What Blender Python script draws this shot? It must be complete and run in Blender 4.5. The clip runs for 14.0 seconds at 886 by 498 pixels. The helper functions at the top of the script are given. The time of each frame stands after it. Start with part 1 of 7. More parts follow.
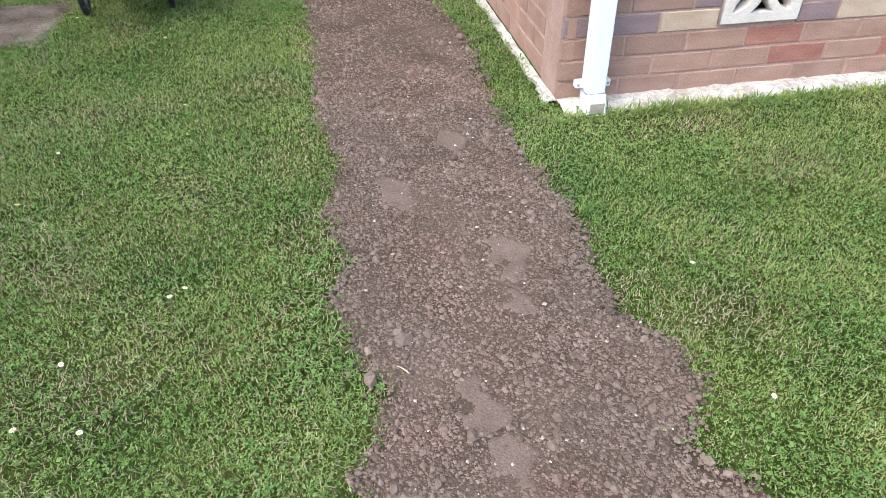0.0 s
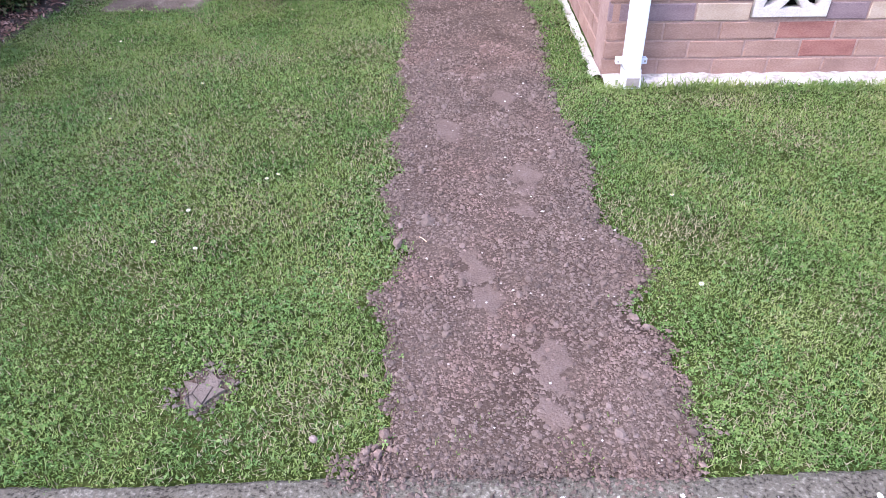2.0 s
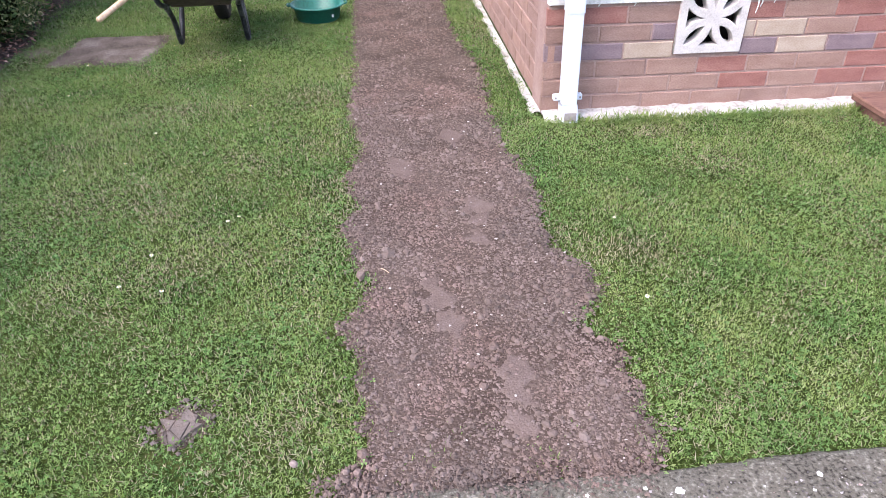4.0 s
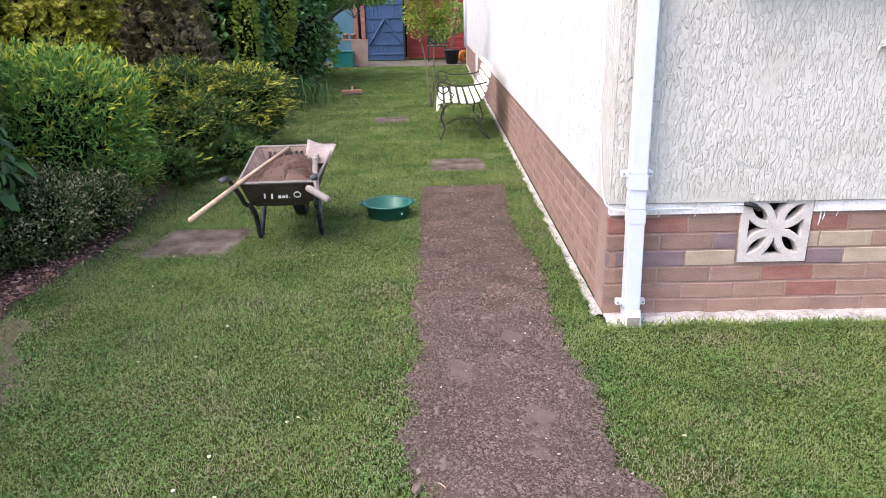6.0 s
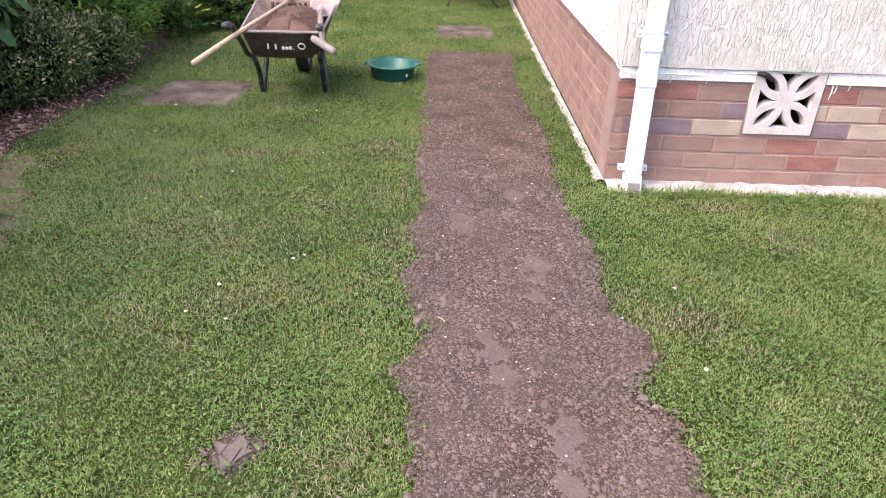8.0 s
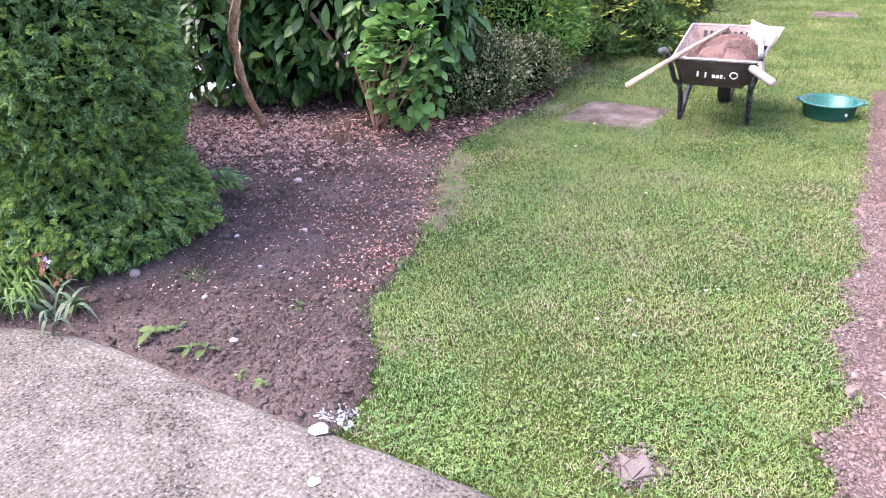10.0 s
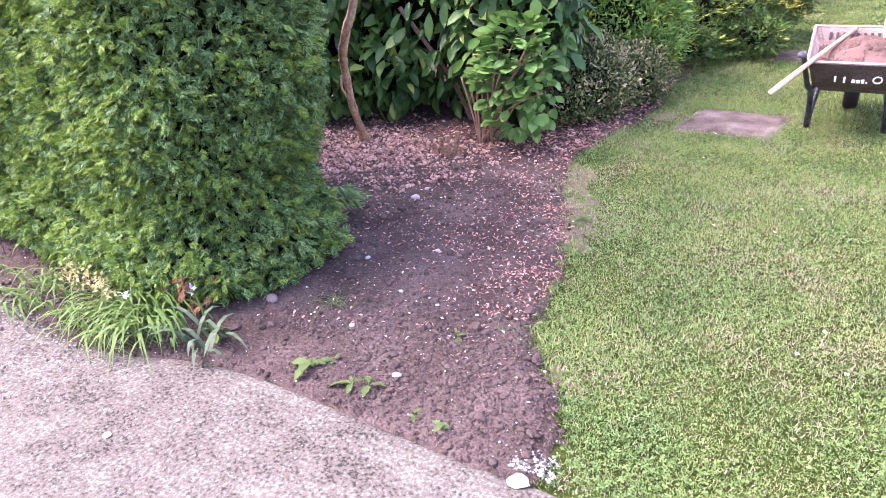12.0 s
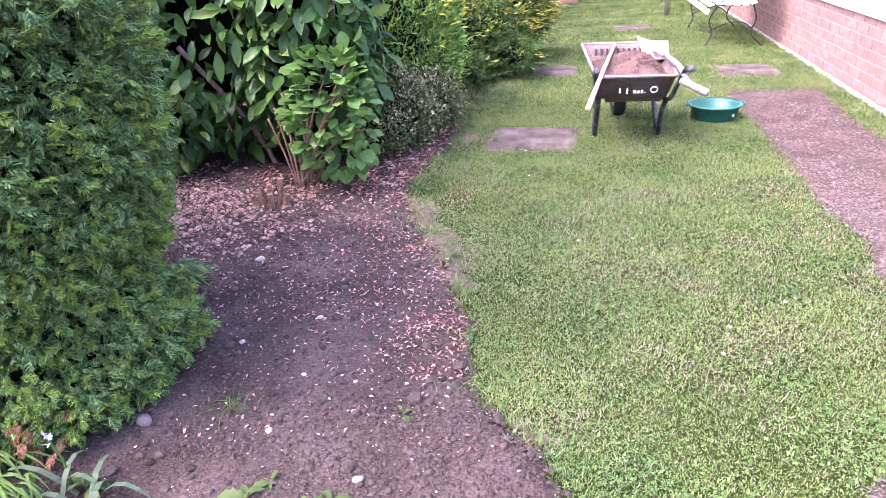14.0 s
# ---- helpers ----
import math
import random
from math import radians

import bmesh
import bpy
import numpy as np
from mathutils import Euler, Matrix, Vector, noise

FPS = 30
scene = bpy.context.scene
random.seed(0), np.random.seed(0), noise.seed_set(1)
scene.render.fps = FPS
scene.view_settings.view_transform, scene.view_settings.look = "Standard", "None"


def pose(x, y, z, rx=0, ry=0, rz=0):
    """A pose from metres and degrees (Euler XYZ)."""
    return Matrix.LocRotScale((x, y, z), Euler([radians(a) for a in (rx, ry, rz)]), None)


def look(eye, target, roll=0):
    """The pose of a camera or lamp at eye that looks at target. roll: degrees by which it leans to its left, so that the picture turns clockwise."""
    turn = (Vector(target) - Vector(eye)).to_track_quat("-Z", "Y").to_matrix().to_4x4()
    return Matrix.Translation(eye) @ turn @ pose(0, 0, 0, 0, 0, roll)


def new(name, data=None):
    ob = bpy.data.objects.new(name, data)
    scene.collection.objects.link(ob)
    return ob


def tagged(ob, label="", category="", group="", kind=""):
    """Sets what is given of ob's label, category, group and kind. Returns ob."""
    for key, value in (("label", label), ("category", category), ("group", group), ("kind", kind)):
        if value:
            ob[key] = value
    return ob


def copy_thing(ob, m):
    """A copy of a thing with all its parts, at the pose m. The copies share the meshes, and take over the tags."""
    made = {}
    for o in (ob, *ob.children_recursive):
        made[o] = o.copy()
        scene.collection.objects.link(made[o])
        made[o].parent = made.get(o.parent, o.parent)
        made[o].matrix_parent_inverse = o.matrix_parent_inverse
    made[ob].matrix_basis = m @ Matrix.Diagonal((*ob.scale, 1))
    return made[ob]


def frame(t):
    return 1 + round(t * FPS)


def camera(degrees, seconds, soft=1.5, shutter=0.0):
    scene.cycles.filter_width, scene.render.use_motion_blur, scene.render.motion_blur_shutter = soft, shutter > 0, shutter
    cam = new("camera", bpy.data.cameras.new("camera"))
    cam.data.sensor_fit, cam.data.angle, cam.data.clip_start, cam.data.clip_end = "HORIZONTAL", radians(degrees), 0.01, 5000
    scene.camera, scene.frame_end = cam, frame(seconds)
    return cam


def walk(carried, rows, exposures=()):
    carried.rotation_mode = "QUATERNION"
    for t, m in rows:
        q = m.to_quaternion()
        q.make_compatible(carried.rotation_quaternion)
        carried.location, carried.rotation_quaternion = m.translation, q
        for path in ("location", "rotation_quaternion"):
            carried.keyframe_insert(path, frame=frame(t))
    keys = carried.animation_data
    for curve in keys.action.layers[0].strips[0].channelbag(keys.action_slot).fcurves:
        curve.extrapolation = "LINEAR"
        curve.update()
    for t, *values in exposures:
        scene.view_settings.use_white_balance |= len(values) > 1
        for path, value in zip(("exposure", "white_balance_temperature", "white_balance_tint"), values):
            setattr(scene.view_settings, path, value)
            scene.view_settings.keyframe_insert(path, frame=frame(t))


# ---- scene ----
cam = camera(66.3, 14.0, soft=0.5)
EXPOSURES = [(0, 1.9, 6400, 6), (0.5, 2.08, 5950, 22), (1.5, 2.13, 5750, 24), (2.5, 2.1, 5900, 21), (4.8, 2.02, 6200, 18), (5.5, 1.95, 6200, 19), (6.5, 1.61, 6800, 15), (7.0, 1.67, 6900, 16), (7.5, 1.76, 7000, 18), (8.0, 1.95, 6700, 22), (8.5, 2.06, 6500, 26), (9.0, 2.78, 6070, 28), (9.2, 2.85, 6070, 29), (11.5, 3.06, 6170, 39), (12.0, 3.12, 6170, 43), (12.5, 3.35, 6070, 48), (13.0, 3.35, 5970, 56), (13.5, 2.98, 5870, 46), (14.0, 3.03, 5970, 44)]
PATH = [
    (0, (-0.811, -2.073, 1.108), (-0.513, -0.548, -0.152), 0.1),
    (0.5, (-0.765, -2.182, 1.113), (-0.497, -0.723, -0.229), 0.8),
    (1, (-0.809, -2.302, 1.126), (-0.478, -0.823, -0.179), -0.5),
    (1.5, (-0.791, -2.486, 1.142), (-0.653, -0.92, -0.095), -1.3),
    (2, (-0.644, -2.658, 1.163), (-0.655, -1.076, -0.061), -0.8),
    (2.5, (-0.686, -2.731, 1.185), (-0.547, -1.115, 0.016), -1.2),
    (2.7, (-0.709, -2.747, 1.188), (-0.541, -1.13, 0.023), -1.5),
    (4.8, (-0.673, -2.765, 1.185), (-0.549, -1.092, 0.097), 0.3),
    (5, (-0.682, -2.773, 1.183), (-0.561, -1.095, 0.1), 0.5),
    (5.3, (-0.672, -2.772, 1.212), (-0.567, -1.077, 0.156), -0.3),
    (5.5, (-0.695, -2.768, 1.218), (-0.614, -1.018, 0.254), -0.8),
    (5.8, (-0.683, -2.725, 1.283), (-0.661, -0.888, 0.492), -0.9),
    (6, (-0.692, -2.717, 1.276), (-0.694, -0.829, 0.617), -1.2),
    (6.5, (-0.696, -2.714, 1.276), (-0.669, -0.811, 0.663), 0.7),
    (7, (-0.688, -2.725, 1.26), (-0.652, -0.835, 0.608), 1.5),
    (7.2, (-0.674, -2.742, 1.228), (-0.615, -0.891, 0.473), 2.2),
    (7.5, (-0.685, -2.775, 1.195), (-0.6, -0.989, 0.299), 1.9),
    (8, (-0.729, -2.795, 1.173), (-0.713, -1.044, 0.207), 2.0),
    (8.2, (-0.765, -2.805, 1.18), (-0.948, -1.063, 0.215), 0.8),
    (8.4, (-0.826, -2.821, 1.172), (-1.229, -1.093, 0.249), -0.3),
    (8.5, (-0.845, -2.821, 1.168), (-1.383, -1.131, 0.246), -0.5),
    (8.7, (-0.884, -2.841, 1.165), (-1.643, -1.239, 0.241), -1.7),
    (9, (-0.905, -2.834, 1.171), (-1.84, -1.345, 0.218), -1.7),
    (9.2, (-0.91, -2.84, 1.167), (-1.893, -1.373, 0.228), -1.5),
    (11.3, (-1.12, -2.933, 1.151), (-1.991, -1.341, 0.31), -2.9),
    (11.5, (-1.184, -2.947, 1.156), (-2.108, -1.396, 0.296), -2.9),
    (12, (-1.338, -2.925, 1.146), (-2.393, -1.466, 0.275), -3.6),
    (12.5, (-1.516, -2.838, 1.183), (-2.363, -1.253, 0.305), -4.1),
    (13, (-1.694, -2.829, 1.165), (-2.098, -1.069, 0.305), -4.6),
    (13.5, (-1.85, -2.863, 1.202), (-2.133, -1.112, 0.278), -2.5),
    (14, (-1.877, -2.9, 1.17), (-2.266, -1.13, 0.324), -3.3),
]
walk(cam, [(t, look(eye, target, roll)) for t, eye, target, roll in PATH], exposures=EXPOSURES)

# ---- light ----
SUN_FROM = Vector((-1.0, -0.62, 1.7)).normalized()
world = bpy.data.worlds.new("sky")
scene.world = world
world.use_nodes = True
wn = world.node_tree
sky = wn.nodes.new("ShaderNodeTexSky")
sky.sky_type = "NISHITA"
sky.sun_disc = False
sky.sun_elevation = math.asin(SUN_FROM.z)
sky.sun_rotation = math.atan2(SUN_FROM.x, SUN_FROM.y)
sky.dust_density = 4.0
sky.air_density = 1.0
wn.links.new(sky.outputs[0], wn.nodes["Background"].inputs[0])
wn.nodes["Background"].inputs[1].default_value = 0.15
sun = new("sun", bpy.data.lights.new("sun", "SUN"))
sun.data.energy = 0.38
sun.data.angle = radians(55)
sun.data.color = (1.0, 0.95, 0.88)
sun.matrix_world = look(SUN_FROM * 20, (0, 0, 0))

rng = np.random.default_rng(7)


# ---- materials ----
def mat(name, cols, scale=6.0, fine=60.0, rough=0.8, bump=0.3, metal=0.0, dist=0.01, spec=0.4, mode="pos", pick=0.0, stretch=(1, 1, 1), coat=0.0, mix=0.5):
    """Noise at two scales mixed over a ramp of base colours, with relief. pick: how far a random value of the piece or island moves along the ramp."""
    m = bpy.data.materials.new(name)
    m.use_nodes = True
    nt = m.node_tree
    n, L = nt.nodes, nt.links.new
    b = n["Principled BSDF"]
    b.inputs["Roughness"].default_value = rough
    b.inputs["Metallic"].default_value = metal
    b.inputs["Specular IOR Level"].default_value = spec
    b.inputs["Coat Weight"].default_value = coat
    if mode == "pos":
        src = n.new("ShaderNodeNewGeometry").outputs["Position"]
    else:
        src = n.new("ShaderNodeTexCoord").outputs["Object"]
    mp = n.new("ShaderNodeMapping")
    mp.inputs["Scale"].default_value = stretch
    L(src, mp.inputs[0])
    big, small = n.new("ShaderNodeTexNoise"), n.new("ShaderNodeTexNoise")
    big.inputs["Scale"].default_value = scale
    big.inputs["Detail"].default_value = 5
    small.inputs["Scale"].default_value = fine
    small.inputs["Detail"].default_value = 4
    L(mp.outputs[0], big.inputs[0])
    L(mp.outputs[0], small.inputs[0])
    mx = n.new("ShaderNodeMix")
    mx.inputs[0].default_value = mix
    L(big.outputs[0], mx.inputs[2])
    L(small.outputs[0], mx.inputs[3])
    val = mx.outputs[0]
    if pick:
        geo = n.new("ShaderNodeObjectInfo" if mode == "piece" else "ShaderNodeNewGeometry")
        r = geo.outputs["Random" if mode == "piece" else "Random Per Island"]
        a = n.new("ShaderNodeMath")
        a.operation = "MULTIPLY_ADD"
        L(r, a.inputs[0])
        a.inputs[1].default_value = pick
        a.inputs[2].default_value = -pick / 2
        s = n.new("ShaderNodeMath")
        s.operation = "ADD"
        L(a.outputs[0], s.inputs[0])
        L(val, s.inputs[1])
        val = s.outputs[0]
    ramp = n.new("ShaderNodeValToRGB")
    el = ramp.color_ramp.elements
    k = len(cols)
    while len(el) < k:
        el.new(0.5)
    lo, hi = (0.355, 0.645) if not pick else (0.3 - pick * 0.35, 0.7 + pick * 0.35)
    for i, c in enumerate(cols):
        el[i].position = lo + (hi - lo) * i / max(1, k - 1)
        el[i].color = (*c, 1)
    L(val, ramp.inputs[0])
    L(ramp.outputs[0], b.inputs["Base Color"])
    if bump:
        bp = n.new("ShaderNodeBump")
        bp.inputs["Strength"].default_value = bump
        bp.inputs["Distance"].default_value = dist
        L(mx.outputs[0], bp.inputs["Height"])
        L(bp.outputs[0], b.inputs["Normal"])
    return m


def leafy(name, cols, rough=0.5, scale=3.0, pick=0.8, through_light=0.25, spec=0.2, mode="pos"):
    """A leaf: colour by island and by place, a little light let through."""
    m = mat(name, cols, scale=scale, fine=40, rough=rough, bump=0, spec=spec, mode=mode, pick=pick)
    nt = m.node_tree
    b, out = nt.nodes["Principled BSDF"], nt.nodes["Material Output"]
    tr = nt.nodes.new("ShaderNodeBsdfTranslucent")
    ms = nt.nodes.new("ShaderNodeMixShader")
    ms.inputs[0].default_value = through_light
    ramp = next(x for x in nt.nodes if x.type == "VALTORGB")
    nt.links.new(ramp.outputs[0], tr.inputs[0])
    nt.links.new(b.outputs[0], ms.inputs[1])
    nt.links.new(tr.outputs[0], ms.inputs[2])
    nt.links.new(ms.outputs[0], out.inputs[0])
    return m


def patchy(m, scale, low, high):
    """Broad natural patches of lusher and drier growth over a plant's colour."""
    nt = m.node_tree
    n, L = nt.nodes, nt.links.new
    geo = n.new("ShaderNodeNewGeometry")
    tex = n.new("ShaderNodeTexNoise")
    tex.inputs["Scale"].default_value = scale
    tex.inputs["Detail"].default_value = 7
    tex.inputs["Roughness"].default_value = 0.68
    L(geo.outputs["Position"], tex.inputs[0])
    r2 = n.new("ShaderNodeValToRGB")
    el = r2.color_ramp.elements
    el.new(0.5)
    for e, p, c in zip(el, (0.36, 0.5, 0.66), (low, (1, 1, 1), high)):
        e.position, e.color = p, (*c, 1)
    L(tex.outputs[0], r2.inputs[0])
    ramp = next(x for x in n if x.type == "VALTORGB" and x != r2)
    mul = n.new("ShaderNodeMix")
    mul.data_type, mul.blend_type = "RGBA", "MULTIPLY"
    mul.inputs[0].default_value = 1.0
    L(ramp.outputs[0], mul.inputs[6])
    L(r2.outputs[0], mul.inputs[7])
    for node in n:
        if node.type == "BSDF_PRINCIPLED":
            L(mul.outputs[2], node.inputs["Base Color"])
        elif node.type == "BSDF_TRANSLUCENT":
            L(mul.outputs[2], node.inputs[0])
    return m


# Darkened ground colour, so gaps between the blades look shaded.
M_GROUND = mat("turf", [(0.016, 0.024, 0.007), (0.034, 0.048, 0.012), (0.066, 0.076, 0.026)], 5, 110, 1.0, 0.8, dist=0.02, spec=0.0)
M_GRASS = patchy(leafy("grass blades", [(0.0506, 0.0873, 0.0216), (0.115, 0.1824, 0.0454), (0.173, 0.2503, 0.0778), (0.253, 0.3279, 0.1512)], 0.9, 1.3, 0.7, 0.22, 0.05), 2.6, (0.68, 0.85, 0.88), (1.42, 1.2, 1.36))
M_CLOVER = patchy(leafy("clover", [(0.055, 0.118, 0.029), (0.112, 0.196, 0.054), (0.195, 0.285, 0.105)], 0.8, 3, 0.9, 0.2, 0.08), 1.9, (0.8, 0.92, 1.0), (1.3, 1.15, 1.15))
M_STRAW = leafy("dry grass", [(0.1541, 0.1319, 0.0792), (0.2697, 0.2392, 0.1594), (0.3949, 0.3613, 0.2608)], 0.9, 3, 0.6, 0.2, 0.05)
# Kept darker than the clods, so gaps between them look shaded.
M_SOIL = mat("dug soil", [(0.0538, 0.039, 0.0318), (0.0802, 0.0595, 0.049), (0.1124, 0.0858, 0.0721)], 5, 120, 1.0, 0.9, dist=0.012, spec=0.03)
M_CLOD = patchy(mat("soil clods", [(0.068, 0.052, 0.044), (0.110, 0.0845, 0.0725), (0.150, 0.1165, 0.1005), (0.21, 0.167, 0.147)], 6, 150, 1.0, 0.5, dist=0.004, spec=0.03, pick=0.5), 2.2, (0.9, 0.93, 0.95), (1.14, 1.03, 1.02))
M_TROD = mat("trodden soil", [(0.0987, 0.0744, 0.0635), (0.1238, 0.0948, 0.0821), (0.1489, 0.1168, 0.1024)], 20, 190, 1.0, 0.8, dist=0.006, spec=0.03, mix=0.6)
M_HEAP = mat("reddish heap soil", [(0.07, 0.042, 0.032), (0.125, 0.08, 0.064), (0.19, 0.13, 0.108)], 8, 150, 0.95, 0.8, dist=0.006, spec=0.15, pick=0.4)
M_DRYEARTH = mat("dry cracked earth", [(0.10, 0.081, 0.07), (0.135, 0.112, 0.098), (0.17, 0.145, 0.129)], 20, 160, 0.95, 0.8, dist=0.006, spec=0.05, pick=0.3)
M_BED = mat("bed soil", [(0.0335, 0.0248, 0.0207), (0.0703, 0.0536, 0.0457), (0.1156, 0.0908, 0.0793)], 4, 130, 1.0, 0.9, dist=0.012, spec=0.03)
M_BEDCLOD = mat("bed clods", [(0.0328, 0.0242, 0.0205), (0.0703, 0.0536, 0.0458), (0.1184, 0.093, 0.0813)], 6, 150, 1.0, 0.5, dist=0.004, spec=0.03, pick=0.55)
M_PEBBLE = mat("pebbles", [(0.11, 0.070, 0.060), (0.20, 0.140, 0.122), (0.30, 0.225, 0.20), (0.46, 0.385, 0.355)], 20, 150, 0.9, 0.2, dist=0.003, pick=0.9, spec=0.1)
M_CHIPS = mat("beige gravel chips", [(0.119, 0.0692, 0.0551), (0.2143, 0.132, 0.1061), (0.3095, 0.2043, 0.169), (0.4525, 0.3247, 0.2751)], 20, 150, 0.9, 0.2, dist=0.003, pick=0.8, spec=0.1)
M_STONE = mat("pale stones", [(0.208, 0.184, 0.16), (0.336, 0.312, 0.28), (0.48, 0.456, 0.424)], 30, 200, 0.75, 0.2, dist=0.003, pick=0.6)
M_BROWN = mat("browned foliage", [(0.07, 0.035, 0.018), (0.15, 0.078, 0.042), (0.24, 0.135, 0.08)], 8, 60, 0.9, 0, pick=0.9, spec=0.05)
M_GREYROCK = mat("dull pinkish stone", [(0.12, 0.09, 0.082), (0.18, 0.14, 0.128), (0.25, 0.20, 0.185)], 30, 200, 0.85, 0.3, dist=0.003)
M_LITTER = mat("leaf litter", [(0.1046, 0.0544, 0.0414), (0.216, 0.1165, 0.0908), (0.3416, 0.1942, 0.1537), (0.5299, 0.3562, 0.2912)], 8, 60, 0.95, 0, pick=0.9, spec=0.05)
M_CONC = mat("pitted concrete", [(0.0334, 0.0299, 0.0238), (0.088, 0.081, 0.065), (0.1091, 0.1012, 0.0817), (0.1267, 0.1179, 0.0952), (0.235, 0.222, 0.184)], 5, 105, 0.95, 0.9, dist=0.006, spec=0.08, mix=0.68)
for e, p in zip(next(x for x in M_CONC.node_tree.nodes if x.type == "VALTORGB").color_ramp.elements, (0.412, 0.45, 0.49, 0.538, 0.6)):
    e.position = p
for node in M_CONC.node_tree.nodes:
    if node.type == "TEX_NOISE":
        node.inputs["Detail"].default_value, node.inputs["Roughness"].default_value = 8, 0.68
M_GRIT = mat("worn grit", [(0.03, 0.027, 0.026), (0.09, 0.08, 0.078), (0.17, 0.155, 0.15), (0.40, 0.37, 0.36)], 20, 150, 0.9, 0, pick=1.0)
M_GRITTY = mat("path gravel", [(0.05, 0.043, 0.037), (0.12, 0.106, 0.092), (0.19, 0.17, 0.15), (0.33, 0.30, 0.27)], 20, 150, 0.9, 0, pick=0.9, spec=0.1)
M_BLUESTONE = mat("blue grey chips", [(0.05, 0.055, 0.06), (0.15, 0.16, 0.17), (0.33, 0.35, 0.36), (0.6, 0.62, 0.62)], 20, 150, 0.8, 0, pick=1.0)
M_PALE = mat("pale paving", [(0.24, 0.235, 0.23), (0.30, 0.295, 0.29), (0.36, 0.355, 0.35)], 5, 60, 0.85, 0.3)
M_SLAB = mat("weathered slab", [(0.036, 0.028, 0.022), (0.078, 0.063, 0.052), (0.115, 0.096, 0.081), (0.19, 0.165, 0.143)], 6, 120, 0.95, 0.7, dist=0.006, mode="obj", mix=0.4, spec=0.05)
M_MORTAR = mat("mortar", [(0.26, 0.17, 0.145), (0.35, 0.25, 0.22)], 12, 120, 0.95, 0.5, dist=0.004)


def brickmat(name, cols):
    return mat(name, cols, 8, 120, 0.92, 0.9, dist=0.004, stretch=(1, 1, 2.6), mix=0.5)


M_BRICK = {
    "red": brickmat("red brick", [(0.2, 0.085, 0.0702), (0.265, 0.12, 0.099), (0.32, 0.165, 0.135)]),
    "tan": brickmat("tan brick", [(0.225, 0.135, 0.1062), (0.285, 0.18, 0.144), (0.34, 0.23, 0.1845)]),
    "brown": brickmat("brown brick", [(0.195, 0.12, 0.0972), (0.25, 0.16, 0.1305), (0.305, 0.205, 0.1692)]),
    "cream": brickmat("cream brick", [(0.31, 0.23, 0.1755), (0.385, 0.3, 0.234), (0.44, 0.36, 0.288)]),
    "purple": brickmat("purple grey brick", [(0.15, 0.105, 0.115), (0.2, 0.145, 0.155), (0.25, 0.185, 0.195)]),
}
M_WHITE = mat("white masonry paint", [(0.52, 0.51, 0.49), (0.72, 0.71, 0.70), (0.80, 0.79, 0.78)], 9, 80, 0.8, 0.5, dist=0.006)
M_FOOT = mat("dirty white footing", [(0.22, 0.205, 0.18), (0.40, 0.38, 0.36), (0.54, 0.52, 0.50)], 11, 70, 0.9, 0.9, dist=0.008)
M_UPVC = mat("white plastic", [(0.58, 0.63, 0.69), (0.64, 0.69, 0.75)], 4, 60, 0.32, 0.03)
M_VENT = mat("cast concrete block", [(0.42, 0.385, 0.365), (0.52, 0.485, 0.465), (0.58, 0.545, 0.525)], 20, 140, 0.85, 0.3, dist=0.003)
M_DARK = mat("dark cavity", [(0.012, 0.011, 0.01), (0.02, 0.018, 0.016)], 8, 60, 0.9, 0)
M_BLACKTUBE = mat("black painted steel", [(0.012, 0.013, 0.017), (0.03, 0.032, 0.04), (0.12, 0.13, 0.15)], 14, 120, 0.45, 0.1, metal=0.3, mix=0.4)
M_TRAY = mat("scuffed tray", [(0.045, 0.032, 0.03), (0.085, 0.062, 0.058), (0.13, 0.10, 0.095)], 9, 70, 0.6, 0.15)
M_TRAYIN = mat("dusty tray inside", [(0.13, 0.092, 0.074), (0.215, 0.16, 0.134), (0.30, 0.235, 0.20)], 7, 60, 0.85, 0.2, spec=0.15)
M_RIM = mat("worn tray rim", [(0.17, 0.145, 0.13), (0.27, 0.235, 0.215)], 12, 80, 0.7, 0.1)
M_RUBBER = mat("tyre rubber", [(0.01, 0.01, 0.01), (0.022, 0.021, 0.02)], 20, 120, 0.85, 0.3)
M_WOOD = mat("pale wooden handle", [(0.38, 0.25, 0.15), (0.52, 0.37, 0.25), (0.60, 0.46, 0.33)], 10, 50, 0.6, 0.1, mode="obj", stretch=(6, 6, 0.6))
M_STEEL = mat("worn steel", [(0.26, 0.20, 0.175), (0.36, 0.29, 0.255), (0.45, 0.375, 0.34)], 8, 90, 0.55, 0.1, metal=0.2)
M_TUBEEND = mat("worn grey tube", [(0.04, 0.042, 0.048), (0.075, 0.08, 0.088), (0.14, 0.145, 0.155)], 14, 80, 0.55, 0.1, metal=0.3)
M_GREYGRIP = mat("grey grip", [(0.20, 0.18, 0.17), (0.30, 0.27, 0.25)], 8, 60, 0.7, 0.1)
M_TUB = mat("green plastic", [(0.006, 0.075, 0.055), (0.012, 0.115, 0.088), (0.02, 0.14, 0.105)], 5, 60, 0.38, 0.03, mode="obj")
M_IRON = mat("wrought iron", [(0.02, 0.02, 0.018), (0.05, 0.04, 0.035)], 20, 90, 0.6, 0.2)
M_WSLAT = mat("white painted slats", [(0.62, 0.60, 0.55), (0.76, 0.75, 0.70), (0.80, 0.79, 0.75)], 9, 60, 0.6, 0.1, mode="obj")
M_BARK = mat("bark", [(0.13, 0.088, 0.066), (0.26, 0.185, 0.145), (0.38, 0.29, 0.24)], 12, 60, 0.9, 0.8, dist=0.008, stretch=(1, 1, 0.5))
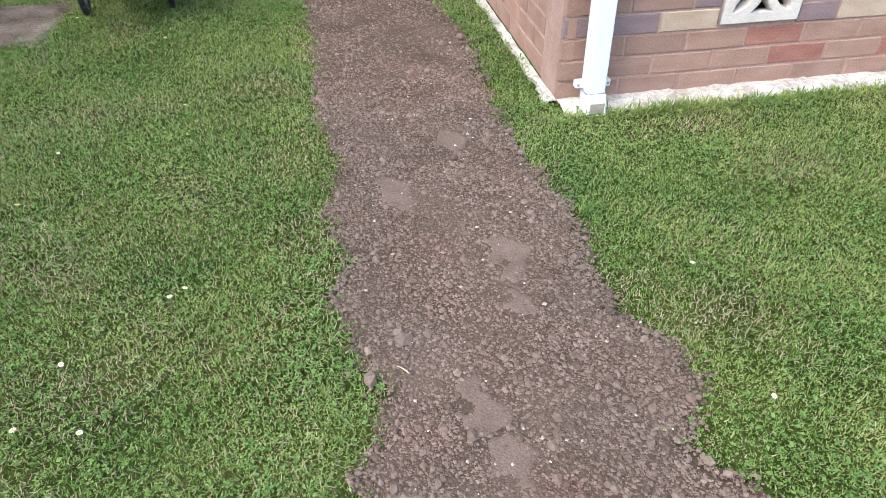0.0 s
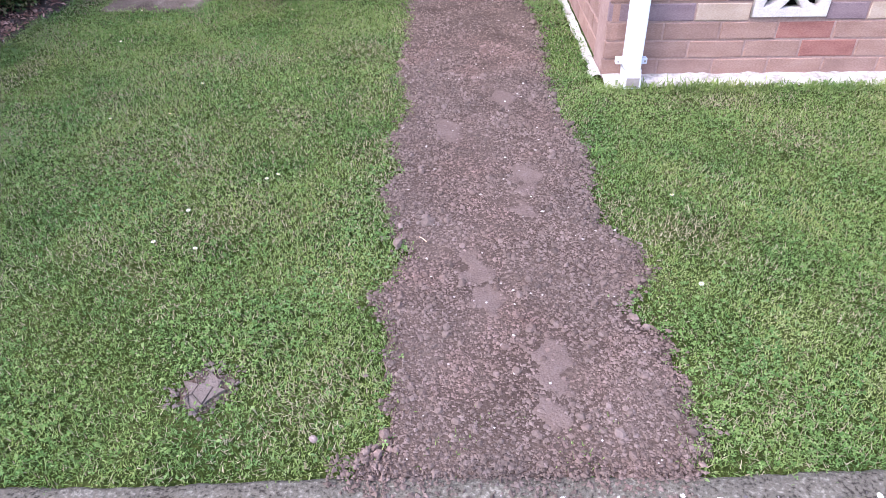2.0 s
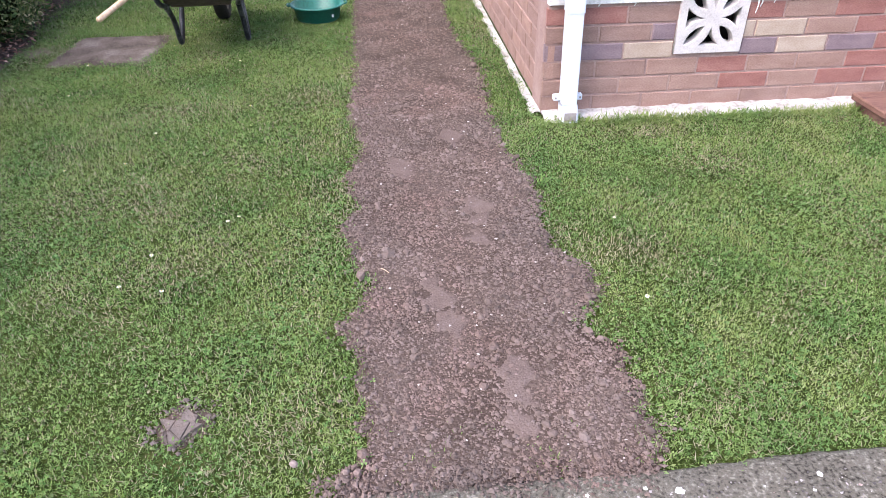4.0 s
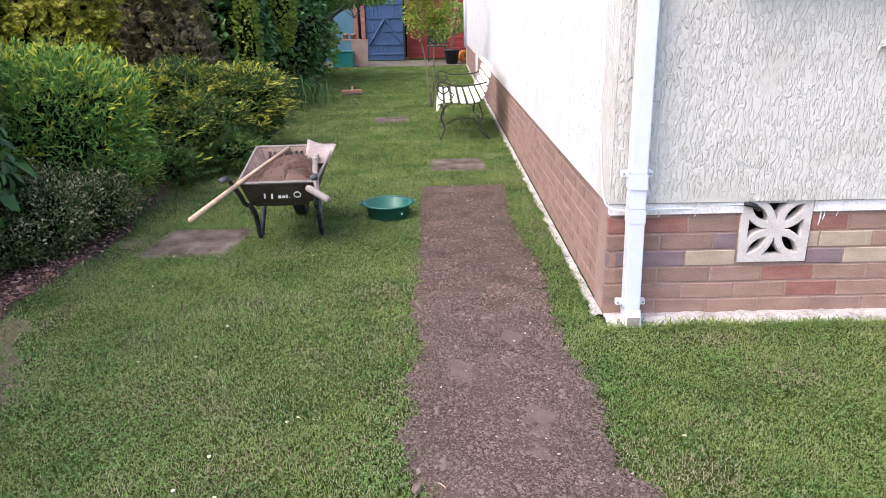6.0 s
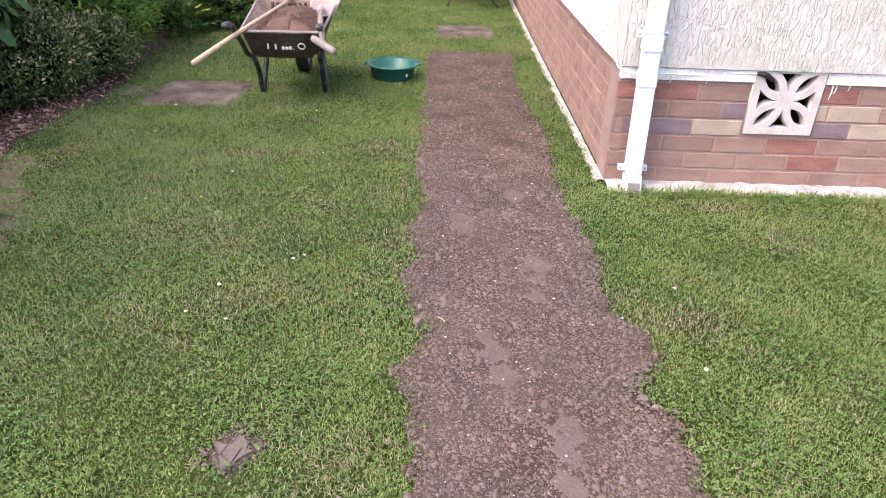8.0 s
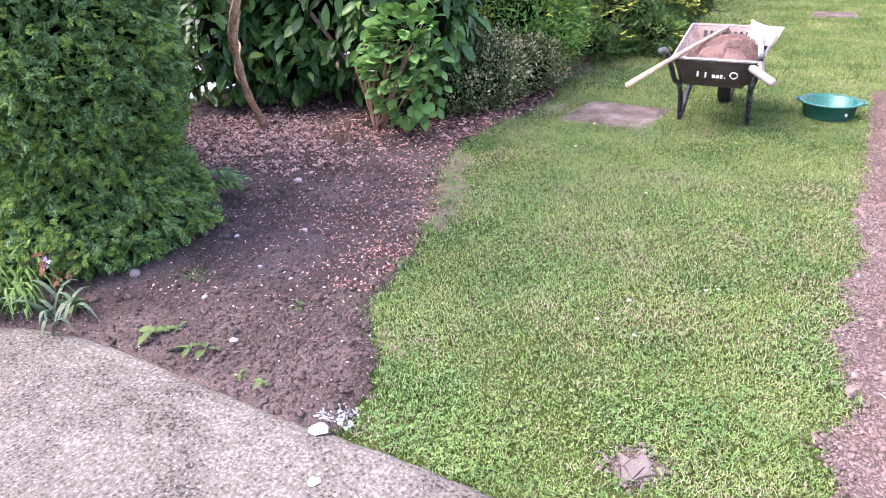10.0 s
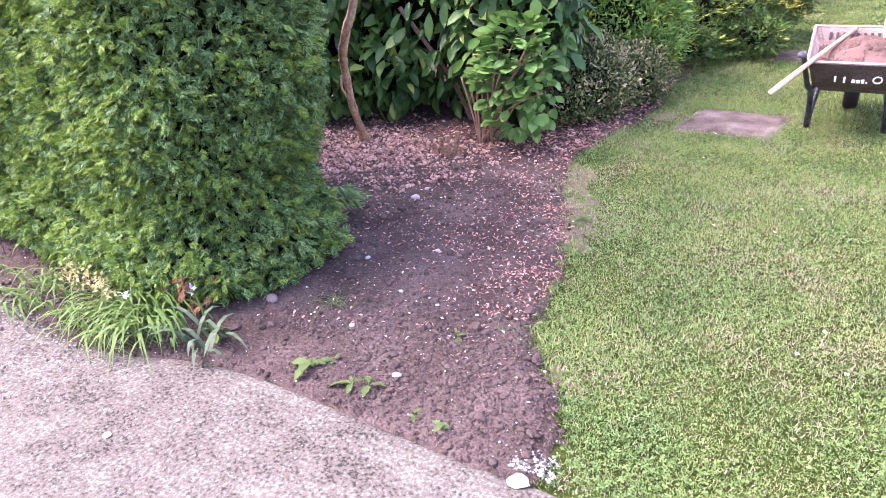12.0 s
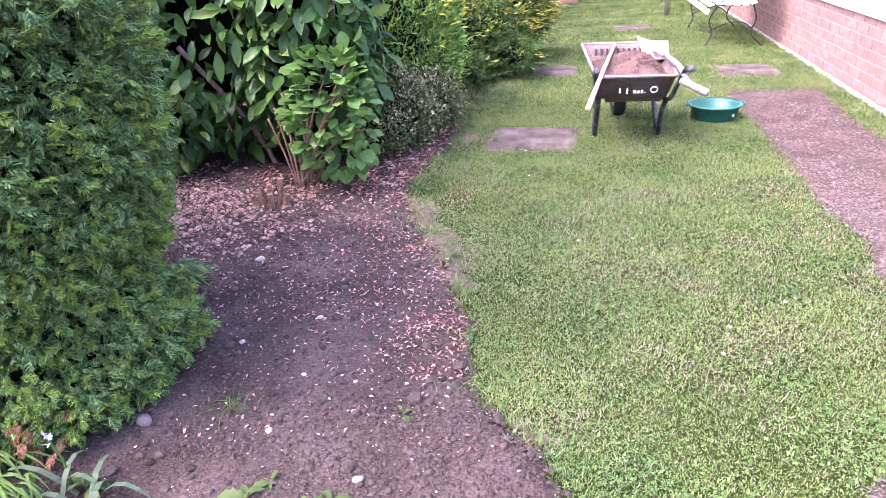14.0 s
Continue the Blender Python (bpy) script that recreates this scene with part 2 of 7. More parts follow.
M_TRUNK = mat("tan peeling bark", [(0.1904, 0.112, 0.065), (0.3696, 0.2408, 0.1512), (0.5376, 0.3864, 0.2632)], 18, 80, 0.95, 1.0, dist=0.012, stretch=(1, 1, 0.6), spec=0.05)
M_TWIG = mat("grey brown young bark", [(0.07, 0.055, 0.04), (0.13, 0.105, 0.08), (0.2, 0.165, 0.13)], 12, 60, 0.9, 0.4)
M_DUST = mat("dry sandy earth", [(0.0864, 0.0645, 0.0449), (0.1238, 0.095, 0.0684), (0.1613, 0.1296, 0.0958)], 12, 150, 0.95, 0.8, dist=0.006, spec=0.15)
M_STUMP = mat("cut brown wood", [(0.10, 0.055, 0.032), (0.20, 0.12, 0.075), (0.33, 0.215, 0.145)], 25, 90, 0.9, 0.4, dist=0.006)
M_STEM = mat("brown stems", [(0.128, 0.068, 0.044), (0.224, 0.136, 0.092), (0.288, 0.192, 0.136)], 12, 60, 0.85, 0.3)
M_BLUE = mat("blue painted boards", [(0.0188, 0.0488, 0.1125), (0.0285, 0.0713, 0.1537), (0.0413, 0.0938, 0.1875)], 3, 40, 0.6, 0.1, mode="obj", stretch=(1, 1, 4))
M_TEAL = mat("teal painted boards", [(0.04, 0.12, 0.17), (0.07, 0.18, 0.24)], 3, 40, 0.65, 0.1)
M_RED = mat("red stained boards", [(0.14, 0.018, 0.016), (0.22, 0.032, 0.028), (0.28, 0.05, 0.04)], 3, 40, 0.7, 0.15, mode="obj", stretch=(0.6, 1, 4))
M_POST = mat("weathered red post", [(0.18, 0.07, 0.06), (0.30, 0.15, 0.12)], 8, 60, 0.8, 0.2)
M_BOARD = mat("plywood board", [(0.15, 0.11, 0.09), (0.22, 0.165, 0.135)], 5, 50, 0.85, 0.1)
M_POT = mat("dark plastic pot", [(0.012, 0.016, 0.022), (0.03, 0.036, 0.045)], 5, 60, 0.5, 0)
M_BOX = mat("teal plastic crate", [(0.01, 0.14, 0.13), (0.02, 0.19, 0.175)], 5, 60, 0.4, 0.02)
M_ORANGE = mat("orange plastic", [(0.6, 0.17, 0.02), (0.75, 0.25, 0.04)], 5, 60, 0.45, 0)
M_TERRA = mat("terracotta", [(0.34, 0.17, 0.10), (0.45, 0.25, 0.16)], 8, 60, 0.85, 0.2)
M_STEPW = mat("brown stained timber", [(0.10, 0.05, 0.04), (0.17, 0.09, 0.07), (0.22, 0.125, 0.10)], 5, 60, 0.75, 0.2, stretch=(0.5, 5, 5))
M_GLASS = mat("window glass", [(0.03, 0.035, 0.04), (0.04, 0.045, 0.05)], 3, 30, 0.05, 0, spec=0.8)
# Near-black colour that stands in for unlit depth inside foliage.
M_CORE = mat("near-black stand-in shade", [(0.005, 0.007, 0.003), (0.014, 0.016, 0.008)], 8, 60, 1.0, 0.5, spec=0.0)
M_CHALK = mat("white chalk marks", [(0.5, 0.48, 0.46), (0.68, 0.66, 0.64)], 40, 160, 0.9, 0)
M_BLACK = mat("black plastic", [(0.01, 0.01, 0.011), (0.02, 0.02, 0.022)], 8, 60, 0.5, 0)
M_CREAM = mat("cream petals", [(0.285, 0.2376, 0.093), (0.399, 0.3344, 0.1488), (0.513, 0.4312, 0.217)], 10, 60, 0.8, 0, pick=0.5, spec=0.1)
M_PETAL = mat("white petals", [(0.72, 0.70, 0.66), (0.80, 0.79, 0.77)], 10, 60, 0.7, 0)
M_YOLK = mat("yellow flower centre", [(0.65, 0.42, 0.03), (0.75, 0.5, 0.05)], 10, 60, 0.7, 0)
M_LILAC = mat("lilac petals", [(0.42, 0.34, 0.6), (0.55, 0.48, 0.72)], 10, 60, 0.7, 0)

L_THUJA = leafy("clipped conifer sprays", [(0.0212, 0.0488, 0.0184), (0.0636, 0.1325, 0.0431), (0.1251, 0.2279, 0.0697), (0.2332, 0.3498, 0.1077)], 0.6, 2.0, 0.95, 0.14, 0.15)
# Brighter conifer tone that carries the sunlit look of the front face.
L_THUJATIP = leafy("sunlit-toned conifer tips", [(0.0524, 0.1198, 0.0209), (0.11, 0.2047, 0.0323), (0.1781, 0.2845, 0.0456), (0.2829, 0.3844, 0.0808)], 0.6, 2.0, 0.9, 0.25, 0.15)
L_YEWTIP = leafy("golden yew tips", [(0.17, 0.22, 0.035), (0.36, 0.38, 0.06), (0.56, 0.53, 0.10)], 0.6, 4.0, 0.9, 0.2)
L_BROOMTIP = leafy("yellowing soft tips", [(0.2, 0.3, 0.04), (0.36, 0.44, 0.05), (0.62, 0.54, 0.05)], 0.55, 2, 0.9, 0.25)
L_BRONZETIP = leafy("olive conifer tips", [(0.08, 0.09, 0.02), (0.16, 0.16, 0.035), (0.27, 0.25, 0.06)], 0.6, 2, 0.9, 0.15)
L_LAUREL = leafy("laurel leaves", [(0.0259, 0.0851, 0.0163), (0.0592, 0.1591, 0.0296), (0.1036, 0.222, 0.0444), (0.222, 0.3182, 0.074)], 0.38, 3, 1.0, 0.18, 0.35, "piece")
# Darker greens than L_LAUREL, so leaves behind the front ones look shaded.
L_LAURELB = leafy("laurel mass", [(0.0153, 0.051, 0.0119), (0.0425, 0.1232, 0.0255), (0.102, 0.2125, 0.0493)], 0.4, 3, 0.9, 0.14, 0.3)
L_HYD = leafy("hydrangea leaves", [(0.0528, 0.1408, 0.0308), (0.088, 0.2112, 0.044), (0.132, 0.2728, 0.0616), (0.1848, 0.3256, 0.0792)], 0.45, 3, 0.9, 0.25, 0.4, "piece")
L_EUONTIP = leafy("cream leaf margins", [(0.12, 0.14, 0.05), (0.26, 0.25, 0.13), (0.46, 0.42, 0.27)], 0.6, 4, 1.0, 0.15)
L_GOLDTIP = leafy("bright gold tips", [(0.26, 0.27, 0.03), (0.44, 0.42, 0.04), (0.6, 0.54, 0.07)], 0.55, 2, 0.9, 0.2)
L_EUON = leafy("variegated leaves", [(0.014, 0.034, 0.010), (0.035, 0.07, 0.018), (0.085, 0.12, 0.035), (0.26, 0.25, 0.13)], 0.6, 4, 1.0, 0.15)
L_BROOM = leafy("narrow soft leaves", [(0.03, 0.095, 0.022), (0.085, 0.205, 0.04), (0.17, 0.33, 0.065), (0.29, 0.43, 0.10)], 0.5, 2, 0.9, 0.25)
L_YEW = leafy("golden yew shoots", [(0.010, 0.034, 0.012), (0.024, 0.07, 0.018), (0.05, 0.118, 0.024), (0.15, 0.22, 0.035)], 0.6, 4.0, 1.0, 0.2)
L_GOLD = leafy("golden conifer sprays", [(0.04, 0.06, 0.01), (0.13, 0.15, 0.016), (0.28, 0.28, 0.028), (0.46, 0.42, 0.045)], 0.55, 2, 0.9, 0.2)
L_BRONZE = leafy("bronzed conifer sprays", [(0.03, 0.032, 0.016), (0.075, 0.07, 0.036), (0.14, 0.12, 0.065), (0.21, 0.18, 0.09)], 0.6, 2, 0.8, 0.15)
L_TREE = leafy("young tree leaves", [(0.09, 0.17, 0.03), (0.16, 0.255, 0.04), (0.25, 0.34, 0.055), (0.38, 0.40, 0.08)], 0.6, 3, 0.9, 0.35, 0.1)
L_FRUIT = leafy("fruit tree leaves", [(0.08, 0.19, 0.04), (0.17, 0.32, 0.07), (0.29, 0.45, 0.12)], 0.5, 3, 0.9, 0.3)
L_STRAP = leafy("strap leaves", [(0.0492, 0.1134, 0.0255), (0.0943, 0.1806, 0.0425), (0.1722, 0.2604, 0.0723)], 0.5, 5, 0.9, 0.3)
L_GRASSCLUMP = leafy("dark strap leaves", [(0.04, 0.10, 0.03), (0.08, 0.17, 0.045), (0.14, 0.25, 0.07)], 0.5, 5, 0.9, 0.25)
L_GREYLEAF = leafy("grey green strap leaves", [(0.035, 0.062, 0.032), (0.07, 0.108, 0.06), (0.13, 0.17, 0.105)], 0.55, 5, 0.8, 0.1, 0.2)
L_PLANTAIN = leafy("weed leaves", [(0.0357, 0.0634, 0.0197), (0.0663, 0.1074, 0.0328), (0.1148, 0.1584, 0.0574)], 0.6, 5, 0.8, 0.15, 0.1)


# ---- building helpers ----
def mesh_np(name, V, F, material, smooth=False):
    """A mesh from an array of corners and an array of triangles."""
    V, F = np.asarray(V, np.float32), np.asarray(F, np.int32)
    me = bpy.data.meshes.new(name)
    me.vertices.add(len(V))
    me.vertices.foreach_set("co", V.ravel())
    me.loops.add(F.size)
    me.loops.foreach_set("vertex_index", F.ravel())
    me.polygons.add(len(F))
    me.polygons.foreach_set("loop_start", np.arange(0, F.size, 3, dtype=np.int32))
    me.update(calc_edges=True)
    me.polygons.foreach_set("use_smooth", np.full(len(F), smooth))
    me.materials.append(material)
    return me


def frames(d, n):
    """Turning matrices that take y to d and z near n, for arrays of directions."""
    d = d / np.linalg.norm(d, axis=1, keepdims=True)
    n = n - (n * d).sum(1, keepdims=True) * d
    n = n / np.maximum(np.linalg.norm(n, axis=1, keepdims=True), 1e-6)
    return np.stack([np.cross(d, n), d, n], axis=2)


def scatter(name, temps, pos, R, size, material, smooth=False):
    """Many small copies of a few shapes, joined into one mesh."""
    pick = rng.integers(0, len(temps), len(pos))
    Vs, Fs, base = [], [], 0
    size = np.asarray(size, float)
    size = np.full((len(pos), 1), float(size)) if size.ndim == 0 else size.reshape(len(pos), -1)
    for k, (tv, tf) in enumerate(temps):
        i = np.where(pick == k)[0]
        if not len(i):
            continue
        local = tv[None] * size[i][:, None, :]
        V = np.einsum("nij,nvj->nvi", R[i], local) + pos[i][:, None]
        F = tf[None] + (base + np.arange(len(i)) * len(tv))[:, None, None]
        Vs.append(V.reshape(-1, 3))
        Fs.append(F.reshape(-1, 3))
        base += len(i) * len(tv)
    return mesh_np(name, np.concatenate(Vs), np.concatenate(Fs), material, smooth)


def spin(n):
    """Random turns about z."""
    a = rng.uniform(0, 2 * np.pi, n)
    R = np.zeros((n, 3, 3))
    R[:, 0, 0], R[:, 0, 1], R[:, 1, 0], R[:, 1, 1], R[:, 2, 2] = np.cos(a), -np.sin(a), np.sin(a), np.cos(a), 1
    return R


def tumble(n):
    d = rng.normal(size=(n, 3))
    return frames(d, rng.normal(size=(n, 3)))


def leaf(w, droop=0.15, fold=0.12, stations=((0, 0.05), (0.2, 0.55), (0.5, 1.0), (0.78, 0.75), (1, 0.0)), stalk=0.0):
    """A leaf one unit long along y, folded along its rib and drooping."""
    V, F = [], []
    for s, k in stations:
        z = -droop * s * s
        y = stalk + s * (1 - stalk)
        V += [(-w / 2 * k, y, z + fold * w * k), (0, y, z), (w / 2 * k, y, z + fold * w * k)]
    for i in range(len(stations) - 1):
        a = 3 * i
        for j in (0, 1):
            F += [(a + j, a + j + 1, a + j + 4), (a + j, a + j + 4, a + j + 3)]
    return np.array(V, float), np.array(F)


def small_leaf(w, droop=0.1):
    return np.array([(0, 0, 0), (-w / 2, 0.5, 0.04), (w / 2, 0.5, 0.04), (0, 1, -droop), (0, 0.5, 0)], float), np.array([(0, 4, 1), (0, 2, 4), (1, 4, 3), (4, 2, 3)])


def spray(seed, pairs=6, w=0.09, spread=0.34):
    """A flat branching conifer spray one unit long along y."""
    r = random.Random(seed)
    V, F = [], []

    def finger(x, y, ang, ln):
        c, s = math.cos(ang), math.sin(ang)
        b = len(V)
        for u, v in ((0, -w / 2), (0, w / 2), (ln, 0)):
            V.append((x + u * s + v * c, y + u * c - v * s, -0.25 * (y + u * c) ** 2 - 0.2 * abs(x + u * s) + r.uniform(-0.04, 0.04)))
        F.append((b, b + 1, b + 2))

    finger(0, 0, 0, 1)
    for i in range(pairs):
        y = 0.08 + 0.75 * i / pairs
        for side in (-1, 1):
            ln = spread * (1 - 0.6 * i / pairs) * r.uniform(0.7, 1.2) + 0.1
            ang = side * r.uniform(0.6, 0.95)
            finger(0, y, ang, ln)
            if i < pairs - 2:
                finger(0.55 * ln * math.sin(ang), y + 0.55 * ln * math.cos(ang), ang - side * 0.6, ln * 0.55)
    return np.array(V), np.array(F)


def shoot(seed, needles=8, w=0.06, ln=0.36):
    """A short shoot with needles on both sides."""
    r = random.Random(seed)
    V, F = [], []
    for i in range(needles):
        y = i / needles
        for side in (-1, 1):
            a = r.uniform(0.5, 1.0)
            k = ln * (1 - 0.5 * y) * r.uniform(0.8, 1.2)
            b = len(V)
            V += [(0, y - w, 0), (0, y + w, 0), (side * k * math.sin(a), y + k * math.cos(a), r.uniform(-0.06, 0.1))]
            F.append((b, b + 1, b + 2))
    return np.array(V), np.array(F)


def lump(seed, rough=0.25):
    """A rough clod of twenty faces."""
    r = random.Random(seed)
    g = (1 + 5**0.5) / 2
    V = [(-1, g, 0), (1, g, 0), (-1, -g, 0), (1, -g, 0), (0, -1, g), (0, 1, g), (0, -1, -g), (0, 1, -g), (g, 0, -1), (g, 0, 1), (-g, 0, -1), (-g, 0, 1)]
    V = np.array([[c / 1.9 * (1 + r.uniform(-rough, rough)) for c in v] for v in V])
    F = [(0, 11, 5), (0, 5, 1), (0, 1, 7), (0, 7, 10), (0, 10, 11), (1, 5, 9), (5, 11, 4), (11, 10, 2), (10, 7, 6), (7, 1, 8), (3, 9, 4), (3, 4, 2), (3, 2, 6), (3, 6, 8), (3, 8, 9), (4, 9, 5), (2, 4, 11), (6, 2, 10), (8, 6, 7), (9, 8, 1)]
    return V, np.array(F)


CLODS = [lump(i) for i in range(5)]


def crumb(seed):
    """A crumb of eight faces."""
    r = random.Random(seed)
    V = np.array([[c * (1 + r.uniform(-0.35, 0.35)) + r.uniform(-0.15, 0.15) for c in v] for v in ((1, 0, 0), (0, 1, 0), (-1, 0, 0), (0, -1, 0), (0, 0, 1), (0, 0, -1))])
    return V, np.array([(0, 1, 4), (1, 2, 4), (2, 3, 4), (3, 0, 4), (1, 0, 5), (2, 1, 5), (3, 2, 5), (0, 3, 5)])


def cobble(seed):
    """A rounded stone of eighty faces."""
    V, F = lump(seed, 0.0)
    V, out, mid = [Vector(v) for v in V], [], {}

    def half(a, b):
        k = (min(a, b), max(a, b))
        if k not in mid:
            V.append((V[a] + V[b]) / 2)
            mid[k] = len(V) - 1
        return mid[k]

    for a, b, c in F:
        d, e, f = half(a, b), half(b, c), half(c, a)
        out += [(a, d, f), (d, b, e), (f, e, c), (d, e, f)]
    V = [v.normalized() * (1 + 0.32 * noise.noise(v.normalized() * 1.3 + Vector((seed * 3.7, 0, 0)))) for v in V]
    return np.array([tuple(v) for v in V]), np.array(out)


COBBLES = [cobble(i) for i in range(5)]
CRUMBS = [(v, f[:4]) for v, f in (crumb(i) for i in range(8))]


def link(name, me, parent=None, label=""):
    ob = new(name, me)
    if parent is not None:
        ob.parent = parent
    if label:
        ob["label"] = label
    return ob


def part(name, bm, material, parent=None, label="", smooth=False):
    me = bpy.data.meshes.new(name)
    bmesh.ops.recalc_face_normals(bm, faces=bm.faces)
    bm.to_mesh(me)
    bm.free()
    if smooth:
        me.polygons.foreach_set("use_smooth", np.ones(len(me.polygons), bool))
    me.materials.append(material)
    return link(name, me, parent, label)


def empty(name, at=(0, 0, 0), rz=0.0):
    ob = new(name)
    ob.empty_display_size = 0.1
    ob.matrix_basis = pose(*at, 0, 0, rz)
    return ob


def box(lo, hi, bevel=0.0, segs=1):
    bm = bmesh.new()
    bmesh.ops.create_cube(bm, size=1)
    for v in bm.verts:
        v.co = [lo[i] + (v.co[i] + 0.5) * (hi[i] - lo[i]) for i in range(3)]
    if bevel:
        bmesh.ops.bevel(bm, geom=bm.edges[:], offset=bevel, segments=segs, affect="EDGES", profile=0.7)
    return bm


def tube(points, radius, sides=8, caps=True):
    """A round bar along points; radius one number or one a point."""
    pts = [Vector(p) for p in points]
    rad = [radius] * len(pts) if not isinstance(radius, (list, tuple)) else radius
    bm = bmesh.new()
    rings, ref = [], None
    for i, p in enumerate(pts):
        d = (pts[min(i + 1, len(pts) - 1)] - pts[max(i - 1, 0)]).normalized()
        if ref is None:
            ref = d.cross((0, 0, 1)) if abs(d.z) < 0.9 else d.cross((0, 1, 0))
        ref = (ref - d * ref.dot(d)).normalized()
        side = d.cross(ref)
        rings.append([bm.verts.new(p + rad[i] * (math.cos(a) * ref + math.sin(a) * side)) for a in (2 * math.pi * k / sides for k in range(sides))])
    for a, b in zip(rings, rings[1:]):
        for k in range(sides):
            bm.faces.new((a[k], a[(k + 1) % sides], b[(k + 1) % sides], b[k]))
    if caps:
        bm.faces.new(rings[0][::-1])
        bm.faces.new(rings[-1])
    return bm


def bend(points, steps=6):
    """A smooth line through points."""
    pts = [Vector(p) for p in points]
    out = []
    for i in range(len(pts) - 1):
        p0, p1, p2, p3 = pts[max(i - 1, 0)], pts[i], pts[i + 1], pts[min(i + 2, len(pts) - 1)]
        for k in range(steps):
            t = k / steps
            out.append(0.5 * (2 * p1 + (p2 - p0) * t + (2 * p0 - 5 * p1 + 4 * p2 - p3) * t * t + (3 * p1 - p0 - 3 * p2 + p3) * t**3))
    return out + [pts[-1]]


def lathe(profile, sides=32):
    """A turned shape from (radius, height) pairs about z."""
    bm = bmesh.new()
    rings = [[bm.verts.new((r * math.cos(2 * math.pi * k / sides), r * math.sin(2 * math.pi * k / sides), z)) for k in range(sides)] for r, z in profile]
    for a, b in zip(rings, rings[1:]):
        for k in range(sides):
            bm.faces.new((a[k], a[(k + 1) % sides], b[(k + 1) % sides], b[k]))
    return bm


def joined(*bms):
    out = bmesh.new()
    for b in bms:
        me = bpy.data.meshes.new("t")
        b.to_mesh(me)
        b.free()
        out.from_mesh(me)
        bpy.data.meshes.remove(me)
    return out


def inside(px, py, poly):
    """Which points lie inside a closed outline."""
    c = np.zeros(len(px), bool)
    n = len(poly)
    for i in range(n):
        (x1, y1), (x2, y2) = poly[i], poly[(i + 1) % n]
        hit = ((y1 > py) != (y2 > py)) & (px < (x2 - x1) * (py - y1) / (y2 - y1 + 1e-12) + x1)
        c ^= hit
    return c


def wob(x, y, f, seed=0.0):
    """Smooth cheap noise for arrays, about -1 to 1."""
    return (np.sin(f * x * 1.7 + 3.1 * np.sin(f * y * 0.9 + seed) + seed) + np.sin(f * y * 2.1 + 2.3 * np.sin(f * x * 1.3 - seed) + 1.7 * seed) + 0.7 * np.sin(f * 2.9 * (x + y) + seed * 3)) / 2.7


# ---- the ground, the dug strip, the bed, the paving ----
EDGE_X = [-9.0, -5.0, -4.04, -3.6, -3.35, -3.15, -2.98, -2.84, -2.65, -2.0, -1.7, -0.6, 4.0]
EDGE_Y = [-2.0, -2.03, -2.07, -2.12, -2.13, -2.08, -2.0, -1.962, -1.948, -1.935, -1.905, -1.885, -1.868]
STRIP = [(-0.85, 2.42), (-0.22, 2.42), (-0.24, 1.9), (-0.25, 1.2), (-0.18, 0.62), (-0.22, 0.02), (-0.22, -0.32), (-0.16, -0.61), (-0.19, -0.9), (-0.19, -1.03), (-0.10, -1.16), (-0.11, -1.28), (-0.2, -1.4), (-0.13, -1.5), (-0.12, -1.64), (-0.12, -1.78), (-0.17, -1.9), (-0.84, -1.9), (-0.77, -1.75), (-0.78, -1.6), (-0.79, -1.46), (-0.85, -1.36), (-0.79, -1.29), (-0.75, -1.18), (-0.81, -1.05), (-0.84, -0.86), (-0.8, -0.74), (-0.84, -0.5), (-0.78, -0.28), (-0.84, 0.1), (-0.82, 0.65), (-0.84, 1.4)]
BED = [(-1.85, -1.96), (-1.86, -1.86), (-1.89, -1.71), (-1.97, -1.6), (-2.06, -1.52), (-2.12, -1.42), (-2.17, -1.3), (-2.2, -1.15), (-2.22, -1.0), (-2.29, -0.85), (-2.37, -0.6), (-2.46, -0.42), (-2.59, -0.2), (-2.66, 0.0), (-2.73, 0.2), (-2.72, 0.5), (-2.7, 0.7), (-2.66, 0.95), (-2.66, 1.3), (-2.74, 1.6), (-2.78, 1.95), (-2.80, 2.8), (-2.88, 4.0), (-3.0, 5.5), (-3.0, 7.0), (-3.0, 10.0), (-3.2, 13.2), (-5.2, 13.5), (-5.2, -1.96)]
BED_NEAR = BED[:20] + [(-2.95, 1.75), (-4.6, 1.75), (-5.2, -2.2), (-2.9, -2.2)]
PRINTS = [(-0.42, -0.2, 0.1), (-0.636, -0.46, 0.2), (-0.39, -0.80, 0.05), (-0.415, -0.965, 0.05), (-0.565, -1.225, 0.1), (-0.549, -1.375, 0.1), (-0.403, -1.6, 0.05), (-0.425, -1.745, 0.1)]


def print_depth(x, y):
    """How deep the soil is trodden, 0 to 1."""
    d = np.zeros_like(x)
    for i, (px, py, a) in enumerate(PRINTS):
        heel = i in (3, 5, 7)
        rx, ry = (0.05, 0.068) if heel else (0.058, 0.098)
        u, v = x - px + a * (y - py), y - py
        d = np.maximum(d, np.clip(1.3 * (1 - (u / rx) ** 2 - (v / ry) ** 2), 0, 1))
    return d


def soil_height(x, y):
    return 0.007 + 0.003 * wob(x, y, 6) + 0.002 * wob(x, y, 21, 2) - 0.003 * print_depth(x, y)


def bed_height(x, y):
    """The bed dips under the concrete along its edge."""
    return np.where(y < np.interp(x, EDGE_X, EDGE_Y) - 0.006, -0.03, 0.0) + 0.010 + 0.010 * wob(x, y, 3.5, 1) + 0.005 * wob(x, y, 17, 4) + 0.03 * np.exp(-(((x + 2.15) / 0.3) ** 2 + ((y + 1.6) / 0.16) ** 2))


